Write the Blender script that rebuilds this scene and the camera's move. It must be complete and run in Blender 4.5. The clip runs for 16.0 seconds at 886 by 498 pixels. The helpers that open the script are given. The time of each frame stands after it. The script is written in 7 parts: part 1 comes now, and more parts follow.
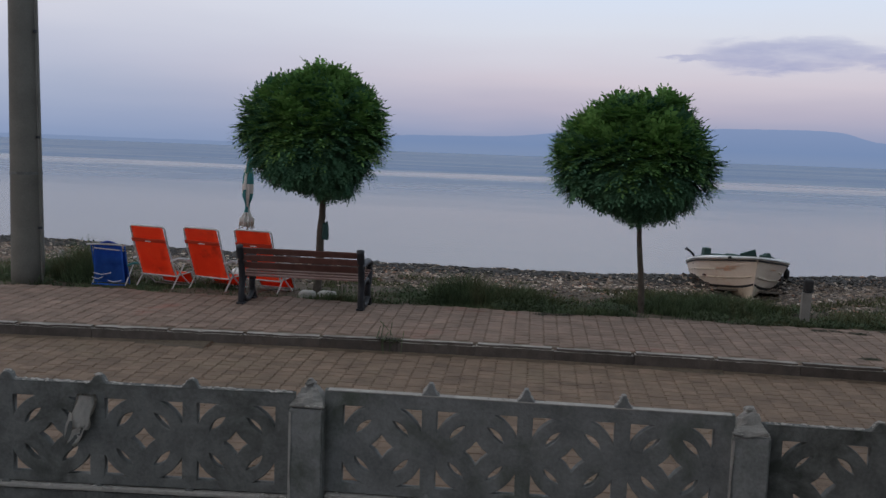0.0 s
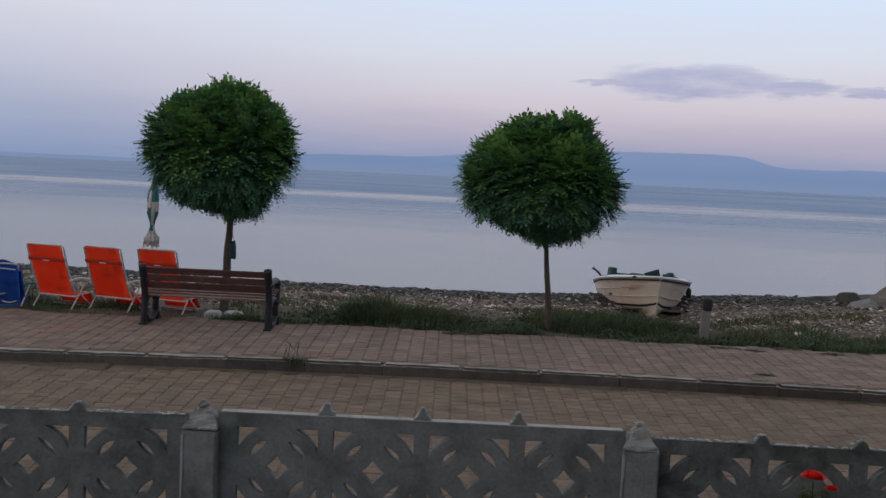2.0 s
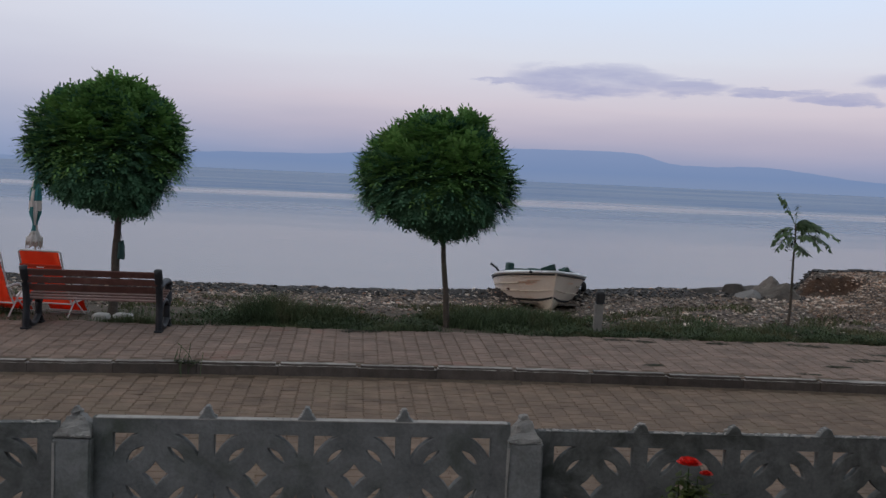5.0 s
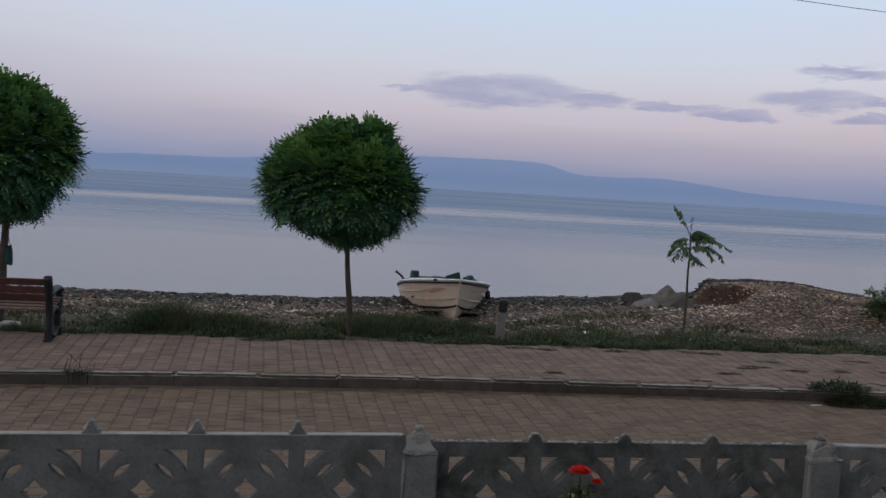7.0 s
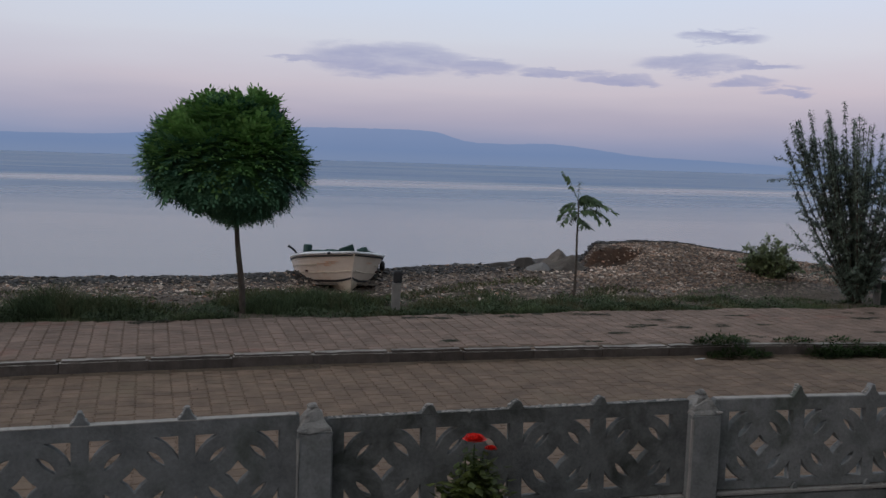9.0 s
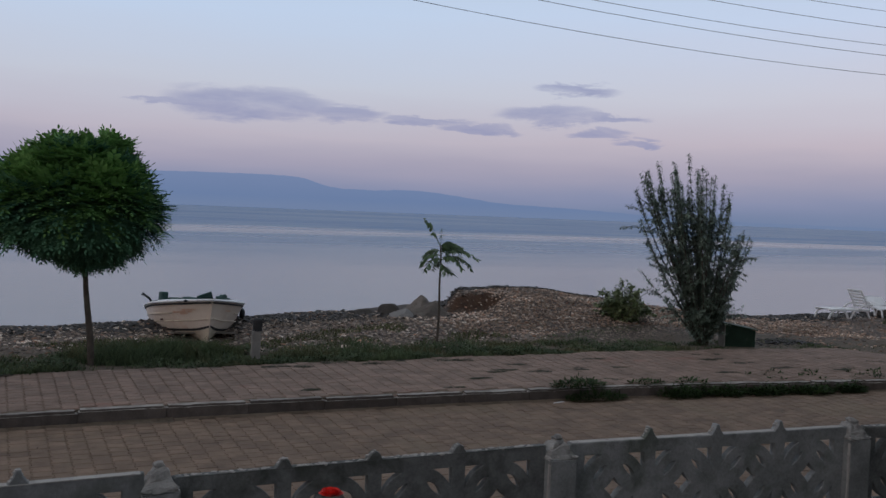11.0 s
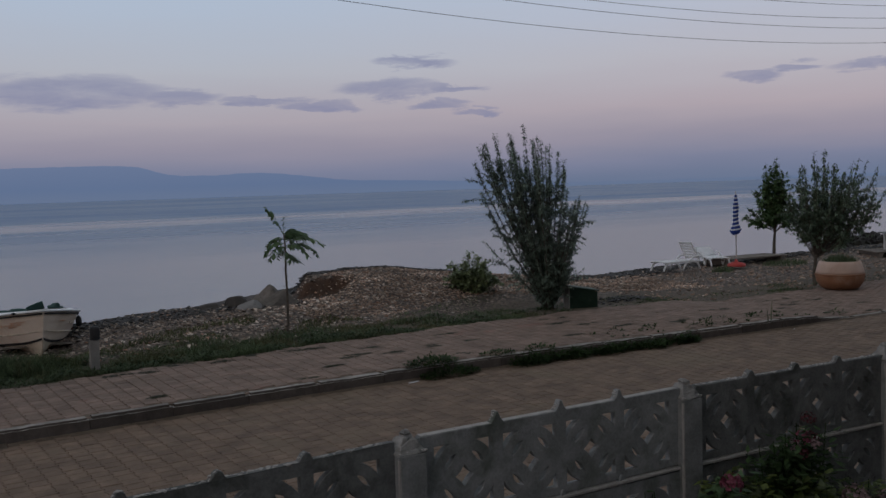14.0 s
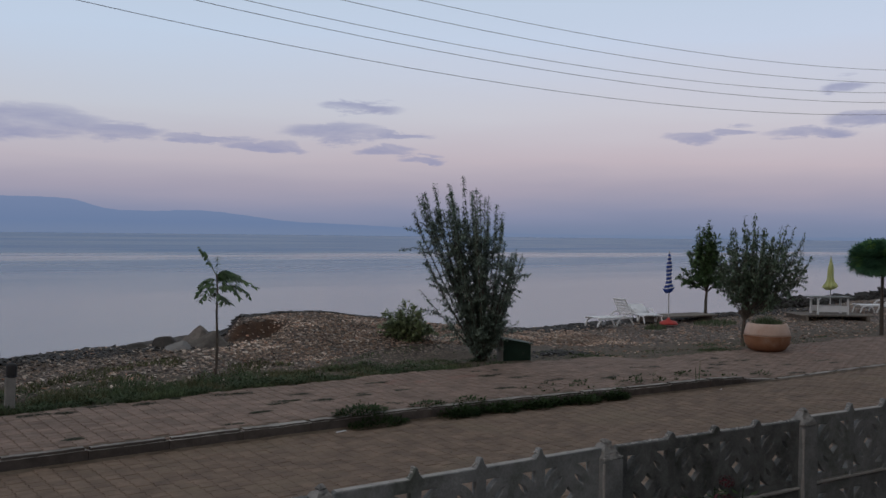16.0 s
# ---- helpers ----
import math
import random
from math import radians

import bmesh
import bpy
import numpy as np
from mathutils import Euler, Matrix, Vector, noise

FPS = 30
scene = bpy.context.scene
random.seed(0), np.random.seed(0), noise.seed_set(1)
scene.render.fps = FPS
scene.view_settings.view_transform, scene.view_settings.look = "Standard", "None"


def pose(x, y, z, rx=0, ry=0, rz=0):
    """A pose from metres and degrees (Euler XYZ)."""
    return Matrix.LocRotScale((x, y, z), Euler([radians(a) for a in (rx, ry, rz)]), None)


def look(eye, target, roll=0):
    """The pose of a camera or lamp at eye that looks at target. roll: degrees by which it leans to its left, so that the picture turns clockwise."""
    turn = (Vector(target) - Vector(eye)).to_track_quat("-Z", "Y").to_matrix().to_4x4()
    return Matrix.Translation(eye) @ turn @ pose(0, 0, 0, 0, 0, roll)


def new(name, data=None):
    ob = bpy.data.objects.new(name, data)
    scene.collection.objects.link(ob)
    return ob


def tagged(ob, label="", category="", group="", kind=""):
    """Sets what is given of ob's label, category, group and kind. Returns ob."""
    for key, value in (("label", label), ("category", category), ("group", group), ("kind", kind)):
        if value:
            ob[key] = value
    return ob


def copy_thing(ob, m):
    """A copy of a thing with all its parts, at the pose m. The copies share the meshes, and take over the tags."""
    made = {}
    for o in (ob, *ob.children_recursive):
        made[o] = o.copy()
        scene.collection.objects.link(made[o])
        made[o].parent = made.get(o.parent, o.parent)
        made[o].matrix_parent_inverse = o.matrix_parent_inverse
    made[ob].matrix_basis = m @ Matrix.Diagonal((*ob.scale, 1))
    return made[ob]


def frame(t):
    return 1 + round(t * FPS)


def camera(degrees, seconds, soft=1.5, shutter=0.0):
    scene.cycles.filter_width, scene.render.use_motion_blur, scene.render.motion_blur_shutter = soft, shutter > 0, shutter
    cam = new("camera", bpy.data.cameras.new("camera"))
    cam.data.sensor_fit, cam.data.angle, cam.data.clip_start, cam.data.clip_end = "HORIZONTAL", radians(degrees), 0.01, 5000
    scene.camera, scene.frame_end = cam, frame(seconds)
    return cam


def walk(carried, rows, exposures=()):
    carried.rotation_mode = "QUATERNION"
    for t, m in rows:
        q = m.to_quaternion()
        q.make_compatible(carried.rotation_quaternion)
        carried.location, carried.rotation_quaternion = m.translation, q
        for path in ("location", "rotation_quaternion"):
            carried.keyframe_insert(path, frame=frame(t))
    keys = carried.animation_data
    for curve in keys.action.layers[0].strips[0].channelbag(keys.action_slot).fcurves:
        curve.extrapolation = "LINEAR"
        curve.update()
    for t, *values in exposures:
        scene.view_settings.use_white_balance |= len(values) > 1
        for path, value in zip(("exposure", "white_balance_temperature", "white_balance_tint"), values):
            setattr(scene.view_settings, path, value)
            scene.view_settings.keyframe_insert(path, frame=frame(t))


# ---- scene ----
cam = camera(52.1, 16.0, soft=1.5)
PATH = [
    (0, (0.101, -0.029, 2.397), (-0.27, 1.925, 2.185), 2.1),
    (0.5, (0.133, -0.043, 2.404), (-0.2, 1.919, 2.204), 2.3),
    (1, (0.158, -0.036, 2.398), (-0.094, 1.938, 2.192), 2.5),
    (1.5, (0.175, -0.034, 2.4), (-0.03, 1.948, 2.226), 2.5),
    (2, (0.19, -0.034, 2.399), (0.001, 1.95, 2.238), 2.7),
    (2.5, (0.203, -0.026, 2.4), (0.06, 1.962, 2.239), 2.8),
    (3, (0.222, -0.018, 2.4), (0.119, 1.973, 2.241), 2.6),
    (3.5, (0.237, -0.019, 2.395), (0.154, 1.974, 2.243), 2.6),
    (4, (0.25, -0.011, 2.393), (0.222, 1.982, 2.226), 2.5),
    (6.5, (0.324, -0.002, 2.414), (0.458, 1.989, 2.279), 3.2),
    (7, (0.333, 0.007, 2.416), (0.559, 1.99, 2.284), 3.4),
    (7.5, (0.348, 0.007, 2.416), (0.616, 1.983, 2.266), 3.0),
    (8, (0.363, 0.014, 2.424), (0.691, 1.979, 2.258), 2.3),
    (8.5, (0.365, 0.013, 2.429), (0.753, 1.967, 2.249), 2.1),
    (9, (0.371, 0.02, 2.435), (0.826, 1.958, 2.247), 1.8),
    (9.5, (0.375, 0.023, 2.437), (0.865, 1.955, 2.271), 2.0),
    (10, (0.387, 0.026, 2.439), (0.973, 1.933, 2.291), 2.1),
    (12.5, (0.456, 0.082, 2.47), (1.329, 1.881, 2.468), 0.4),
    (13, (0.47, 0.068, 2.507), (1.396, 1.84, 2.467), -0.7),
    (13.5, (0.515, 0.069, 2.525), (1.484, 1.816, 2.428), -0.9),
    (14, (0.544, 0.084, 2.558), (1.573, 1.794, 2.427), -1.9),
    (14.5, (0.582, 0.082, 2.569), (1.634, 1.775, 2.41), -1.6),
    (15, (0.6, 0.086, 2.584), (1.649, 1.785, 2.462), -0.8),
    (15.5, (0.622, 0.082, 2.585), (1.722, 1.751, 2.53), 0.2),
    (16, (0.622, 0.066, 2.59), (1.764, 1.707, 2.561), 0.6),
]
walk(cam, [(t, look(eye, target, roll)) for t, eye, target, roll in PATH],
     [(0.0, 0.15, 6500, 9), (0.5, 0.14, 6510, 3), (1.0, 0.14, 6500, 8), (1.5, 0.14, 6500, 10), (4.0, 0.13, 6500, 10), (6.5, 0.16, 6500, 10), (7.0, -0.04, 6500, 10), (9.0, 0.0, 6480, 10), (10.0, 0.0, 6340, 10), (12.5, -0.50, 6270, 12), (13.0, -0.48, 6270, 12),
      (14.0, -0.52, 6450, 10), (14.5, -0.27, 6450, 10), (15.0, -0.23, 6350, 10), (15.5, -0.18, 6400, 10), (16.0, -0.20, 6500, 10)])

# ---------------------------------------------------------------- helpers


def lin(r, g, b):
    """Linear colour from 0-255 display values."""
    return tuple(((c / 255 + 0.055) / 1.055) ** 2.4 if c > 10 else c / 255 / 12.92 for c in (r, g, b)) + (1.0,)


def logistic(v):
    return 1 / (1 + math.exp(-max(-40, min(40, v))))


def smooth(a, b, v):
    u = max(0.0, min(1.0, (v - a) / (b - a)))
    return u * u * (3 - 2 * u)


class Nodes:
    """Short hand for a node tree."""

    def __init__(self, tree):
        self.tree = tree
        tree.nodes.clear()

    def add(self, kind, values=None):
        n = self.tree.nodes.new(kind)
        for k, v in (values or {}).items():
            if isinstance(v, bpy.types.NodeSocket):
                self.tree.links.new(v, n.inputs[k])
            else:
                n.inputs[k].default_value = v
        return n

    def math(self, op, a, b=0.0, c=0.0, clamp=False):
        n = self.add("ShaderNodeMath", {0: a, 1: b, 2: c})
        n.operation, n.use_clamp = op, clamp
        return n.outputs[0]

    def mix(self, fac, a, b, blend="MIX"):
        n = self.add("ShaderNodeMix")
        n.data_type, n.blend_type = "RGBA", blend
        for k, v in (("Factor", fac), ("A", a), ("B", b)):
            sock = [q for q in n.inputs if q.name == k and q.enabled][0]
            if isinstance(v, bpy.types.NodeSocket):
                self.tree.links.new(v, sock)
            else:
                sock.default_value = v
        return [q for q in n.outputs if q.enabled][0]

    def ramp(self, fac, stops, interpolation="LINEAR"):
        n = self.add("ShaderNodeValToRGB", {0: fac})
        n.color_ramp.interpolation = interpolation
        els = n.color_ramp.elements
        while len(els) < len(stops):
            els.new(0.5)
        for e, (p, c) in zip(els, stops):
            e.position, e.color = p, c
        return n.outputs[0]

    def noise(self, vec, scale, detail=4.0, rough=0.55, dist=0.0):
        return self.add("ShaderNodeTexNoise", {"Vector": vec, "Scale": scale, "Detail": detail, "Roughness": rough, "Distortion": dist}).outputs[0]


def c3(r, g, b):
    return (r, g, b, 1.0)


MATS = {}


def surface(name, dark, light, scale=8.0, fine=60.0, rough=0.8, bump=0.3, bump_dist=0.01, metal=0.0, stain=None, stain_scale=1.5,
            stain_from=0.55, island=0.0, obj=0.0, spec=0.4, translucent=0.0, sheen=0.0):
    """A worn surface: two scales of colour, an optional stain with soft edges, variation by piece, fine relief."""
    if name in MATS:
        return MATS[name]
    m = bpy.data.materials.new(name)
    m.use_nodes = True
    k = Nodes(m.node_tree)
    geo = k.add("ShaderNodeNewGeometry")
    info = k.add("ShaderNodeObjectInfo")
    pos = geo.outputs["Position"]
    a = k.noise(pos, scale, 5.0, 0.6)
    b = k.noise(pos, fine, 3.0, 0.6)
    f = k.math("ADD", k.math("MULTIPLY", a, 0.65), k.math("MULTIPLY", b, 0.35))
    f = k.math("MULTIPLY_ADD", k.math("SUBTRACT", f, 0.5), 2.2, 0.5, clamp=True)
    col = k.mix(f, dark, light)
    if island:
        v = k.math("MULTIPLY_ADD", geo.outputs["Random Per Island"], 2 * island, 1 - island)
        col = k.mix(1.0, col, k.add("ShaderNodeCombineColor", {0: v, 1: v, 2: v}).outputs[0], "MULTIPLY")
    if obj:
        v = k.math("MULTIPLY_ADD", info.outputs["Random"], 2 * obj, 1 - obj)
        col = k.mix(1.0, col, k.add("ShaderNodeCombineColor", {0: v, 1: v, 2: v}).outputs[0], "MULTIPLY")
    if stain is not None:
        st = k.noise(pos, stain_scale, 6.0, 0.65, 0.4)
        sf = k.ramp(st, [(stain_from, c3(0, 0, 0)), (min(1.0, stain_from + 0.18), c3(1, 1, 1))])
        col = k.mix(k.math("MULTIPLY", sf, 0.85), col, stain)
    bs = k.add("ShaderNodeBsdfPrincipled", {"Base Color": col, "Metallic": metal, "Specular IOR Level": spec})
    k.tree.links.new(k.math("MULTIPLY_ADD", b, 0.25, rough - 0.12, clamp=True), bs.inputs["Roughness"])
    if bump:
        bn = k.add("ShaderNodeBump", {"Height": f, "Strength": bump, "Distance": bump_dist})
        k.tree.links.new(bn.outputs[0], bs.inputs["Normal"])
    shader = bs.outputs[0]
    if translucent:
        tr = k.add("ShaderNodeBsdfTranslucent", {"Color": col})
        shader = k.add("ShaderNodeMixShader", {0: translucent, 1: shader, 2: tr.outputs[0]}).outputs[0]
    k.add("ShaderNodeOutputMaterial", {0: shader})
    MATS[name] = m
    return m


def mesh_ob(name, verts, faces, material, parent=None, label="", smooth_shade=False):
    me = bpy.data.meshes.new(name)
    me.from_pydata(verts, [], faces)
    if material is not None:
        me.materials.append(material)
    if smooth_shade:
        me.polygons.foreach_set("use_smooth", [True] * len(me.polygons))
    me.update()
    ob = new(name, me)
    if parent is not None:
        ob.parent = parent
    if label:
        tagged(ob, label)
    return ob


def part(name, bm, material, parent=None, label="", bevel=0.0, seg=2, smooth_shade=False):
    if bevel:
        sharp = [e for e in bm.edges if len(e.link_faces) == 2 and e.calc_face_angle(0) > 0.6]
        bmesh.ops.bevel(bm, geom=sharp, offset=bevel, segments=seg, affect="EDGES", profile=0.6)
    bmesh.ops.recalc_face_normals(bm, faces=bm.faces[:])
    me = bpy.data.meshes.new(name)
    bm.to_mesh(me)
    bm.free()
    me.materials.append(material)
    if smooth_shade:
        me.polygons.foreach_set("use_smooth", [True] * len(me.polygons))
    ob = new(name, me)
    if parent is not None:
        ob.parent = parent
    if label:
        tagged(ob, label)
    return ob


def thing(name, m, label, category, group=""):
    ob = new(name)
    ob.empty_display_size = 0.2
    ob.matrix_world = m
    return tagged(ob, label, category, group)


def add_box(bm, centre, size, turn=None):
    m = Matrix.Translation(centre) @ (turn.to_4x4() if turn is not None else Matrix()) @ Matrix.Diagonal((*size, 1))
    bmesh.ops.create_cube(bm, size=1, matrix=m)
    return bm


def box(centre, size, turn=None):
    return add_box(bmesh.new(), centre, size, turn)


def add_tube(bm, pts, radius, seg=8, closed=False, flat=1.0):
    """A tube along points; radius may be one number or one per point."""
    pts = [Vector(p) for p in pts]
    n = len(pts)
    radii = [radius] * n if isinstance(radius, (int, float)) else list(radius)
    rings = []
    ref = Vector((0, 0, 1))
    for i, p in enumerate(pts):
        a = pts[(i - 1) % n] if (closed or i) else p
        b = pts[(i + 1) % n] if (closed or i < n - 1) else p
        d = (b - a).normalized()
        up = ref if abs(d.dot(ref)) < 0.95 else Vector((1, 0, 0))
        side = d.cross(up).normalized()
        if rings and side.dot(last_side) < 0:
            side = -side
        last_side = side
        top = side.cross(d).normalized()
        rings.append([bm.verts.new(p + (side * math.cos(q) * flat + top * math.sin(q)) * radii[i])
                      for q in (math.tau * j / seg for j in range(seg))])
    for i in range(n if closed else n - 1):
        r0, r1 = rings[i], rings[(i + 1) % n]
        for j in range(seg):
            bm.faces.new((r0[j], r0[(j + 1) % seg], r1[(j + 1) % seg], r1[j]))
    if not closed:
        bm.faces.new(list(reversed(rings[0])))
        bm.faces.new(rings[-1])
    return bm


def tube(pts, radius, seg=8, closed=False, flat=1.0):
    return add_tube(bmesh.new(), pts, radius, seg, closed, flat)


def lathe(profile, seg=24, wobble=0.0):
    bm = bmesh.new()
    rings = []
    for r, z in profile:
        rings.append([bm.verts.new((r * (1 + wobble * math.sin(3 * q + 2 * z)) * math.cos(q), r * math.sin(q), z))
                      for q in (math.tau * j / seg for j in range(seg))])
    for a, b in zip(rings, rings[1:]):
        for j in range(seg):
            bm.faces.new((a[j], a[(j + 1) % seg], b[(j + 1) % seg], b[j]))
    bm.faces.new(list(reversed(rings[0])))
    bm.faces.new(rings[-1])
    return bm


def curve_pts(pts, n=8):
    """A smooth line through the points."""
    p = [Vector(q) for q in pts]
    p = [2 * p[0] - p[1]] + p + [2 * p[-1] - p[-2]]
    out = []
    for i in range(1, len(p) - 2):
        for j in range(n):
            t = j / n
            a, b, c, d = p[i - 1], p[i], p[i + 1], p[i + 2]
            out.append(0.5 * ((2 * b) + (c - a) * t + (2 * a - 5 * b + 4 * c - d) * t * t + (3 * b - a - 3 * c + d) * t ** 3))
    out.append(p[-2])
    return out


# ---------------------------------------------------------------- sky, light
SKY, SUN, GLOW = 1.0, 0.14, 0.22
world = bpy.data.worlds.new("dusk")
scene.world = world
world.use_nodes = True
k = Nodes(world.node_tree)
way = k.add("ShaderNodeTexCoord").outputs["Generated"]
sep = k.add("ShaderNodeSeparateXYZ", {0: way})
wx, wy, wz = sep.outputs
azim = k.math("MULTIPLY", k.math("ARCTAN2", wx, wy), 57.29578)
elev = k.math("MULTIPLY", k.math("ARCSINE", wz), 57.29578)
soft_noise = k.noise(k.add("ShaderNodeMapping", {"Vector": way, "Scale": (2.0, 2.0, 14.0)}).outputs[0], 2.0, 3.0)
bent = k.math("ADD", elev, k.math("MULTIPLY_ADD", soft_noise, 1.6, -0.8))
height = k.math("DIVIDE", bent, 90.0, clamp=True)
east = k.ramp(height, [(0.0, lin(122, 136, 167)), (1.4 / 90, lin(142, 148, 178)), (3.0 / 90, lin(171, 164, 186)), (4.6 / 90, lin(194, 184, 199)),
                       (7.5 / 90, lin(203, 204, 218)), (12.0 / 90, lin(200, 213, 236)), (24.0 / 90, lin(192, 199, 214)), (50.0 / 90, lin(172, 175, 181)), (1.0, lin(164, 166, 170))])
north = k.ramp(height, [(0.0, lin(128, 145, 180)), (2.0 / 90, lin(144, 157, 188)), (5.0 / 90, lin(168, 174, 199)), (9.0 / 90, lin(202, 199, 212)),
                        (14.0 / 90, lin(208, 213, 230)), (24.0 / 90, lin(194, 200, 214)), (50.0 / 90, lin(172, 175, 181)), (1.0, lin(164, 166, 170))])
to_left = k.ramp(k.math("MULTIPLY_ADD", azim, 1 / 60, 0.72, clamp=True), [(0.0, c3(1, 1, 1)), (0.72, c3(0, 0, 0))], "EASE")
sky_col = k.mix(to_left, east, north)
pink = k.math("MULTIPLY", k.ramp(height, [(2.0 / 90, c3(0, 0, 0)), (5.5 / 90, c3(1, 1, 1)), (10.0 / 90, c3(1, 1, 1)), (17.0 / 90, c3(0, 0, 0))], "EASE"), k.ramp(k.math("DIVIDE", azim, 60.0, clamp=True), [(0.3, c3(0.25, 0.25, 0.25)), (0.8, c3(1, 1, 1))]))
sky_col = k.mix(pink, sky_col, k.mix(1.0, sky_col, c3(1.075, 0.985, 0.975), "MULTIPLY"))
# the last glow of the sun, behind and to the left of the garden
low_sun = k.add("ShaderNodeTexSky")
low_sun.sky_type, low_sun.sun_disc = "NISHITA", False
low_sun.sun_elevation, low_sun.sun_rotation = radians(1.5), radians(245)
low_sun.altitude, low_sun.air_density, low_sun.dust_density, low_sun.ozone_density = 5.0, 1.0, 2.0, 2.0
sky_col = k.mix(0.06, sky_col, low_sun.outputs[0], "ADD")
glow_dot = k.add("ShaderNodeVectorMath", {0: way, 1: (-0.95, -0.24, 0.18)})
glow_dot.operation = "DOT_PRODUCT"
glow = k.math("POWER", k.math("MAXIMUM", glow_dot.outputs["Value"], 0.0), 3.0)
sky_col = k.mix(k.math("MULTIPLY", glow, GLOW), sky_col, c3(1.0, 0.52, 0.24), "ADD")
CLOUDS = [(9.2, 6.25, 5.4, 1.25), (14.6, 6.0, 4.0, 0.7), (4.6, 6.1, 3.0, 0.25), (20.4, 5.75, 3.2, 0.34), (23.6, 5.4, 2.2, 0.34), (28.0, 6.4, 4.4, 0.75),
          (32.0, 6.3, 2.8, 0.34), (30.6, 5.3, 2.6, 0.42), (33.0, 4.75, 2.0, 0.28), (29.6, 8.05, 3.3, 0.5), (50.2, 6.1, 1.7, 0.42), (52.2, 6.45, 1.5, 0.3),
          (56.6, 6.25, 3.4, 0.45), (60.2, 7.0, 3.2, 0.55), (58.4, 8.9, 1.9, 0.5)]
wisp = k.noise(k.add("ShaderNodeMapping", {"Vector": way, "Scale": (1.0, 1.0, 5.0)}).outputs[0], 16.0, 6.0, 0.62, 0.3)
wisp2 = k.noise(k.add("ShaderNodeMapping", {"Vector": way, "Scale": (1.0, 1.0, 3.0)}).outputs[0], 6.0, 3.0, 0.5)
azim_w = k.math("ADD", azim, k.math("MULTIPLY_ADD", wisp2, 6.0, -3.0))
elev_w = k.math("ADD", elev, k.math("MULTIPLY_ADD", wisp, 1.7, -0.85))
cover = None
for az0, el0, ra, re in CLOUDS:
    du = k.math("DIVIDE", k.math("SUBTRACT", azim_w, az0), ra)
    dv = k.math("DIVIDE", k.math("SUBTRACT", elev_w, el0), re)
    d2 = k.math("ADD", k.math("MULTIPLY", du, du), k.math("MULTIPLY", dv, dv))
    one = k.math("SUBTRACT", 1.0, d2, clamp=True)
    cover = one if cover is None else k.math("MAXIMUM", cover, one)
cover = k.math("MULTIPLY", k.ramp(cover, [(0.0, c3(0, 0, 0)), (0.75, c3(1, 1, 1))], "EASE"), k.math("MULTIPLY_ADD", wisp, 1.5, 0.05, clamp=True))
sky_col = k.mix(k.math("MULTIPLY", cover, 0.72), sky_col, lin(146, 150, 188))
sky_col = k.mix(1.0, sky_col, c3(0.975, 1.008, 1.0), "MULTIPLY")
k.add("ShaderNodeOutputWorld", {0: k.add("ShaderNodeBackground", {"Color": sky_col, "Strength": SKY}).outputs[0]})

sun = new("sun", bpy.data.lights.new("sun", "SUN"))
sun.data.energy, sun.data.angle, sun.data.color = SUN, radians(40), (1.0, 0.91, 0.82)
sun.matrix_world = look((-26, -7, 20), (0, 0, 0))

# ---------------------------------------------------------------- plan


def kerb_y(x):
    """The street's edge: a wide bend."""
    if x <= 5.2:
        return 10.75 - 0.0075 * (x - 5.2) ** 2
    if x <= 11:
        return 10.75 - 0.0083 * (x - 5.2) ** 2
    u = min(x, 17.0) - 11
    return 10.471 - 0.0963 * (u - u * u / 12)


def kerb_slope(x):
    if x <= 5.2:
        return -0.015 * (x - 5.2)
    return -0.0166 * (x - 5.2) if x <= 11 else -0.0963 * max(0.0, 1 - (x - 11) / 6)


def walk_drop(x):
    """How far walk and kerb have come down to the street, past the lowered kerb."""
    return 0.13 * smooth(13.7, 15.3, x)


def edge_y(x):
    """Where the paved walk ends and the grass begins."""
    return (kerb_y(x) + 2.56 + 0.72 * smooth(2, 13, x) + 0.5 * math.exp(-((x + 9) / 3.5) ** 2) + 0.1 * math.exp(-((x + 3.6) / 1.8) ** 2)
            + 0.05 * math.sin(2.3 * x) + 0.03 * math.sin(5.1 * x + 1))


def fence_y(x):
    """The garden fence's gently bent line."""
    return 4.29 - (0.0153 if x < 2.8 else 0.0055) * (x - 2.8) ** 2


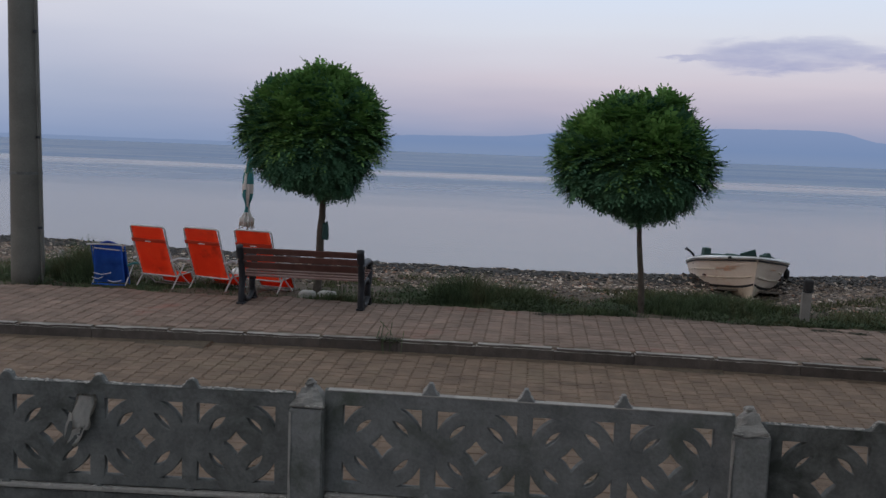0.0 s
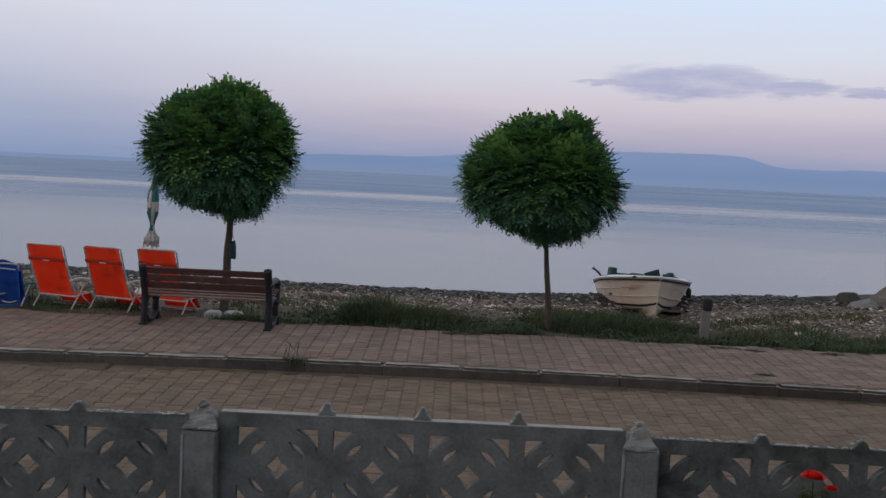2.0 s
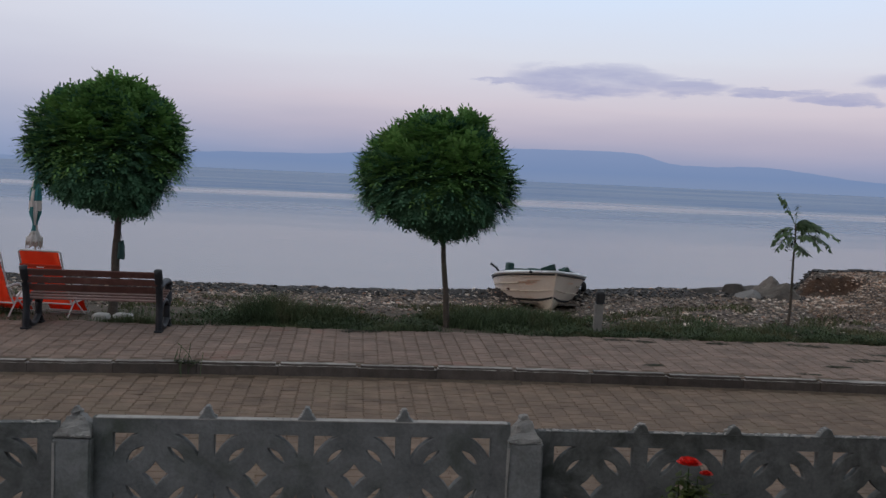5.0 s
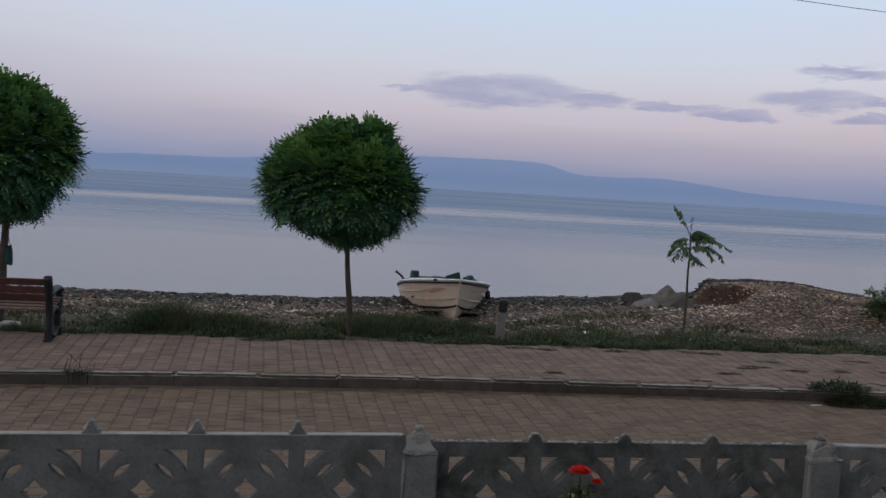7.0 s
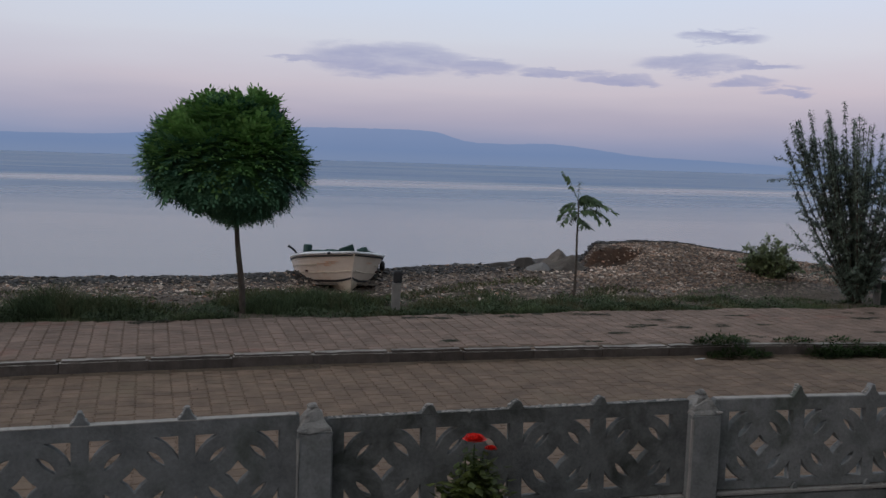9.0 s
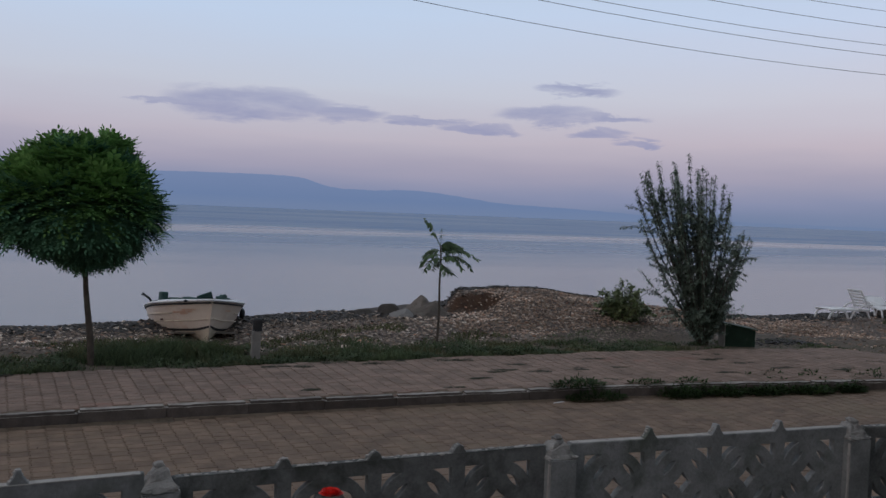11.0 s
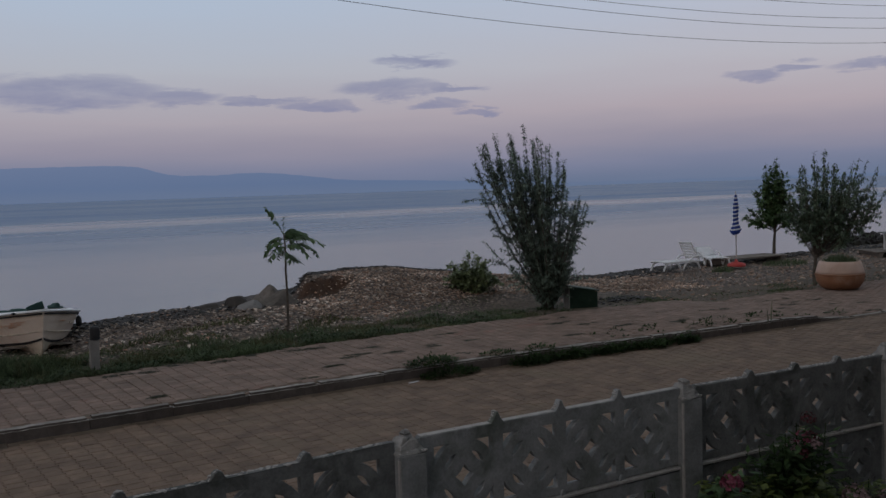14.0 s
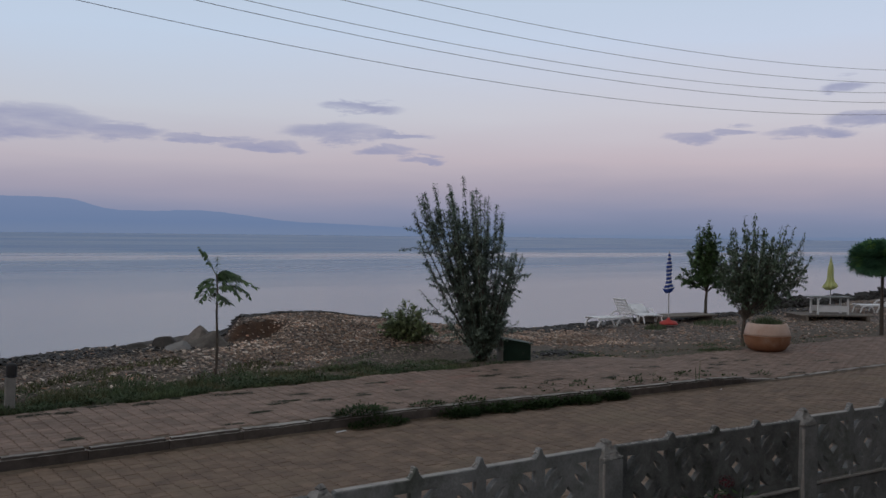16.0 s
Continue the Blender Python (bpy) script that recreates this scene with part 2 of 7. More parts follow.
def shore(x, y):
    """Height of the strip between the walk and the sea."""
    e = edge_y(x)
    d = y - e
    near = 0.11 - walk_drop(x)
    if d < 0:
        return near - 0.02
    crest = 0.09 + 0.26 * logistic((x - 4.0) / 1.5) - 0.34 * logistic((x - 15.5) / 0.9) + 0.3 * logistic((x - 31) / 2.5)
    top = 17.6 + 0.35 * math.sin(x * 0.35) + 1.6 * logistic((x - 16) / 1.5)
    z = near + (crest - near) * smooth(e + 0.9, top, y)
    # the heap of shingle, cut steeply on one flank
    hx = (x - 9.3) / (1.15 if x < 9.3 else 3.0)
    hy = (y - 19.3) / (1.75 if y < 19.3 else 1.4)
    heap = 0.45 * math.exp(-hy * hy) * (math.exp(-hx * hx) if x > 9.3 else 0.75 + 0.25 * math.exp(-hx * hx))
    front = 18.05 + 0.12 * noise.noise(Vector((x * 4.0, 0, 1.5)))
    cut = 0.40 * smooth(front, front + 0.26, y) * smooth(0.0, 0.42, x - 7.58 - 0.42 * (y - 18.05) - 0.06 * noise.noise(Vector((y * 5.0, 3, 0)))) * math.exp(-max(0.0, y - 19.3) ** 2 / 2)
    z += cut + (heap - cut) * smooth(8.5, 9.2, x - 0.35 * (y - 18.05))
    # the hollow that the boat's bow lies in
    z -= 0.17 * math.exp(-((x - 2.4) / 1.2) ** 2 - ((y - 16.4) / 1.1) ** 2)
    fall = top + 0.7 + 2.4 * math.exp(-((x - 10.0) / 3.2) ** 2)
    if y > fall:
        z -= 0.30 * (y - fall) + 0.03 * (y - fall) ** 2 if y < fall + 6 else 0.3 * 6 + 1.08 + 0.05 * (y - fall - 6)
    z += 0.035 * noise.noise(Vector((x * 0.9, y * 0.9, 0.0))) + 0.02 * noise.noise(Vector((x * 2.7, y * 2.7, 5.0)))
    return max(z, -4.0)


SEA = -0.62

# ---------------------------------------------------------------- materials
m_fence = surface("weathered_concrete", c3(0.108, 0.115, 0.116), c3(0.290, 0.300, 0.300), 7, 60, 0.9, 0.7, 0.008, stain=c3(0.075, 0.09, 0.072), stain_scale=2.8, stain_from=0.5, obj=0.14)
m_fence_old = surface("mossy_concrete", c3(0.068, 0.073, 0.072), c3(0.205, 0.212, 0.208), 8, 60, 0.92, 0.7, 0.008, stain=c3(0.04, 0.045, 0.038), stain_scale=3.5, stain_from=0.5, obj=0.1)
m_wash = surface("worn_limewash", c3(0.26, 0.25, 0.235), c3(0.46, 0.445, 0.42), 14, 90, 0.9, 0.4, 0.004, stain=c3(0.25, 0.25, 0.24), stain_scale=9, stain_from=0.52)
m_white_stone = surface("whitewashed_stone", c3(0.30, 0.295, 0.28), c3(0.55, 0.545, 0.52), 9, 60, 0.9, 0.4, 0.006, stain=c3(0.3, 0.28, 0.24), stain_scale=5, stain_from=0.6)
m_cap = surface("worn_cap", c3(0.16, 0.157, 0.15), c3(0.33, 0.325, 0.31), 12, 90, 0.9, 0.6, 0.006, stain=c3(0.09, 0.09, 0.088), stain_scale=8, stain_from=0.5)
# kerb in two tones: shaded street face, worn top with sky light painted in
m_kerb = surface("shaded_kerb_concrete", c3(0.045, 0.038, 0.034), c3(0.122, 0.104, 0.093), 6, 60, 0.9, 0.5, 0.006, stain=c3(0.10, 0.075, 0.06), stain_scale=1.7, stain_from=0.55, obj=0.16)
m_kerb_top = surface("worn_lit_kerb_top", c3(0.14, 0.128, 0.115), c3(0.42, 0.395, 0.365), 5, 60, 0.9, 0.6, 0.006, stain=c3(0.10, 0.085, 0.07), stain_scale=3.0, stain_from=0.5, obj=0.2)
m_paver = surface("street_paver", c3(0.092, 0.066, 0.047), c3(0.266, 0.187, 0.137), 3.2, 48, 0.9, 0.8, 0.007, stain=c3(0.19, 0.145, 0.10), stain_scale=0.7, stain_from=0.52, island=0.13, obj=0.13)
m_paver_walk = surface("walk_paver", c3(0.112, 0.078, 0.061), c3(0.295, 0.213, 0.170), 3.4, 48, 0.9, 0.8, 0.007, stain=c3(0.29, 0.105, 0.082), stain_scale=0.75, stain_from=0.60, island=0.14, obj=0.14)
m_sand = surface("joint_sand", c3(0.082, 0.062, 0.046), c3(0.170, 0.132, 0.097), 3, 90, 0.95, 0.6, 0.006, stain=c3(0.05, 0.04, 0.03), stain_scale=2.0)
m_plaster = surface("house_plaster", c3(0.275, 0.28, 0.28), c3(0.38, 0.385, 0.385), 1.5, 40, 0.9, 0.3, 0.004)
# dark so that the added wing throws back little light
m_render = surface("dark_wall_render", c3(0.09, 0.085, 0.08), c3(0.16, 0.15, 0.14), 1.5, 40, 0.9, 0.3, 0.004)
m_bark = surface("bark", c3(0.045, 0.038, 0.032), c3(0.13, 0.108, 0.09), 14, 90, 0.95, 0.9, 0.012, stain=c3(0.12, 0.13, 0.09), stain_scale=6)
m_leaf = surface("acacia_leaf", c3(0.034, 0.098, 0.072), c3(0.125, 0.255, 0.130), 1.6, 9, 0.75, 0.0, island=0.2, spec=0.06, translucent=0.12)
# lighter copy of the acacia leaf, sky light on the crown painted in
m_leaf_toplit = surface("toplit_acacia_leaf", c3(0.055, 0.145, 0.045), c3(0.210, 0.385, 0.105), 1.6, 9, 0.6, 0.0, island=0.25, spec=0.3, translucent=0.25)
m_leaf_bush = surface("willow_leaf", c3(0.082, 0.122, 0.10), c3(0.25, 0.32, 0.25), 1.5, 9, 0.55, 0.0, island=0.5, spec=0.4, translucent=0.25)
m_leaf_tree = surface("narrow_tree_leaf", c3(0.055, 0.088, 0.062), c3(0.165, 0.225, 0.145), 1.5, 9, 0.6, 0.0, island=0.4, spec=0.25, translucent=0.2)
m_leaf_broad = surface("broad_leaf", c3(0.04, 0.08, 0.035), c3(0.11, 0.18, 0.07), 1.5, 9, 0.5, 0.0, island=0.4, spec=0.35, translucent=0.25)
m_leaf_low = surface("bush_leaf", c3(0.082, 0.118, 0.058), c3(0.225, 0.275, 0.125), 2, 9, 0.5, 0.0, island=0.4, spec=0.35, translucent=0.15)
m_leaf_young = surface("young_leaf", c3(0.04, 0.085, 0.038), c3(0.125, 0.185, 0.080), 2, 9, 0.5, 0.0, island=0.35, spec=0.35, translucent=0.25)
m_leaf_lime = surface("yellow_green_leaf", c3(0.02, 0.042, 0.010), c3(0.12, 0.145, 0.035), 5, 20, 0.5, 0.0, island=0.6, spec=0.35, translucent=0.2)
m_grass = surface("shore_grass", c3(0.044, 0.074, 0.040), c3(0.128, 0.168, 0.082), 0.8, 5, 0.8, 0.0, island=0.5, spec=0.3, translucent=0.15, stain=c3(0.16, 0.13, 0.07), stain_scale=0.9, stain_from=0.51)
m_dry = surface("beach_weed", c3(0.040, 0.056, 0.024), c3(0.135, 0.150, 0.068), 0.9, 6, 0.8, 0.0, island=0.5, spec=0.2, translucent=0.1)
m_weed = surface("kerb_weed", c3(0.017, 0.036, 0.014), c3(0.052, 0.085, 0.03), 3, 9, 0.7, 0.0, island=0.45, spec=0.12, translucent=0.12)
m_dead = surface("dead_leaf", c3(0.035, 0.022, 0.012), c3(0.12, 0.075, 0.04), 6, 30, 0.9, 0.0, island=0.5)
m_strip = surface("strip_weed", c3(0.040, 0.064, 0.038), c3(0.112, 0.145, 0.080), 2, 9, 0.8, 0.0, island=0.4, spec=0.1, translucent=0.12)
m_moss = surface("joint_moss", c3(0.016, 0.02, 0.010), c3(0.045, 0.05, 0.025), 5, 12, 0.9, 0.0, island=0.4)
m_wood = surface("stained_slat", c3(0.055, 0.022, 0.018), c3(0.14, 0.06, 0.05), 9, 70, 0.55, 0.3, 0.003, stain=c3(0.19, 0.12, 0.10), stain_scale=5, stain_from=0.6, obj=0.15)
m_seat = surface("pale_slat", c3(0.15, 0.085, 0.075), c3(0.30, 0.20, 0.18), 9, 70, 0.6, 0.3, 0.003, stain=c3(0.12, 0.06, 0.05), stain_scale=5, stain_from=0.6, obj=0.15)
m_iron = surface("dark_cast_iron", c3(0.012, 0.014, 0.018), c3(0.035, 0.038, 0.045), 12, 80, 0.5, 0.3, 0.002, metal=0.3)
m_white_tube = surface("white_enamel", c3(0.38, 0.37, 0.36), c3(0.60, 0.59, 0.58), 10, 70, 0.35, 0.05, 0.001, stain=c3(0.35, 0.32, 0.28), stain_scale=9, stain_from=0.62)
m_orange = surface("orange_canvas", c3(0.84, 0.058, 0.016), c3(0.95, 0.105, 0.028), 4, 140, 0.85, 0.2, 0.002, stain=c3(0.55, 0.05, 0.02), stain_scale=3)
m_orange_dark = surface("orange_seam", c3(0.38, 0.03, 0.01), c3(0.5, 0.045, 0.015), 9, 120, 0.85, 0.2, 0.002)
m_blue = surface("blue_canvas", c3(0.010, 0.055, 0.27), c3(0.035, 0.15, 0.56), 4, 120, 0.85, 0.3, 0.004, stain=c3(0.05, 0.14, 0.42), stain_scale=4, stain_from=0.6)
m_hull = surface("cream_gelcoat", c3(0.66, 0.55, 0.45), c3(0.80, 0.71, 0.61), 2.5, 40, 0.4, 0.08, 0.002, stain=c3(0.60, 0.36, 0.22), stain_scale=2.2, stain_from=0.56)
m_hull_low = surface("worn_antifoul", c3(0.50, 0.43, 0.33), c3(0.68, 0.60, 0.48), 4, 50, 0.6, 0.2, 0.003, stain=c3(0.22, 0.16, 0.10), stain_scale=3, stain_from=0.5)
m_rim = surface("white_gunwale", c3(0.66, 0.68, 0.70), c3(0.82, 0.83, 0.84), 6, 60, 0.4, 0.1, 0.002, stain=c3(0.45, 0.45, 0.44), stain_scale=5, stain_from=0.6)
m_black = surface("black_rubber", c3(0.012, 0.012, 0.013), c3(0.035, 0.035, 0.037), 12, 90, 0.7, 0.2, 0.002)
m_rust = surface("orange_lettering", c3(0.74, 0.42, 0.25), c3(0.75, 0.58, 0.44), 14, 50, 0.6, 0.1, 0.001, stain=c3(0.74, 0.61, 0.50), stain_scale=7, stain_from=0.43)
m_tarp = surface("green_tarp", c3(0.008, 0.032, 0.030), c3(0.030, 0.085, 0.078), 6, 60, 0.6, 0.4, 0.01)
m_post = surface("pale_post_concrete", c3(0.15, 0.145, 0.135), c3(0.28, 0.27, 0.255), 8, 70, 0.9, 0.4, 0.004, stain=c3(0.16, 0.15, 0.13), stain_scale=4)
m_pole = surface("pole_concrete", c3(0.085, 0.084, 0.075), c3(0.17, 0.166, 0.15), 1.6, 40, 0.9, 0.4, 0.006, stain=c3(0.12, 0.115, 0.105), stain_scale=1.0)
m_wire = surface("grey_cable", c3(0.11, 0.11, 0.12), c3(0.20, 0.20, 0.22), 5, 40, 0.6, 0.0)
m_rock = surface("boulder", c3(0.085, 0.076, 0.068), c3(0.24, 0.215, 0.19), 3, 26, 0.9, 0.7, 0.02, stain=c3(0.075, 0.062, 0.048), stain_scale=2.2, obj=0.25)
m_rock_dark = surface("dark_boulder", c3(0.022, 0.020, 0.018), c3(0.075, 0.066, 0.058), 3, 26, 0.9, 0.7, 0.02, stain=c3(0.03, 0.028, 0.024), stain_scale=2.2)
m_rock_pale = surface("pale_boulder", c3(0.13, 0.125, 0.12), c3(0.26, 0.25, 0.24), 3, 26, 0.9, 0.6, 0.02, stain=c3(0.12, 0.10, 0.085), stain_scale=2.2)
m_terracotta = surface("terracotta", c3(0.185, 0.085, 0.045), c3(0.31, 0.155, 0.085), 3, 50, 0.8, 0.3, 0.004, stain=c3(0.30, 0.2, 0.15), stain_scale=2.5)
m_potpale = surface("pale_glaze", c3(0.40, 0.29, 0.235), c3(0.58, 0.44, 0.365), 3, 50, 0.75, 0.3, 0.004, stain=c3(0.42, 0.27, 0.2), stain_scale=3.5)
m_plastic = surface("white_plastic", c3(0.62, 0.63, 0.64), c3(0.80, 0.80, 0.80), 4, 60, 0.45, 0.05, 0.001, stain=c3(0.45, 0.44, 0.42), stain_scale=4, stain_from=0.62)
m_navy = surface("navy_canvas", c3(0.008, 0.03, 0.18), c3(0.02, 0.055, 0.28), 6, 120, 0.85, 0.2, 0.003)
m_sailwhite = surface("white_canvas", c3(0.58, 0.60, 0.63), c3(0.76, 0.77, 0.78), 6, 120, 0.85, 0.2, 0.003)
m_teal = surface("teal_canvas", c3(0.02, 0.14, 0.15), c3(0.06, 0.27, 0.28), 6, 120, 0.85, 0.2, 0.003)
m_fray = surface("frayed_canvas", c3(0.30, 0.22, 0.18), c3(0.50, 0.42, 0.36), 9, 120, 0.95, 0.3, 0.003)
m_lime = surface("lime_canvas", c3(0.34, 0.38, 0.13), c3(0.52, 0.56, 0.26), 6, 120, 0.85, 0.2, 0.003, stain=c3(0.6, 0.6, 0.45), stain_scale=12, stain_from=0.55)
m_red = surface("red_plastic", c3(0.35, 0.03, 0.025), c3(0.5, 0.05, 0.04), 6, 60, 0.5, 0.05, 0.001)
m_plank = surface("grey_plank", c3(0.10, 0.085, 0.07), c3(0.22, 0.19, 0.16), 7, 60, 0.9, 0.5, 0.004, obj=0.2)
m_green_box = surface("green_paint", c3(0.012, 0.035, 0.022), c3(0.035, 0.075, 0.05), 5, 60, 0.6, 0.2, 0.003, stain=c3(0.12, 0.12, 0.10), stain_scale=5, stain_from=0.64)
m_cloth = surface("grey_white_cloth", c3(0.50, 0.49, 0.47), c3(0.78, 0.77, 0.74), 9, 120, 0.95, 0.4, 0.004, stain=c3(0.30, 0.27, 0.23), stain_scale=8)
m_red_petal = surface("red_petal", c3(0.62, 0.012, 0.01), c3(0.85, 0.04, 0.025), 30, 150, 0.6, 0.0, island=0.25, translucent=0.2)
m_pink_petal = surface("pink_petal", c3(0.15, 0.03, 0.055), c3(0.25, 0.07, 0.11), 30, 150, 0.6, 0.0, island=0.25, translucent=0.2)
m_crimson = surface("crimson_petal", c3(0.05, 0.010, 0.015), c3(0.12, 0.024, 0.035), 30, 150, 0.6, 0.0, island=0.4, translucent=0.2)
m_pale_petal = surface("pale_pink_petal", c3(0.22, 0.14, 0.15), c3(0.36, 0.26, 0.27), 30, 150, 0.6, 0.0, island=0.25, translucent=0.2)
m_rubble = surface("rubble", c3(0.012, 0.011, 0.011), c3(0.05, 0.046, 0.043), 4, 30, 0.95, 0.9, 0.05, stain=c3(0.035, 0.04, 0.025), stain_scale=1.2)
m_wet = surface("wet_pebble", c3(0.012, 0.011, 0.011), c3(0.055, 0.05, 0.047), 9, 60, 0.6, 0.0, island=0.4)


def pebble_material(name, stops):
    m = bpy.data.materials.new(name)
    m.use_nodes = True
    q = Nodes(m.node_tree)
    geo = q.add("ShaderNodeNewGeometry")
    col = q.ramp(geo.outputs["Random Per Island"], stops, "CONSTANT")
    grain = q.noise(geo.outputs["Position"], 45.0, 4.0)
    col = q.mix(0.5, col, q.ramp(grain, [(0.3, c3(0.35, 0.35, 0.35)), (0.7, c3(1.2, 1.2, 1.2))]), "MULTIPLY")
    drift = q.noise(q.add("ShaderNodeMapping", {"Vector": geo.outputs["Position"], "Scale": (0.55, 1.3, 1.0)}).outputs[0], 1.0, 4.0, 0.6)
    col = q.mix(1.0, col, q.ramp(drift, [(0.36, c3(0.55, 0.50, 0.46)), (0.50, c3(1.0, 0.95, 0.9)), (0.62, c3(1.6, 1.56, 1.52))]), "MULTIPLY")
    q.add("ShaderNodeOutputMaterial", {0: q.add("ShaderNodeBsdfPrincipled", {"Base Color": col, "Roughness": 0.85}).outputs[0]})
    return m


m_pebble = pebble_material("pebbles", [(0.0, c3(0.125, 0.105, 0.090)), (0.20, c3(0.25, 0.19, 0.152)), (0.42, c3(0.37, 0.295, 0.24)), (0.58, c3(0.065, 0.056, 0.050)),
                                       (0.70, c3(0.50, 0.43, 0.37)), (0.85, c3(0.60, 0.55, 0.49)), (0.93, c3(0.36, 0.21, 0.145))])
m_shingle = pebble_material("brown_shingle", [(0.0, c3(0.24, 0.165, 0.125)), (0.25, c3(0.34, 0.24, 0.182)), (0.5, c3(0.44, 0.325, 0.25)), (0.76, c3(0.13, 0.098, 0.080)),
                                              (0.90, c3(0.58, 0.50, 0.43))])


def shore_material():
    """Earth of the strip: grass soil by the walk, shingle towards the sea, brown bank on the cut heap."""
    m = bpy.data.materials.new("shore_ground")
    m.use_nodes = True
    q = Nodes(m.node_tree)
    geo = q.add("ShaderNodeNewGeometry")
    pos = geo.outputs["Position"]
    cell = q.add("ShaderNodeTexVoronoi", {"Vector": pos, "Scale": 13.0, "Randomness": 1.0})
    cell2 = q.add("ShaderNodeTexVoronoi", {"Vector": pos, "Scale": 26.0, "Randomness": 1.0})
    tone = q.add("ShaderNodeSeparateColor", {0: cell.outputs["Color"]}).outputs[0]
    tone2 = q.add("ShaderNodeSeparateColor", {0: cell2.outputs["Color"]}).outputs[1]
    stones = q.ramp(tone, [(0.0, c3(0.075, 0.06, 0.05)), (0.35, c3(0.18, 0.13, 0.10)), (0.65, c3(0.27, 0.195, 0.15)), (0.88, c3(0.38, 0.305, 0.25)), (1.0, c3(0.56, 0.50, 0.44))])
    stones2 = q.ramp(tone2, [(0.0, c3(0.065, 0.052, 0.043)), (0.5, c3(0.19, 0.14, 0.11)), (1.0, c3(0.40, 0.32, 0.26))])
    stones = q.mix(q.math("GREATER_THAN", q.noise(pos, 3.0), 0.5), stones, stones2)
    gap = q.ramp(cell.outputs["Distance"], [(0.25, c3(1, 1, 1)), (0.6, c3(0.3, 0.3, 0.3))])
    stones = q.mix(1.0, stones, gap, "MULTIPLY")
    earth = q.mix(q.noise(pos, 5.0, 6.0), c3(0.05, 0.04, 0.028), c3(0.15, 0.115, 0.082))
    bank = q.mix(q.noise(pos, 7.0, 6.0), c3(0.018, 0.011, 0.009), c3(0.115, 0.058, 0.030))
    far = q.noise(pos, 0.9, 4.0, 0.6)
    sp = q.add("ShaderNodeSeparateXYZ", {0: pos})
    line = q.math("ADD", q.math("SUBTRACT", sp.outputs[1], 14.9), q.math("MULTIPLY_ADD", far, 2.4, -1.2))
    col = q.mix(q.math("MULTIPLY", line, 1.2, clamp=True), earth, stones)
    sea_side = q.math("ADD", q.math("SUBTRACT", sp.outputs[1], 17.55), q.math("MULTIPLY_ADD", far, 1.0, -0.5))
    inland = q.math("SUBTRACT", 15.2, sp.outputs[0], clamp=True)
    low = q.math("SUBTRACT", 0.62, sp.outputs[2], clamp=True)
    wet = q.math("MULTIPLY", q.math("MULTIPLY", sea_side, 2.5, clamp=True), q.math("MULTIPLY", q.math("MULTIPLY", low, 5.0, clamp=True), inland))
    col = q.mix(wet, col, q.mix(0.75, col, c3(0.03, 0.027, 0.025)))
    steep = q.math("SUBTRACT", 0.90, q.add("ShaderNodeSeparateXYZ", {0: geo.outputs["True Normal"]}).outputs[2])
    col = q.mix(q.math("MULTIPLY", steep, 8.0, clamp=True), col, bank)
    bs = q.add("ShaderNodeBsdfPrincipled", {"Base Color": col, "Roughness": 0.9})
    hgt = q.math("SUBTRACT", q.noise(pos, 22.0, 4.0), q.math("MULTIPLY", cell.outputs["Distance"], 0.8))
    q.tree.links.new(q.add("ShaderNodeBump", {"Height": hgt, "Strength": 0.9, "Distance": 0.03}).outputs[0], bs.inputs["Normal"])
    q.add("ShaderNodeOutputMaterial", {0: bs.outputs[0]})
    return m


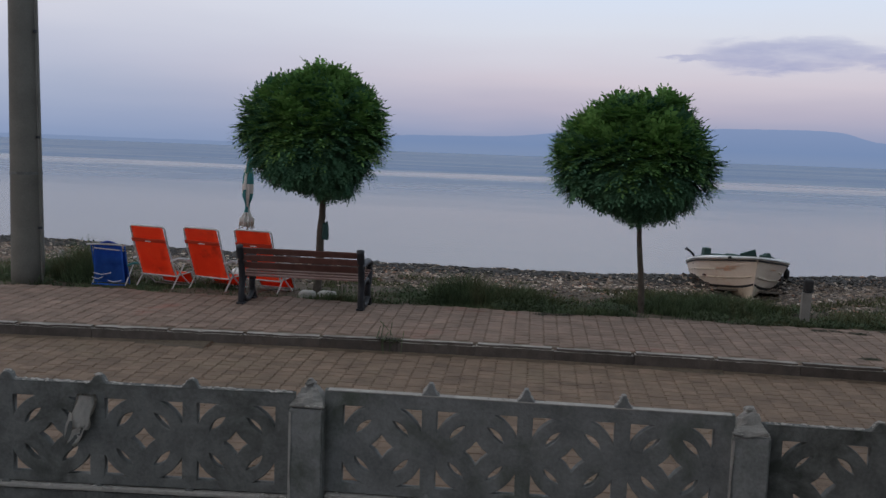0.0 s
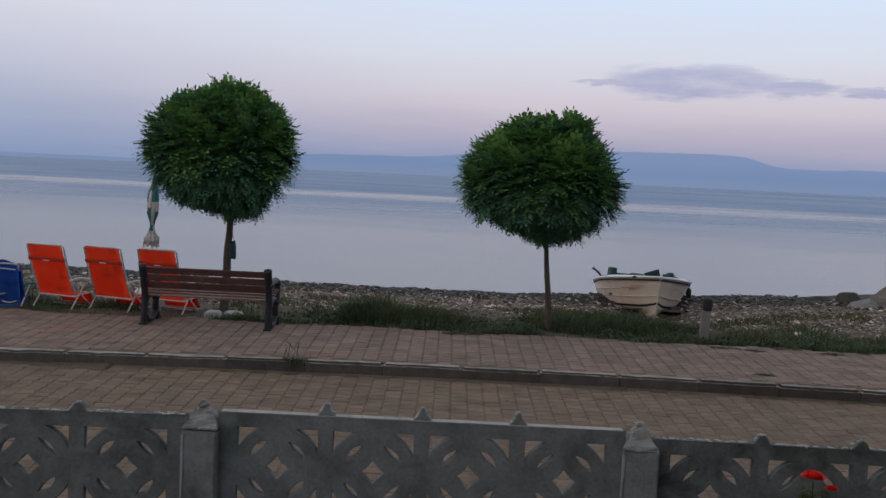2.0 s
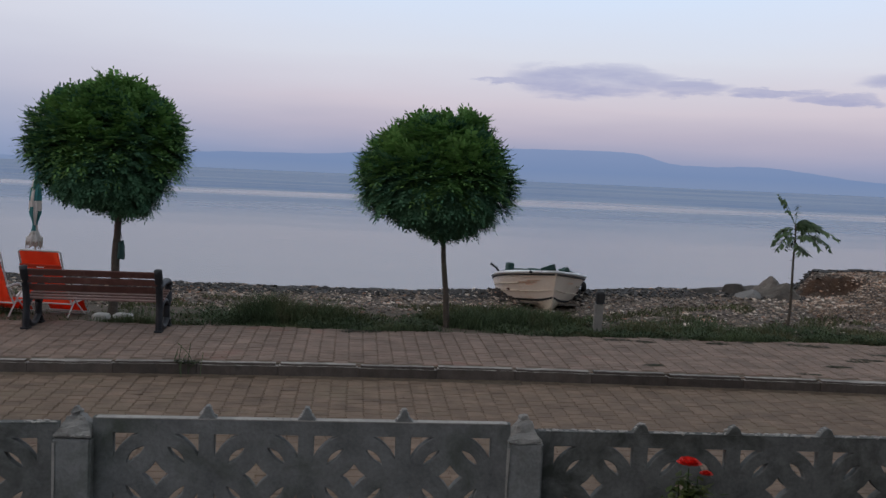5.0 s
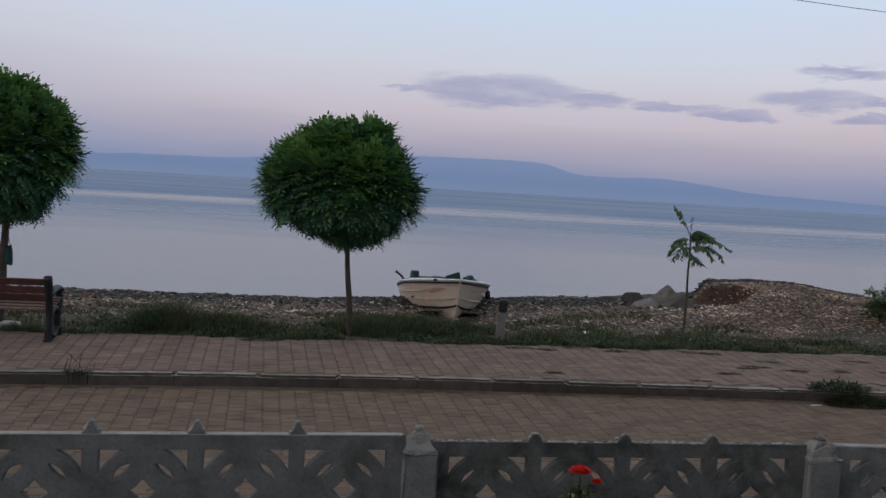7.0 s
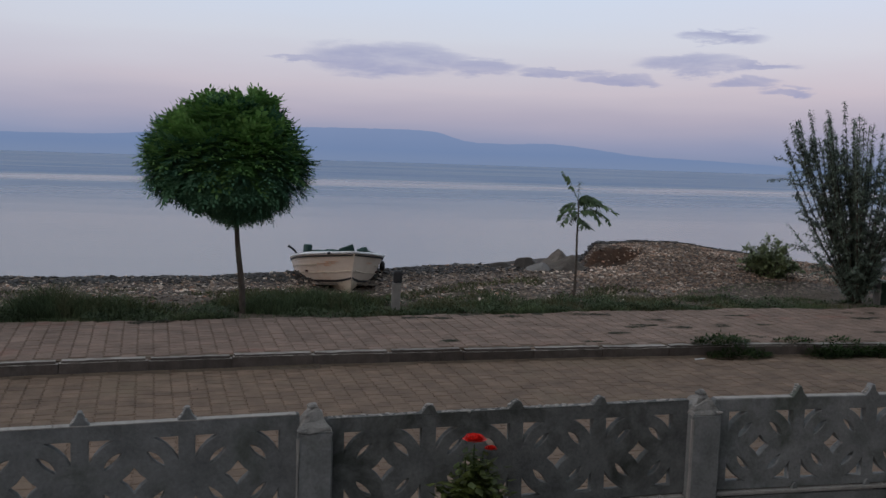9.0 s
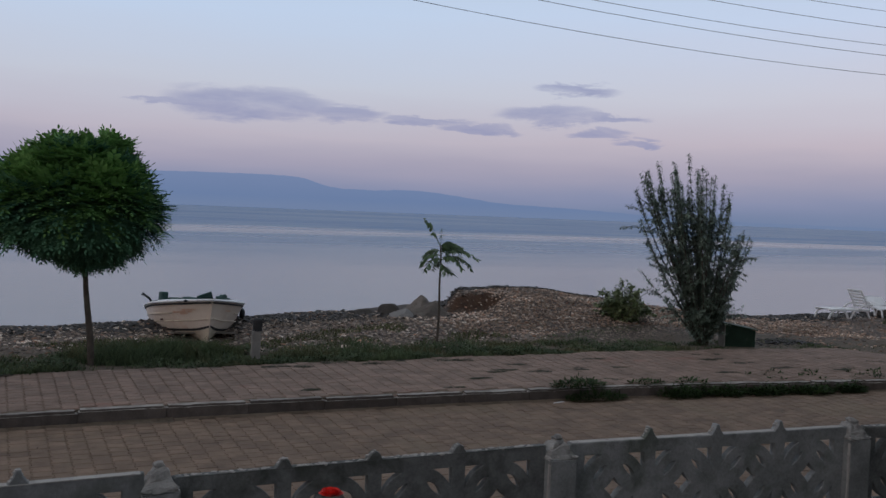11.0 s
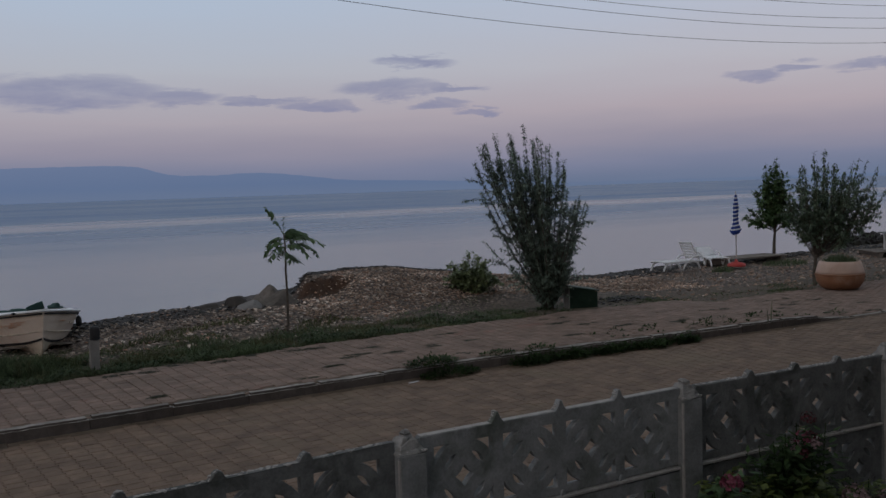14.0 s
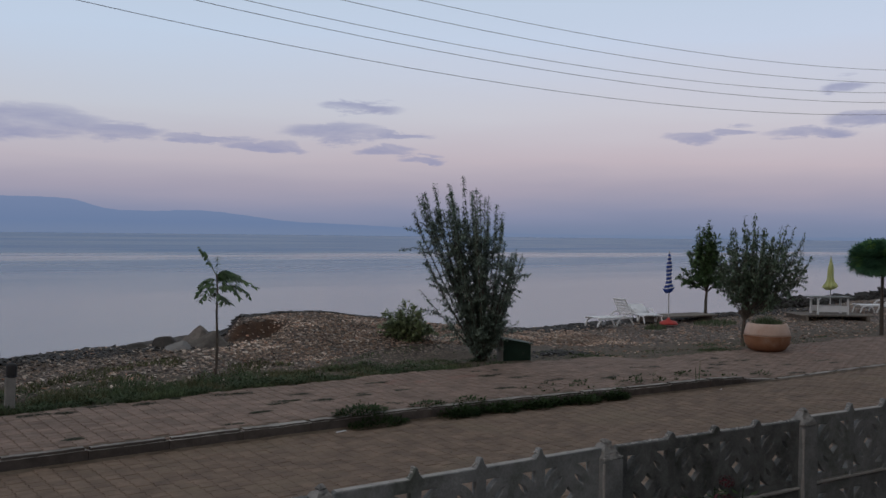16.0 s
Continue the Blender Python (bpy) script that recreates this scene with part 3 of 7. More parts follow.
def sea_material():
    """Calm evening water: smooth slicks between rippled bands that lie along the shore."""
    m = bpy.data.materials.new("sea_water")
    m.use_nodes = True
    q = Nodes(m.node_tree)
    pos = q.add("ShaderNodeNewGeometry").outputs["Position"]
    sp = q.add("ShaderNodeSeparateXYZ", {0: pos})
    along, out = sp.outputs[0], sp.outputs[1]
    # distance on a logarithmic scale, so that bands keep a like width towards the horizon
    depth = q.math("LOGARITHM", q.math("MAXIMUM", out, 1.0), 2.0)
    side = q.math("DIVIDE", along, q.math("MAXIMUM", out, 30.0))
    vec = q.add("ShaderNodeCombineXYZ", {0: q.math("MULTIPLY", side, 1.1), 1: q.math("MULTIPLY", depth, 2.6), 2: 0.0}).outputs[0]
    streak = q.noise(vec, 1.7, 5.0, 0.6, 0.25)
    vec2 = q.add("ShaderNodeCombineXYZ", {0: q.math("MULTIPLY", side, 2.6), 1: q.math("MULTIPLY", depth, 9.0), 2: 3.0}).outputs[0]
    fine = q.noise(vec2, 2.0, 4.0, 0.6, 0.2)
    belt = q.ramp(q.math("DIVIDE", depth, 12.0), [(5.5 / 12, c3(0, 0, 0)), (6.3 / 12, c3(0.5, 0.5, 0.5)), (7.3 / 12, c3(0.8, 0.8, 0.8)), (8.4 / 12, c3(0.8, 0.8, 0.8)), (12.0 / 12, c3(0.8, 0.8, 0.8))])
    lively = q.math("MULTIPLY_ADD", belt, 1.3, 0.10)
    wave = q.math("ADD", q.math("MULTIPLY_ADD", streak, 1.0, -0.5), q.math("MULTIPLY_ADD", fine, 0.9, -0.45))
    rip = q.math("ADD", belt, q.math("MULTIPLY", wave, lively), clamp=True)
    # the long bright slick well off the shore
    slick = q.math("ABSOLUTE", q.math("SUBTRACT", q.math("ADD", depth, q.math("MULTIPLY_ADD", streak, 0.5, -0.25)), 6.95))
    slick = q.ramp(slick, [(0.06, c3(1, 1, 1)), (0.32, c3(0, 0, 0))], "EASE")
    broken = q.ramp(q.noise(vec2, 1.5, 5.0, 0.7, 0.8), [(0.34, c3(0.0, 0.0, 0.0)), (0.60, c3(1, 1, 1))])
    rip = q.math("SUBTRACT", rip, q.math("MULTIPLY", q.math("MULTIPLY", slick, broken), 0.9), clamp=True)
    col = q.mix(rip, c3(0.13, 0.13, 0.145), c3(0.03, 0.12, 0.26))
    near = q.noise(q.add("ShaderNodeMapping", {"Vector": pos, "Scale": (0.35, 1.1, 1.0)}).outputs[0], 1.6, 5.0, 0.6)
    rough = q.math("MULTIPLY_ADD", rip, 0.15, 0.20)
    bs = q.add("ShaderNodeBsdfPrincipled", {"Base Color": col, "Roughness": rough, "IOR": 1.33, "Specular Tint": q.mix(rip, c3(0.92, 0.96, 1.0), c3(0.66, 0.84, 1.0))})
    strength = q.math("MULTIPLY_ADD", rip, 0.75, 0.16)
    q.tree.links.new(q.add("ShaderNodeBump", {"Height": near, "Strength": strength, "Distance": 0.10}).outputs[0], bs.inputs["Normal"])
    # steep facets of the ripples let one look into the deep blue water
    deep = q.add("ShaderNodeBsdfDiffuse", {"Color": c3(0.08, 0.17, 0.36)})
    mixed = q.add("ShaderNodeMixShader", {0: q.math("MULTIPLY", rip, 0.36), 1: bs.outputs[0], 2: deep.outputs[0]})
    q.add("ShaderNodeOutputMaterial", {0: mixed.outputs[0]})
    return m


def painted_haze_material():
    """Far coast: blue evening haze painted as glowing colour, paler towards the waterline."""
    m = bpy.data.materials.new("painted_haze_hills")
    m.use_nodes = True
    q = Nodes(m.node_tree)
    pos = q.add("ShaderNodeNewGeometry").outputs["Position"]
    sp = q.add("ShaderNodeSeparateXYZ", {0: pos})
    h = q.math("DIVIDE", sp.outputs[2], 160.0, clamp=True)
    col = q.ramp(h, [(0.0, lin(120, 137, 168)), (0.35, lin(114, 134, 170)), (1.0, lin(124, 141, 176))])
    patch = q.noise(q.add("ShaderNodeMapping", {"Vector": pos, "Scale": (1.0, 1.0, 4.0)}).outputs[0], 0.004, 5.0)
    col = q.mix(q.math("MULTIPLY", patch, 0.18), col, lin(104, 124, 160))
    # the haze is emitted by the hills' own surface
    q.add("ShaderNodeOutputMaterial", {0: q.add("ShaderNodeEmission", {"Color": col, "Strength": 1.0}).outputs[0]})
    return m

# ---------------------------------------------------------------- large structure


def axis(lo, hi, step, lo2, hi2, coarse):
    """Grid lines, close between lo and hi, wider outside."""
    a = list(np.arange(lo, hi, step))
    left, right = [], []
    v, s = lo, step
    while v > lo2:
        s = min(s * 1.5, coarse)
        v -= s
        left.append(v)
    v, s = a[-1], step
    while v < hi2:
        s = min(s * 1.5, coarse)
        v += s
        right.append(v)
    return left[::-1] + a + right


def ground_z(x, y):
    ky = kerb_y(x)
    if y < max(2.6, fence_y(x)):
        return 0.02
    if y < ky + 0.1:
        return -0.07
    if y < edge_y(x) - 0.05:
        return 0.05 - walk_drop(x)
    return shore(x, y)


gx, gy = axis(-16, 34, 0.15, -220, 240, 25), axis(11.6, 23, 0.12, -90, 60, 10)
nx = len(gx)
ground = mesh_ob("ground", [(x, y, ground_z(x, y)) for y in gy for x in gx],
                 [(j * nx + i, j * nx + i + 1, (j + 1) * nx + i + 1, (j + 1) * nx + i) for j in range(len(gy) - 1) for i in range(nx - 1)],
                 shore_material(), smooth_shade=True)
tagged(ground, "pebbly shore ground with bare earth and a heap of shingle", "ground", kind="structure")

sea = mesh_ob("water", [(-4700, 15, SEA), (4700, 15, SEA), (4700, 4600, SEA), (-4700, 4600, SEA)], [(0, 1, 2, 3)], sea_material())
tagged(sea, "calm grey-blue evening sea with smooth slicks", "sea", kind="structure")


def ridge(a):
    """Skyline of the far coast in degrees above the horizon, by bearing."""
    def step(at, wide):
        return logistic((a - at) / wide)
    r = 0.2 + 0.88 * step(-17, 1.6) + 0.42 * step(-5, 1.1) + 0.55 * step(0, 2.4) - 0.72 * step(13.5, 0.55) + 0.1 * math.exp(-((a - 19.7) / 1.6) ** 2)
    r += -0.56 * step(23.3, 1.0) - 0.62 * step(33, 2.6)
    return r + 0.035 * noise.noise(Vector((a * 0.9, 0, 0))) + 0.03 * noise.noise(Vector((a * 2.8, 7, 0)))


RANGE = 4300
hv, hf = [], []
bearings = np.arange(-62, 82, 0.4)
for b in bearings:
    top = max(0.03, ridge(b))
    for u, v in ((0.0, 0.0), (0.012, 0.4), (0.02, 0.75), (0.035, 1.0), (0.06, 0.85)):
        d = RANGE * (1 + u)
        jag = 1 + 0.04 * noise.noise(Vector((b * 0.7, v * 3, 2))) * (0 < v < 1)
        hv.append((d * math.sin(radians(b)), d * math.cos(radians(b)), SEA - 0.3 + (d * math.tan(radians(top)) + 3.0) * v * jag))
for i in range(len(bearings) - 1):
    for j in range(4):
        hf.append((i * 5 + j, (i + 1) * 5 + j, (i + 1) * 5 + j + 1, i * 5 + j + 1))
hills = mesh_ob("backdrop", hv, hf, painted_haze_material(), smooth_shade=True)
tagged(hills, "low range of hills across the water, blue haze painted in", "hills", kind="structure")

# plain house behind the garden, out of sight; tall walls added to block skylight
part("wall_south", box((14.5, -3.2, 4.9), (31, 0.3, 10.0)), m_plaster)
# unseen wing, added to shade the right of the street and fence
part("wall_wing", box((17.0, -0.75, 5.4), (17.0, 4.5, 11.0)), m_render, bevel=0.02)
tagged(bpy.data.objects["wall_wing"], "unseen dark wing added beside the garden to block sky light", "wall", kind="structure")
tagged(bpy.data.objects["wall_south"], "unseen plain plastered house wall behind the garden, blocks sky light", "wall", kind="structure")
part("wall_south_low", box((-9.5, -3.2, 1.0), (16.9, 0.25, 2.2)), m_plaster)
tagged(bpy.data.objects["wall_south_low"], "low plastered wall behind the garden", "wall", kind="structure")
part("garden_terrace", box((0.2, -1.3, 0.40), (9.0, 3.4, 0.80)), m_plaster, bevel=0.02)
tagged(bpy.data.objects["garden_terrace"], "plain plastered terrace in front of the house", "terrace", kind="structure")


def band(name, lo, hi, z0, z1, x0, x1, step, material, label, category):
    """A slab between two lines across the plan."""
    xs = list(np.arange(x0, x1 + step / 2, step))
    v, f = [], []
    for x in xs:
        for y, z in ((lo(x), z0), (lo(x), z1(x) if callable(z1) else z1), (hi(x), z1(x) if callable(z1) else z1), (hi(x), z0)):
            v.append((x, y, z))
    for i in range(len(xs) - 1):
        for j in range(3):
            f.append((i * 4 + j, (i + 1) * 4 + j, (i + 1) * 4 + j + 1, i * 4 + j + 1))
    return tagged(mesh_ob(name, v, f, material), label, category, kind="structure")


def sand_level(x):
    return -0.0105 + 0.0055 * smooth(4.5, 9.0, x)


road = band("road", lambda x: max(2.4, fence_y(x)) + 0.04, lambda x: kerb_y(x) + 0.02, -0.2, sand_level, -60, 90, 0.5, m_sand,
            "village street of grey-brown interlocking concrete pavers", "road")
pavement = band("pavement", lambda x: kerb_y(x) + 0.1, lambda x: edge_y(x) - 0.02, -0.15, lambda x: 0.1405 - walk_drop(x), -60, 90, 0.5, m_sand,
                "seaside walk of reddish interlocking concrete pavers", "pavement")

# ---------------------------------------------------------------- fence
PITCH = 2.045
PANELS = {-1: (-0.001, 0.2), 0: (0.020, 0.1), 1: (-0.003, -0.55), 2: (0.008, 0.1), 3: (-0.012, 0.7), 4: (-0.014, 0.4)}


def post_x(i):
    return -1.29 + PITCH * i


def panel_mesh(top, bottom, width, spikes):
    """A precast panel, 45 mm thick, with four pierced roundels: corners, leaves and a centre lozenge."""
    cu = bpy.data.curves.new("panel", "CURVE")
    cu.dimensions, cu.fill_mode, cu.extrude, cu.bevel_depth, cu.bevel_resolution = "2D", "BOTH", 0.018, 0.005, 1

    def loop(pts):
        sp = cu.splines.new("POLY")
        sp.points.add(len(pts) - 1)
        for q, (x, y) in zip(sp.points, pts):
            q.co = (x, y, 0, 1)
        sp.use_cyclic_u = True

    cell = 0.451
    outline = [(-width / 2, bottom), (width / 2, bottom), (width / 2, top)]
    if spikes:
        for i in (1, 0, -1):
            outline += [(i * cell + dx, top + dz) for dx, dz in spikes]
    outline.append((-width / 2, top))
    loop(outline)
    cy = (top + bottom) / 2 - 0.012
    for i in range(4):
        cx = (i - 1.5) * cell
        loop([(cx + 0.066 * math.cos(a) * r, cy + 0.068 * math.sin(a) * r) for a, r in
              ((j * math.pi / 4, 1.0 if j % 2 == 0 else 0.62) for j in range(8))])
        for sx, sy in ((1, 1), (-1, 1), (-1, -1), (1, -1)):
            # corner opening outside the ring
            hw, hh, rr = 0.194, 0.196, 0.203
            a0, a1 = math.acos(hw / rr), math.pi / 2 - math.acos(hh / rr)
            arc = [(rr * math.cos(a0 + (a1 - a0) * j / 6), rr * math.sin(a0 + (a1 - a0) * j / 6)) for j in range(7)]
            loop([(cx + sx * x, cy + sy * y) for x, y in arc + [(hw, hh)]])
            # leaf opening, set across the diagonal
            mx, my = 0.083, 0.083
            leaf = []
            for j in range(7):
                u = -1 + 2 * j / 6
                leaf.append((u * 0.066, 0.026 * (1 - u * u) + 0.010))
            for j in range(5, 0, -1):
                u = -1 + 2 * j / 6
                leaf.append((u * 0.066, -0.014 * (1 - u * u) + 0.010))
            h = math.sqrt(0.5)
            loop([(cx + sx * (mx + h * v + h * u), cy + sy * (my + h * v - h * u)) for u, v in leaf])
    ob = bpy.data.objects.new("panel", cu)
    scene.collection.objects.link(ob)
    dg = bpy.context.evaluated_depsgraph_get()
    me = bpy.data.meshes.new_from_object(ob.evaluated_get(dg))
    bpy.data.objects.remove(ob)
    bpy.data.curves.remove(cu)
    me.transform(Matrix.Rotation(radians(90), 4, "X"))
    weld = bmesh.new()
    weld.from_mesh(me)
    bmesh.ops.remove_doubles(weld, verts=weld.verts[:], dist=0.0004)
    weld.to_mesh(me)
    weld.free()
    me.name = "panel"
    return me


def post_bmesh(z0, z1):
    bm = bmesh.new()
    add_box(bm, (0, 0, (z0 + z1) / 2), (0.165, 0.165, z1 - z0))
    bmesh.ops.bevel(bm, geom=bm.edges[:], offset=0.008, segments=2, affect="EDGES")
    return bm


def cap_bmesh(z1, h):
    bm = bmesh.new()
    rings = []
    for w, z in ((0.080, z1 + 0.001), (0.079, z1 + 0.008), (0.056, z1 + h * 0.36), (0.034, z1 + h * 0.66), (0.021, z1 + h * 0.76), (0.024, z1 + h * 0.86), (0.010, z1 + h)):
        rings.append([bm.verts.new((sx * w + 0.004 * random.uniform(-1, 1), sy * w + 0.004 * random.uniform(-1, 1), z)) for sx, sy in ((-1, -1), (1, -1), (1, 1), (-1, 1))])
    for a, b in zip(rings, rings[1:]):
        for j in range(4):
            bm.faces.new((a[j], a[(j + 1) % 4], b[(j + 1) % 4], b[j]))
    bm.faces.new(rings[-1])
    bm.faces.new(list(reversed(rings[0])))
    # broken, weathered mortar
    bmesh.ops.subdivide_edges(bm, edges=bm.edges[:], cuts=2, use_grid_fill=True)
    off = Vector((random.uniform(0, 50), 0, 0))
    for q in bm.verts:
        if q.co.z > z1 + 0.002:
            q.co += noise.noise_vector(q.co * 22 + off) * 0.011 + noise.noise_vector(q.co * 60 + off) * 0.006
    return bm


random.seed(3)
fence = thing("garden_fence", pose(0, 0, 0), "grey precast concrete garden fence with pierced roundel panels", "fence")
POINTED = ((0.042, 0.0), (0.017, 0.028), (0.005, 0.060), (-0.005, 0.060), (-0.017, 0.028), (-0.042, 0.0))
WORN = ((0.044, 0.0), (0.030, 0.014), (0.022, 0.034), (0.006, 0.045), (-0.012, 0.038), (-0.024, 0.020), (-0.042, 0.0))
p_top, p_low = panel_mesh(1.225, 0.735, 1.905, POINTED), panel_mesh(0.690, 0.190, 1.905, POINTED)
p_top_old, p_low_old = panel_mesh(1.225, 0.735, 1.905, WORN), panel_mesh(0.690, 0.190, 1.905, WORN)
for me, mat in ((p_top, m_fence), (p_low, m_fence), (p_top_old, m_fence_old), (p_low_old, m_fence_old)):
    me.materials.append(mat)
for i in range(-6, 9):
    x, y = post_x(i), fence_y(post_x(i))
    x2, y2 = post_x(i + 1), fence_y(post_x(i + 1))
    turn = math.degrees(math.atan2(y2 - y, x2 - x))
    part("post", post_bmesh(-0.3, 1.17), m_fence, fence).matrix_basis = pose(x, y, random.uniform(-0.006, 0.006), random.uniform(-0.5, 0.5), random.uniform(-0.5, 0.5), turn)
    part("cap", cap_bmesh(1.172, 0.122), m_cap, fence, "worn pale pyramid cap").matrix_basis = pose(x, y, random.uniform(-0.008, 0.004), 0, 0, turn)
    # pale strip on the left arris: wear, and the glow on that side painted in
    edge = bmesh.new()
    prev = None
    for q in range(29):
        z = -0.2 + 1.35 * q / 28
        w = 0.007 + 0.012 * max(0.0, noise.noise(Vector((i * 3.7, z * 5.0, 2.0))) + 0.35)
        cur = [edge.verts.new((-0.084 - 0.0, -0.084 + w * 1.6, z)), edge.verts.new((-0.0845, -0.0845, z)), edge.verts.new((-0.084 + w, -0.084, z))]
        if prev:
            for r in (0, 1):
                edge.faces.new((prev[r], prev[r + 1], cur[r + 1], cur[r]))
        prev = cur
    part("worn_edge", edge, m_wash, fence, "pale worn edge, light from the left painted in").matrix_basis = pose(x, y, 0, 0, 0, turn)
    old = i in (-1, 1, 3, 5)
    dz, slant = PANELS.get(i, (-0.01, 0.2))
    mid = Vector(((x + x2) / 2, (y + y2) / 2, dz))
    panel_at = pose(*mid, 0, slant, turn)
    for me, oldme, dy in ((p_top, p_top_old, 0.0), (p_low, p_low_old, -0.012)):
        ob = new("panel", oldme if old else me)
        ob.parent = fence
        ob.matrix_basis = panel_at @ pose(0, dy, 0, random.uniform(-0.4, 0.4), 0, 0)
        tagged(ob, "stained mossy panel" if old else "")
    # a mortar ledge, paler, on the edge between the two rows and along the top
    ledge = box((0, 0, 0), (1.885, 0.066, 0.020))
    part("ledge", ledge, m_wash, fence, "pale mortar ledge", bevel=0.006).matrix_basis = panel_at @ pose(0, -0.016, 0.7135)
    top = box((0, 0, 0), (1.885, 0.046, 0.006))
    part("coping", top, m_fence_old if old else m_wash, fence, "", bevel=0.002).matrix_basis = panel_at @ pose(0, 0, 1.229)


def crumbs(name, material, spots, parent, seed):
    rnd = random.Random(seed)
    ico = bmesh.new()
    bmesh.ops.create_icosphere(ico, subdivisions=1, radius=1.0)
    ico.verts.index_update()
    iv, jf = [q.co.copy() for q in ico.verts], [[q.index for q in fc.verts] for fc in ico.faces]
    ico.free()
    v, f = [], []
    for x, y, z, r in spots:
        b = len(v)
        sx, sy, sz = r * rnd.uniform(0.8, 2.4), r * rnd.uniform(0.7, 1.3), r * rnd.uniform(0.4, 0.9)
        v += [(x + q.x * sx * rnd.uniform(0.8, 1.2), y + q.y * sy, z + q.z * sz) for q in iv]
        f += [[b + q for q in fc] for fc in jf]
    return tagged(mesh_ob(name, v, f, material, parent), "flaking pale mortar crust", kind="stuff")


crust = []
rnd = random.Random(77)
for i in range(-4, 7):
    old = i in (-1, 1, 3, 5)
    p0, p1 = (Vector((post_x(q), fence_y(post_x(q)), 0)) for q in (i, i + 1))
    dz, slant = PANELS.get(i, (-0.01, 0.2))
    panel_at = pose((p0.x + p1.x) / 2, (p0.y + p1.y) / 2, dz, 0, slant, math.degrees(math.atan2(p1.y - p0.y, p1.x - p0.x)))

    def lay_crumb(u, v, z, r):
        crust.append((*(panel_at @ Vector((u, v, z))), r))

    for _ in range(150 if old else 50):
        lay_crumb(rnd.uniform(-0.93, 0.93), rnd.uniform(-0.018, 0.018), 1.231, rnd.uniform(0.004, 0.011 if old else 0.006))
    for j in (-1, 0, 1):
        for _ in range(26 if old else 22):
            u = rnd.random()
            lay_crumb(j * 0.451 + rnd.choice((-1, 1)) * 0.036 * (1 - u), rnd.uniform(-0.012, 0.012), 1.230 + (0.046 if old else 0.062) * u, rnd.uniform(0.004, 0.010))
    for _ in range(26):
        crust.append((p0.x + rnd.uniform(-0.08, 0.08), p0.y + rnd.uniform(-0.08, 0.0), 1.175 + rnd.uniform(0, 0.012), rnd.uniform(0.004, 0.010)))
    for _ in range(60):
        lay_crumb(rnd.uniform(-0.92, 0.92), -0.016 + rnd.uniform(-0.034, 0.03), 0.724, rnd.uniform(0.004, 0.012))
crumbs("mortar_crust", m_wash, crust, fence, 78)

cloth_bm = bmesh.new()
for tail, (lean, drop, wide0) in enumerate(((-0.13, 0.34, 0.042), (-0.035, 0.22, 0.036))):
    grid = []
    for i in range(15):
        u = i / 14
        row = []
        for j in range(7):
            w = j / 6 - 0.5
            wide = wide0 * (0.7 + 1.1 * math.sin(math.pi * (0.15 + 0.7 * u)))
            row.append(cloth_bm.verts.new((w * wide * 2 + lean * u ** 1.2 + 0.008 * math.sin(u * 9), 0.016 * math.sin(w * 15 + u * 5 + tail) - 0.015 * tail, -drop * u - 0.03 * abs(w) * u)))
        grid.append(row)
    for a, b in zip(grid, grid[1:]):
        for j in range(6):
            cloth_bm.faces.new((a[j], a[j + 1], b[j + 1], b[j]))
bmesh.ops.solidify(cloth_bm, geom=cloth_bm.faces[:], thickness=0.006)
rag = part("rag", cloth_bm, m_cloth, smooth_shade=True)
rag.matrix_world = pose(-2.35, fence_y(-2.35) - 0.05, 1.18) @ Matrix.Diagonal((0.82, 0.82, 0.75, 1.0))
tagged(rag, "dirty white rag hanging on the concrete fence panel", "rag")

# ---------------------------------------------------------------- foliage makers


def frame_of(d, up):
    d = d.normalized()
    s = d.cross(up)
    if s.length < 1e-4:
        s = d.cross(Vector((1, 0, 0)))
    s.normalize()
    return d, s, s.cross(d).normalized()


def pinnate(v, f, base, d, up, length, pairs, droop, rnd, lw=0.33, ll=0.36, hang=0.25):
    """One compound leaf: paired leaflets along a bending stalk, and one at its end."""
    d, s, n = frame_of(d, up)
    for i in range(pairs + 1):
        u = (i + 0.8) / (pairs + 0.8)
        p = base + d * (length * u) - Vector((0, 0, 1)) * (droop * length * u * u)
        size = length * ll * (1.0 - 0.35 * abs(u - 0.45) * 1.4) * rnd.uniform(0.85, 1.1)
        for side in ((-1, 1) if i < pairs else (0,)):
            q = (s * side + d * (0.55 if side else 1.0) + n * rnd.uniform(-0.25, 0.3) - Vector((0, 0, 1)) * hang).normalized()
            w = q.cross(n).normalized() * (size * lw * 0.5)
            b = len(v)
            v += [p, p + q * size * 0.3 + w * 0.9, p + q * size * 0.72 + w * 0.85, p + q * size, p + q * size * 0.72 - w * 0.85, p + q * size * 0.3 - w * 0.9]
            f.append((b, b + 1, b + 2, b + 3, b + 4, b + 5))


def blade_leaf(v, f, p, d, up, length, width, fold=0.1):
    d, s, n = frame_of(d, up)
    b = len(v)
    v += [p, p + d * length * 0.4 + s * width * 0.5 - n * fold * width, p + d * length - n * fold * length * 0.6, p + d * length * 0.4 - s * width * 0.5 - n * fold * width]
    f.append((b, b + 1, b + 2, b + 3))


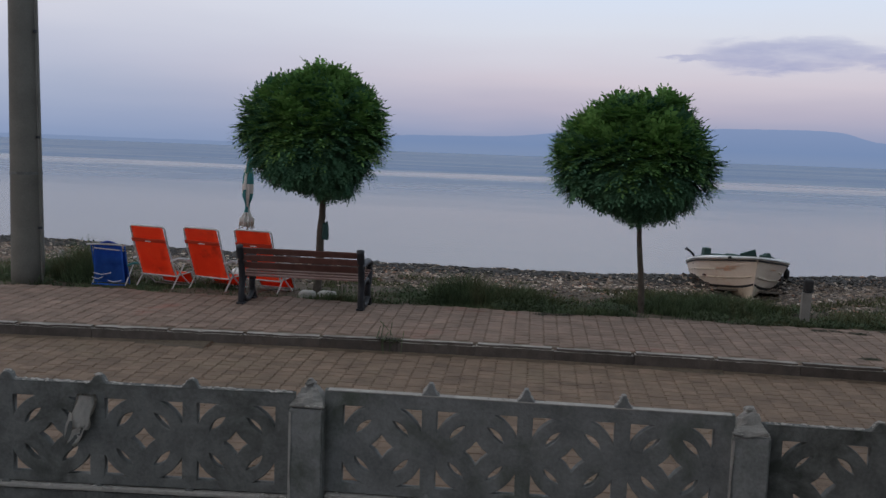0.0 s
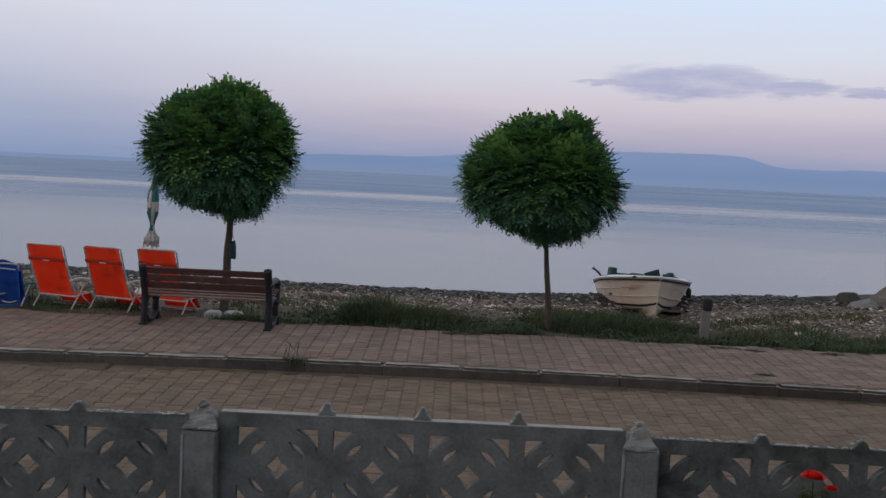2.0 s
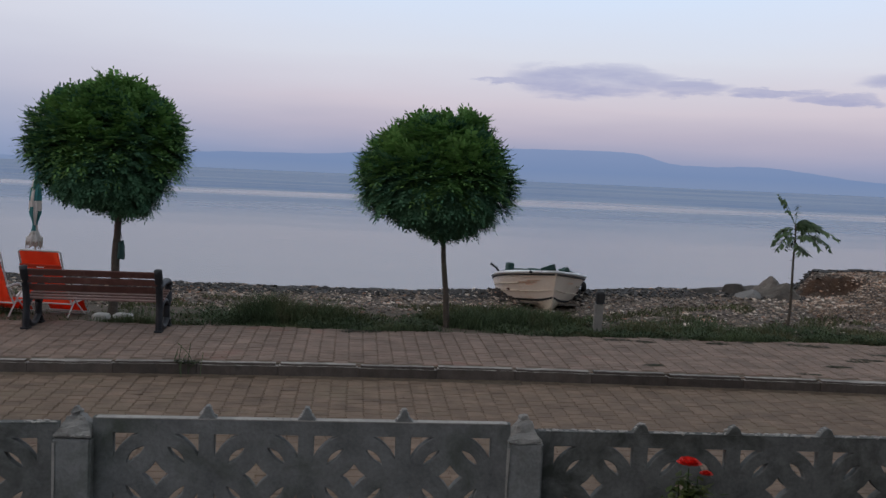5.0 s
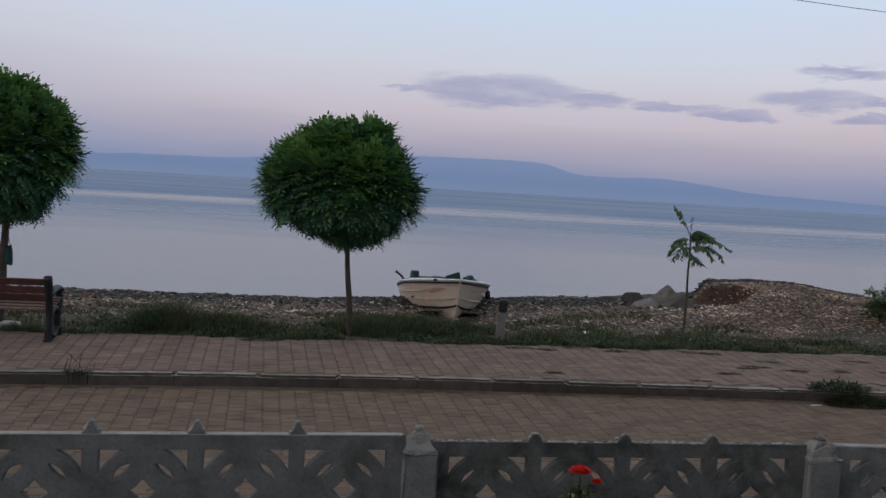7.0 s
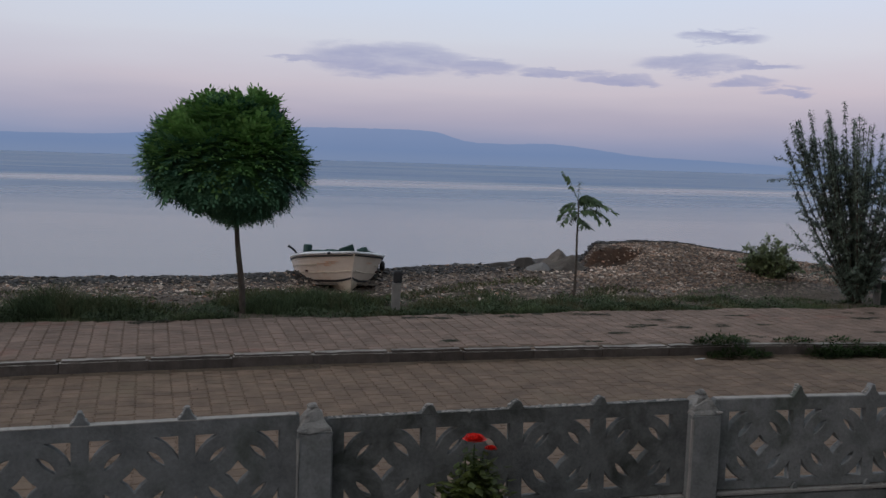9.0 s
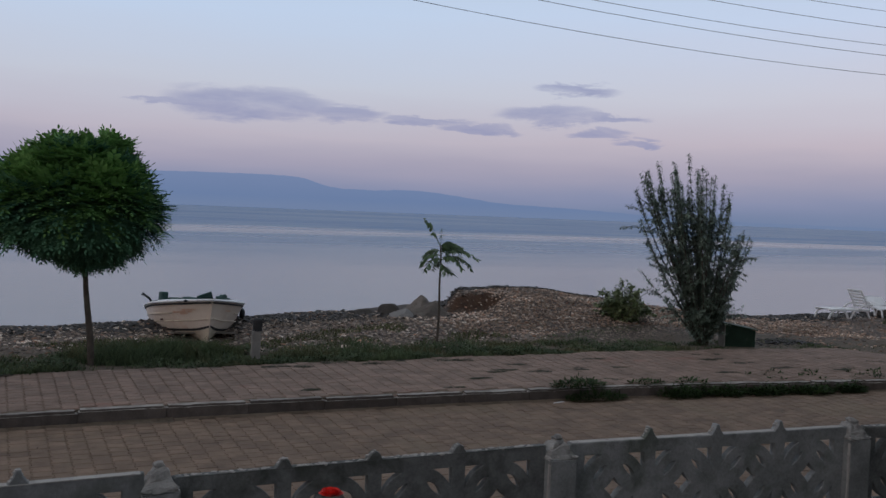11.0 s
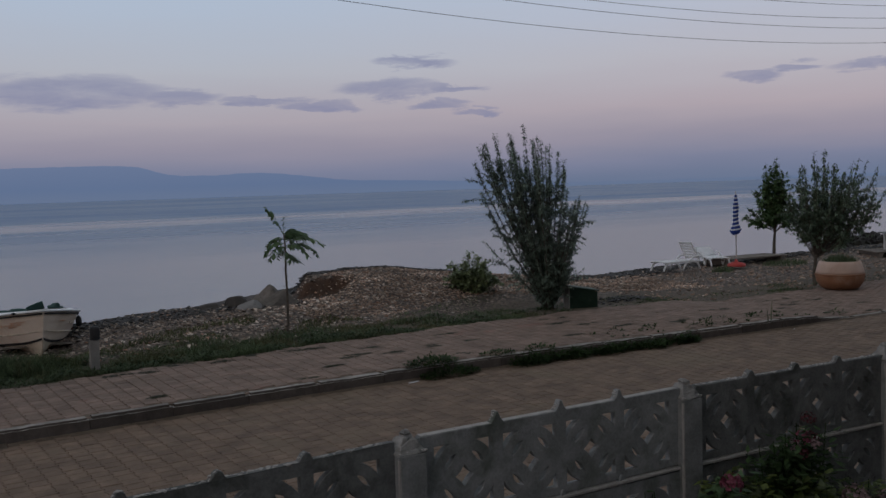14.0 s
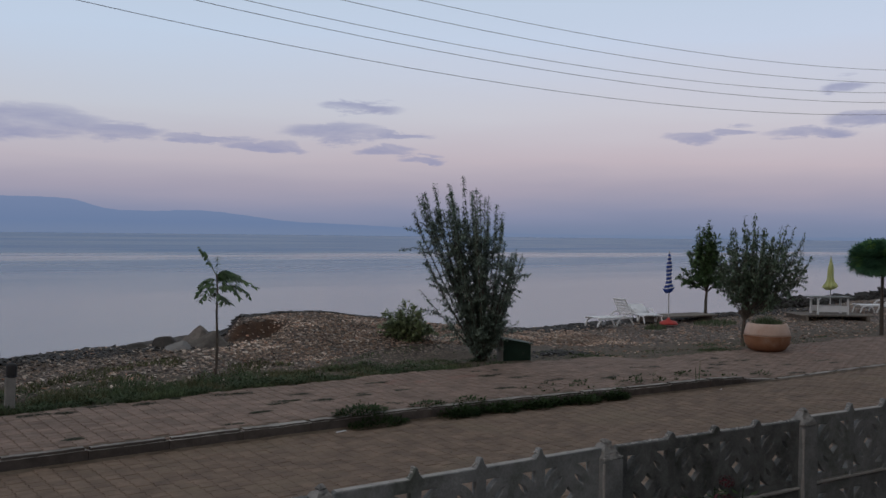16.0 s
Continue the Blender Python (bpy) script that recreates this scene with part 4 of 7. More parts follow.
# young: share of shoots given the lighter, top-lit leaf colour
def globe_tree(m, trunk_h, trunk_r, cz, rx, rz, rz_low, count, leaf_len, seed, label, lean=0.0, shift=0.0, tuft=(), young=0.85):
    rnd = random.Random(seed)
    t = thing("globe_acacia", m, label, "tree", "clipped trees along the walk")
    pts = curve_pts([(0, 0, -0.05), (lean * 0.35 + 0.008, 0.01, trunk_h * 0.35), (lean * 0.7 - 0.006, 0, trunk_h * 0.7), (lean, 0, trunk_h), (lean * 0.9, 0, cz)], 5)
    part("trunk", tube(pts, [trunk_r * (1.25 - 0.55 * i / (len(pts) - 1)) for i in range(len(pts))], 10), m_bark, t, "slim brown trunk", smooth_shade=True)
    limbs = bmesh.new()
    for i in range(9):
        a = math.tau * i / 9 + rnd.uniform(-0.2, 0.2)
        r = rx * rnd.uniform(0.5, 0.75)
        top = Vector((lean + r * math.cos(a), r * math.sin(a), cz + rz * rnd.uniform(-0.1, 0.55)))
        mid = Vector((lean + r * 0.35 * math.cos(a), r * 0.35 * math.sin(a), trunk_h + 0.34 + 0.2 * rnd.random()))
        add_tube(limbs, curve_pts([(lean, 0, trunk_h + 0.1), mid, top], 4), [0.03 - 0.0025 * j for j in range(9)], 5)
    tagged(part("branchwork", limbs, m_bark, t), kind="stuff")
    v, f, lit_v, lit_f = [], [], [], []
    lump = [Vector((rnd.gauss(0, 1), rnd.gauss(0, 1), rnd.gauss(0, 1))).normalized() for _ in range(26)]
    lumps = [(q, rnd.uniform(0.02, 0.08)) for q in lump]
    centre = Vector((shift, 0, cz))
    for i in range(count):
        # a shoot on the crown's outline, with a rosette of leaves round its tip; the underside is flatter
        z = rnd.uniform(-1, 1)
        a = rnd.uniform(0, math.tau)
        n = Vector((math.sqrt(1 - z * z) * math.cos(a), math.sqrt(1 - z * z) * math.sin(a), z))
        full = 1.0 + 0.08 * math.sin(math.pi * min(1.0, max(0.0, -z) * 1.1)) ** 2
        swell = 0.86
        for q, h in lumps:
            c = n.dot(q)
            if c > 0.8:
                swell += h * (c - 0.8) / 0.2
        for ta, te, th in tuft:
            q = Vector((math.cos(te) * math.cos(ta), math.cos(te) * math.sin(ta), math.sin(te)))
            c = n.dot(q)
            if c > 0.93:
                swell += th * (c - 0.93) / 0.07
        swell *= (1.0 if i % 3 else rnd.uniform(0.5, 0.9)) * rnd.uniform(0.92, 1.05)
        low = max(0.0, -n.z)
        tip = centre + Vector((n.x * rx * swell * full, n.y * rx * swell * full, n.z * (rz if n.z > 0 else rz_low) * swell))
        down = n * n.z - Vector((0, 0, 1))
        t1 = n.cross(Vector((0, 0, 1)) if abs(n.z) < 0.9 else Vector((1, 0, 0))).normalized()
        t2 = n.cross(t1)
        turn = rnd.uniform(0, math.tau)
        # fresh marks shoots in the top-lit colour, more of them higher up
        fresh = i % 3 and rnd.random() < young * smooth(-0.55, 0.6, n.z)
        fan = 9
        for r in range(fan):
            b = turn + math.tau * r / fan + rnd.uniform(-0.25, 0.25)
            side = t1 * math.cos(b) + t2 * math.sin(b)
            high = max(0.0, n.z)
            d = n * (0.95 - 0.45 * low) + side * rnd.uniform(0.25, 0.85) + down * (0.04 + 0.5 * max(0.0, 0.1 - n.z)) + side * 0.3 * high
            d.normalize()
            ln = leaf_len * rnd.uniform(0.7, 1.12) * (1.0 - 0.50 * low)
            base = tip - n * leaf_len * 0.70
            pinnate(lit_v if fresh else v, lit_f if fresh else f, base, d, Vector((0, 0, 1)) + n * (0.2 if i % 3 else 1.5), ln, rnd.choice((8, 9)), 0.18 + 0.06 * high, rnd, 0.42, 0.26, 0.2 - 0.1 * low)
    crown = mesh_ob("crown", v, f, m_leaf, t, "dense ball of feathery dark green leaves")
    tagged(mesh_ob("young_foliage", lit_v, lit_f, m_leaf_toplit, crown, "lighter green leaves on the upper crown, top light in their colour"), kind="stuff")
    return t


globe_tree(pose(-4.46, 13.46, 0.10), 1.42, 0.058, 2.46, 1.15, 1.14, 1.12, 860, 0.42, 11, "ball-shaped acacia with dense green crown behind the bench", lean=0.07, shift=-0.10,
           tuft=((0.0, 1.25, 0.17), (2.6, 1.2, 0.06)))
globe_tree(pose(0.55, 13.72, 0.10), 1.32, 0.043, 2.24, 1.16, 1.07, 0.95, 860, 0.42, 12, "ball-shaped acacia with dense green crown beside the boat", lean=-0.10, shift=-0.26,
           tuft=((0.4, 0.9, 0.13), (2.8, 1.15, 0.10), (-1.6, 1.3, 0.06)))
# few lighter leaves: the far tree's backlit shade put into its colour
globe_tree(pose(24.52, 13.46, -0.03), 1.58, 0.048, 2.06, 0.96, 0.64, 0.52, 440, 0.34, 13, "ball-shaped acacia at the far end of the walk", young=0.2)


def stems_plant(name, m, stems, leaves_each, leaf_len, leaf_w, leaf_mat, label, category, seed, trunk=None, tips=None, spacing=1.0, stem_r=0.012, twigs=5, spire=0.55, hang=0.9, spread=1.0):
    """A shrub or small tree of many rising stems with side twigs, and leaves that hang from both; the tips are sparse spires."""
    rnd = random.Random(seed)
    t = thing(name, m, label, category)
    wood = bmesh.new()
    v, f = [], []
    start = Vector((0, 0, 0))
    if trunk:
        h, r = trunk
        pts = curve_pts([(0, 0, -0.05), (0.03, 0.02, h * 0.5), (0.05, 0, h)], 4)
        add_tube(wood, pts, [r * (1.2 - 0.4 * i / (len(pts) - 1)) for i in range(len(pts))], 9)
        start = Vector((0.05, 0, h - 0.04))
    for i in range(stems):
        tip = Vector(tips(rnd, i, stems))
        b0 = start + Vector((rnd.uniform(-0.08, 0.08), rnd.uniform(-0.08, 0.08), 0)) * (0.3 if trunk else 1.0)
        k = rnd.uniform(0.55, 0.8)
        flare = Vector((b0.x + (tip.x - b0.x) * k, b0.y + (tip.y - b0.y) * k, b0.z + (tip.z - b0.z) * (k - (0.18 if trunk else 0.04)) + (0.10 if tip.z < start.z + 0.8 else 0.0)))
        pts = curve_pts([b0, flare, tip], 7)
        add_tube(wood, pts, [stem_r * (1.15 - 0.9 * j / (len(pts) - 1)) for j in range(len(pts))], 5)
        runs = [(pts, True)]
        for _ in range(twigs if trunk or i > 5 else 6):
            j = min(len(pts) - 3, int((4 if trunk else 2) + (len(pts) - (6 if trunk else 4)) * spread * rnd.random() ** 1.1))
            d = (pts[j + 1] - pts[j]).normalized()
            out = Vector((rnd.gauss(0, 1), rnd.gauss(0, 1), rnd.gauss(0.1, 0.5))).normalized()
            ln = rnd.uniform(0.2, 0.60) * spacing * min(0.15 + 1.8 * j / len(pts), 1.35 - 0.8 * j / len(pts))
            e = pts[j] + (d * 0.55 + out * 0.85).normalized() * ln
            run = [pts[j], pts[j].lerp(e, 0.5) + Vector((0, 0, 0.03 * ln)), e - Vector((0, 0, 0.10 * ln))]
            add_tube(wood, run, [stem_r * 0.4, stem_r * 0.3, stem_r * 0.15], 4)
            runs.append((run, False))
        for run, main in runs:
            long = sum((b - a).length for a, b in zip(run, run[1:]))
            n = int(leaves_each * long / 1.6)
            for q in range(n):
                u = (0.30 if trunk and main else 0.10) + (0.70 if trunk and main else 0.90) * rnd.random()
                if main and u > 0.62 and rnd.random() > spire:
                    continue
                x = u * (len(run) - 1)
                j = min(int(x), len(run) - 2)
                p = run[j].lerp(run[j + 1], x - j)
                out = Vector((rnd.gauss(0, 1), rnd.gauss(0, 1), rnd.gauss(0, 0.3))).normalized()
                d = out * 0.8 - Vector((0, 0, rnd.uniform(0.0, 1.0) * 2 * hang - 0.25))
                blade_leaf(v, f, p + out * rnd.uniform(0.0, 0.03), d, out + Vector((0, 0, 0.5)), leaf_len * rnd.uniform(0.65, 1.3), leaf_w * rnd.uniform(0.7, 1.25))
    tagged(part("branchwork", wood, m_bark, t), kind="stuff")
    mesh_ob("foliage", v, f, leaf_mat, t)
    return t


def bush_tips(rnd, i, n):
    low = ((-1.45, 0.2, 2.45), (-1.50, 0.1, 1.50), (-1.15, -0.3, 1.02), (-1.2, 0.3, 2.05), (1.0, -0.1, 2.1), (0.9, 0.2, 1.6), (-0.45, -0.2, 0.75), (0.4, -0.2, 0.8), (0.1, -0.4, 0.65), (-0.2, -0.35, 0.95), (0.25, -0.3, 1.1),
           (-0.28, 0.0, 0.55), (0.22, 0.1, 0.5), (0.3, 0.1, 0.9), (-0.32, 0.1, 1.2), (0.42, 0.0, 1.35), (0.0, -0.25, 0.45), (-0.1, 0.25, 1.0), (0.15, -0.25, 1.45), (-0.35, -0.2, 1.5))
    if i < len(low):
        return low[i]
    a = math.tau * i * 0.382 + rnd.uniform(-0.3, 0.3)
    r = 1.16 * math.sqrt((i - len(low) + 0.5) / (n - len(low)))
    h = 3.80 - (0.45 if math.cos(a) < 0.2 else 1.15) * r ** 1.8 - 0.8 * rnd.random() ** 1.8
    return (r * math.cos(a) - 0.50 * (h / 3.7), r * 0.85 * math.sin(a), h)


stems_plant("tall_shrub", pose(11.62, 14.45, 0.10) @ Matrix.Scale(0.98, 4), 66, 215, 0.074, 0.027, m_leaf_bush, "tall shrub of upright leafy shoots at the walk's edge", "shrub", 21, tips=bush_tips, twigs=13, spire=0.9, spread=0.74, hang=0.55)


def round_tips(rx, rz, z0):
    def tips(rnd, i, n):
        a = math.tau * i * 0.382
        r = rx * math.sqrt(rnd.random())
        return (r * math.cos(a), r * math.sin(a), z0 + rz * (1 - 0.55 * (r / rx) ** 2) * rnd.uniform(0.55, 1.0))
    return tips


stems_plant("low_bush", pose(11.18, 16.6, 0.14), 40, 95, 0.085, 0.048, m_leaf_low, "low round green bush on the shingle", "bush", 22, tips=round_tips(0.64, 1.0, 0.06), twigs=9, spacing=0.55, stem_r=0.007, spire=0.9, hang=0.5)


def spread_tips(rnd, i, n):
    a = math.tau * i * 0.382 + rnd.uniform(-0.2, 0.2)
    if i % 6 == 5:
        # outer boughs that bend down
        r = rnd.uniform(0.8, 1.25)
        return (0.80 + r * 1.05 * math.cos(a), r * math.sin(a), rnd.uniform(1.5, 2.3))
    r = 1.25 * math.sqrt((i + 0.7) / n)
    return (0.78 + r * math.cos(a), r * 0.95 * math.sin(a), 3.6 - 0.75 * (r / 1.25) ** 2 - rnd.uniform(0, 0.75))


stems_plant("spreading_tree", pose(19.2, 13.95, -0.02) @ Matrix.Scale(0.96, 4), 46, 100, 0.095, 0.036, m_leaf_tree, "small spreading tree with narrow leaves beside the pot", "tree", 23, trunk=(0.72, 0.05), tips=spread_tips, twigs=13, stem_r=0.013, spread=0.85, spire=0.7)


def tall_tips(rnd, i, n):
    a = math.tau * i * 0.382
    h = 1.1 + 2.15 * (i + 0.5) / n
    r = (0.95 - 0.75 * ((h - 1.1) / 2.15) ** 0.8) * rnd.uniform(0.7, 1.1)
    return (r * math.cos(a), r * math.sin(a), h)


stems_plant("young_tree", pose(25.4, 20.1, 0.03), 30, 95, 0.13, 0.075, m_leaf_broad, "young broad-leaved tree on the shingle", "tree", 24, trunk=(0.8, 0.05), tips=tall_tips, twigs=9, hang=0.6)

# the sapling: a thin stem with a few drooping feathered leaves
sap = thing("sapling", pose(6.32, 15.06, 0.10), "thin sapling with a few drooping leaves in the grass", "sapling")
rnd = random.Random(31)
sp = curve_pts([(0, 0, -0.03), (0.02, 0, 0.6), (0.01, 0, 1.1), (0.02, 0, 1.5), (0.0, 0, 1.78)], 5)
sapling_stem = part("stem", tube(sp, [0.026 - 0.014 * i / (len(sp) - 1) for i in range(len(sp))], 8), m_bark, sap, "straight thin brown stem")
for h, ang, ln in ((0.62, 2.9, 0.05), (0.86, 3.3, 0.07), (1.02, 0.3, 0.06), (1.16, 2.8, 0.06), (1.22, 0.2, 0.10)):
    b = Vector((0.01, 0, h))
    part("leaf_stub", tube([b, b + Vector((math.cos(ang), math.sin(ang), 0.15)) * ln], [0.006, 0.003], 5), m_bark, sapling_stem)
sv, sf = [], []
# each leaf: a stalk that rises, arches over and hangs, with drooping leaflets along it
for h, ang, ln, rise, drop in ((1.52, 0.15, 0.78, 0.70, 0.75), (1.62, -0.35, 0.80, 0.72, 0.65), (1.66, 0.5, 0.76, 0.80, 0.75), (1.72, 0.0, 0.66, 0.95, 0.75), (1.56, -0.9, 0.50, 0.6, 0.8), (1.76, 0.25, 0.50, 1.1, 0.7),
                               (1.60, 3.0, 0.40, 0.75, 0.95), (1.54, 3.5, 0.42, 0.6, 0.95), (1.68, 2.6, 0.36, 0.8, 0.9), (1.48, 1.7, 0.34, 0.3, 0.7), (1.45, 4.6, 0.36, 0.3, 0.7), (1.42, 0.4, 0.26, 0.1, 0.6),
                               (1.76, 3.0, 0.50, 2.3, 0.05), (1.76, 2.8, 0.66, 2.0, 0.12), (1.76, 1.0, 0.40, 3.0, 0.1), (1.70, 0.1, 0.48, 1.4, 0.7)):
    b = Vector((0.02 if h < 1.6 else 0.0, 0, h))
    d = Vector((math.cos(ang), math.sin(ang), rise)).normalized()
    run = [b + d * ln * u - Vector((0, 0, drop * ln * u * u)) for u in (0, 0.2, 0.4, 0.6, 0.8, 1.0)]
    part("leaf_stalk", tube(run, [0.007, 0.006, 0.005, 0.004, 0.003, 0.002], 5), m_leaf_young, sap)
    upright = rise > 1.5
    for i in range(12):
        u = (i + 2.2) / 13.4
        if upright and (u < 0.4 or rnd.random() < 0.35):
            continue
        p = b + d * ln * u - Vector((0, 0, drop * ln * u * u))
        for side in (-1, 1):
            flat = Vector((-math.sin(ang), math.cos(ang), 0)) * side
            out = flat * rnd.uniform(0.5, 1.0) + Vector((d.x, d.y, 0)) * rnd.uniform(0.2, 0.9) - Vector((0, 0, rnd.uniform(0.15, 1.0)))
            blade_leaf(sv, sf, p, out, Vector((0, 0, 1)) + flat * 0.3, rnd.uniform(0.10, 0.18) * (0.65 if upright else 1.0), rnd.uniform(0.042, 0.066), 0.18)
mesh_ob("foliage", sv, sf, m_leaf_young, sap, "fresh green feathered leaves")

# ---------------------------------------------------------------- shore: stones, boulders, grass
ICO_V, ICO_F = [], []
tmp = bmesh.new()
bmesh.ops.create_icosphere(tmp, subdivisions=1, radius=1.0)
tmp.verts.index_update()
ICO_V = np.array([q.co[:] for q in tmp.verts])
ICO_F = np.array([[q.index for q in fc.verts] for fc in tmp.faces])
tmp.free()


def scatter_stones(name, material, count, place, size, seed, label):
    """Loose stones, one mesh: each a flattened, turned, dented lump half sunk in the ground."""
    rnd = random.Random(seed)
    rng = np.random.default_rng(seed)
    vs, fs = [], []
    while len(vs) < count:
        at = place(rnd)
        if at is None:
            continue
        x, y = at
        r = size(rnd, x, y)
        q = ICO_V * (1 + rng.uniform(-0.22, 0.22, (len(ICO_V), 1))) * np.array((rnd.uniform(1.0, 2.1), rnd.uniform(0.7, 1.1), rnd.uniform(0.32, 0.6))) * r
        a = rnd.uniform(0, math.tau)
        ca, sa = math.cos(a), math.sin(a)
        q = np.stack((q[:, 0] * ca - q[:, 1] * sa, q[:, 0] * sa + q[:, 1] * ca, q[:, 2] + q[:, 0] * rnd.uniform(-0.4, 0.4)), 1)
        fs.append(ICO_F + 12 * len(vs))
        vs.append(q + (x, y, shore(x, y) + r * 0.2))
    ob = mesh_ob(name, np.concatenate(vs).tolist(), np.concatenate(fs).tolist(), material)
    return tagged(ob, label, "stones", kind="stuff")


def on_beach(rnd):
    x, y = rnd.uniform(-13, 17), 14.4 + 4.4 * rnd.random() ** 0.8
    if y < edge_y(x) + 0.9 + 0.8 * noise.noise(Vector((x * 0.7, y * 0.5, 3.0))) + (1.6 if x > 9 else 0):
        return None
    return (x, y)


def on_heap(rnd):
    x, y = rnd.uniform(7.2, 17.5), rnd.uniform(15.6, 21)
    if x < 8.75 + 0.3 * (y - 18) - 0.4 * rnd.random() and y > 17.95:
        return None
    if 7.4 < x < 8.7 and 17.95 < y < 18.45:
        return None
    return (x, y) if y > edge_y(x) + 1.6 + 0.9 * math.exp(-((x - 11) / 2) ** 2) else None


def on_crest(rnd):
    x = rnd.uniform(-15, 30)
    y = 17.45 + 0.35 * math.sin(x * 0.35) + 1.6 * logistic((x - 16) / 1.5) + rnd.gauss(0.32, 0.34)
    if 7.7 < x < 14:
        y = 19.15 + abs(rnd.gauss(0, 0.5)) if rnd.random() < 0.8 else y + 2.6
    return (x, y)


def on_far(rnd):
    x = rnd.uniform(14, 34)
    y = rnd.uniform(13.4, 19.6)
    return (x, y) if y > edge_y(x) + 0.3 else None


scatter_stones("beach_pebbles", m_pebble, 19000, on_beach, lambda r, x, y: 0.011 + 0.028 * r.random() ** 2.6, 41, "grey, white and brown beach pebbles")
scatter_stones("shingle_heap", m_shingle, 13000, on_heap, lambda r, x, y: 0.012 + 0.018 * r.random() ** 2, 42, "brown shingle on the heap")
scatter_stones("wet_pebbles", m_wet, 14000, on_crest, lambda r, x, y: 0.018 + 0.035 * r.random() ** 2, 43, "dark wet stones along the beach crest")
scatter_stones("far_pebbles", m_shingle, 2600, on_far, lambda r, x, y: 0.016 + 0.03 * r.random() ** 2, 44, "scattered stones on dark earth")


def on_ridge(rnd):
    return (rnd.uniform(7.75, 14.5), 19.2 + abs(rnd.gauss(0, 0.32)))


scatter_stones("ridge_stones", m_wet, 1800, on_ridge, lambda r, x, y: 0.02 + 0.035 * r.random() ** 2, 46, "dark stones along the top of the shingle heap")


def on_rubble(rnd):
    return (13.9 + rnd.gauss(0, 0.45), 14.45 + rnd.gauss(0, 0.18))


scatter_stones("dark_gravel", m_wet, 500, on_rubble, lambda r, x, y: 0.015 + 0.04 * r.random() ** 2, 45, "small heap of dark gravel beside the green box")


def boulder(x, y, z, sx, sy, sz, seed, label, cuts=()):
    """A worn block: a lump cut by planes given by bearing, rise and distance, then weathered."""
    bm = bmesh.new()
    bmesh.ops.create_icosphere(bm, subdivisions=4, radius=1.0)
    off = Vector((seed * 3.1, seed * 1.7, 0))
    planes = [(Vector((math.cos(radians(e)) * math.cos(radians(a)), math.cos(radians(e)) * math.sin(radians(a)), math.sin(radians(e)))), far) for a, e, far in cuts]
    for q in bm.verts:
        n = q.co.normalized()
        # squarish to begin with
        r = 1.0 / (abs(n.x) ** 4 + abs(n.y) ** 4 + abs(n.z) ** 4) ** 0.25
        for pl, far in planes:
            c = n.dot(pl) * r
            if c > far:
                r *= far / c
        r += 0.055 * noise.noise(n * 1.8 + off) + 0.03 * noise.noise(n * 5.0 + off) + 0.012 * noise.noise(n * 14.0 + off)
        q.co = Vector((n.x * sx, n.y * sy, n.z * sz)) * r
    ob = part("boulder", bm, m_rock)
    ob.matrix_world = pose(x, y, z)
    return tagged(ob, label, "boulder", "boulders by the shingle heap")


boulder(7.18, 18.25, 0.30, 0.44, 0.34, 0.50, 1, "grey-brown broken boulder with a pointed top by the shingle heap", ((200, 38, 0.55), (-25, 42, 0.60), (262, 25, 0.72), (90, 40, 0.5), (25, 62, 0.84)))
boulder(7.12, 17.72, 0.22, 0.52, 0.38, 0.43, 2, "large slanting grey boulder on the beach", ((200, 50, 0.58), (-12, 40, 0.86), (278, 28, 0.66), (90, 45, 0.6)))
boulder(6.44, 18.05, 0.27, 0.26, 0.24, 0.25, 3, "dark rounded boulder on the beach crest", ((210, 35, 0.86), (-20, 38, 0.80), (265, 40, 0.80)))
boulder(6.54, 17.58, 0.26, 0.27, 0.22, 0.21, 4, "small pale slab among the larger boulders", ((200, 66, 0.66), (270, 40, 0.7), (-30, 45, 0.75)))
boulder(5.98, 18.2, 0.24, 0.28, 0.24, 0.15, 5, "low dark boulder at the beach crest", ((240, 45, 0.8), (-10, 45, 0.8)))
for ob_name, mat in (("boulder.002", m_rock_dark), ("boulder.004", m_rock_dark), ("boulder.003", m_rock_pale)):
    bpy.data.objects[ob_name].data.materials[0] = mat
boulder(-4.47, 13.05, 0.14, 0.12, 0.11, 0.085, 6, "pale painted stone at the tree's foot")
boulder(-4.18, 13.12, 0.14, 0.14, 0.11, 0.085, 7, "pale painted stone at the tree's foot")
for nm in ("boulder.005", "boulder.006"):
    bpy.data.objects[nm].data.materials[0] = m_white_stone
    bpy.data.objects[nm].name = "painted_stone"


def grass_sheet(name, material, count, place, high, seed, label, category="grass", wide=0.012):
    rnd = random.Random(seed)
    v, f = [], []
    n = 0
    while n < count:
        at = place(rnd)
        if at is None:
            continue
        x, y, z, s = at
        n += 1
        h = high(rnd) * s
        a = rnd.uniform(0, math.tau)
        w = wide * rnd.uniform(0.6, 1.3)
        lean = rnd.uniform(0.1, 1.15) * h
        c, q = math.cos(a), math.sin(a)
        bx, by = rnd.gauss(0, 1), rnd.gauss(0, 1)
        k2 = lean / max(0.01, math.hypot(bx, by))
        b = len(v)
        v += [(x - c * w / 2, y - q * w / 2, z - 0.01), (x + c * w / 2, y + q * w / 2, z - 0.01),
              (x + c * w * 0.35 + bx * k2 * 0.35, y + q * w * 0.35 + by * k2 * 0.35, z + h * 0.6), (x - c * w * 0.35 + bx * k2 * 0.35, y - q * w * 0.35 + by * k2 * 0.35, z + h * 0.6),
              (x + bx * k2, y + by * k2, z + h)]
        f += [(b, b + 1, b + 2, b + 3), (b + 3, b + 2, b + 4)]
    return tagged(mesh_ob(name, v, f, material), label, category, kind="stuff")


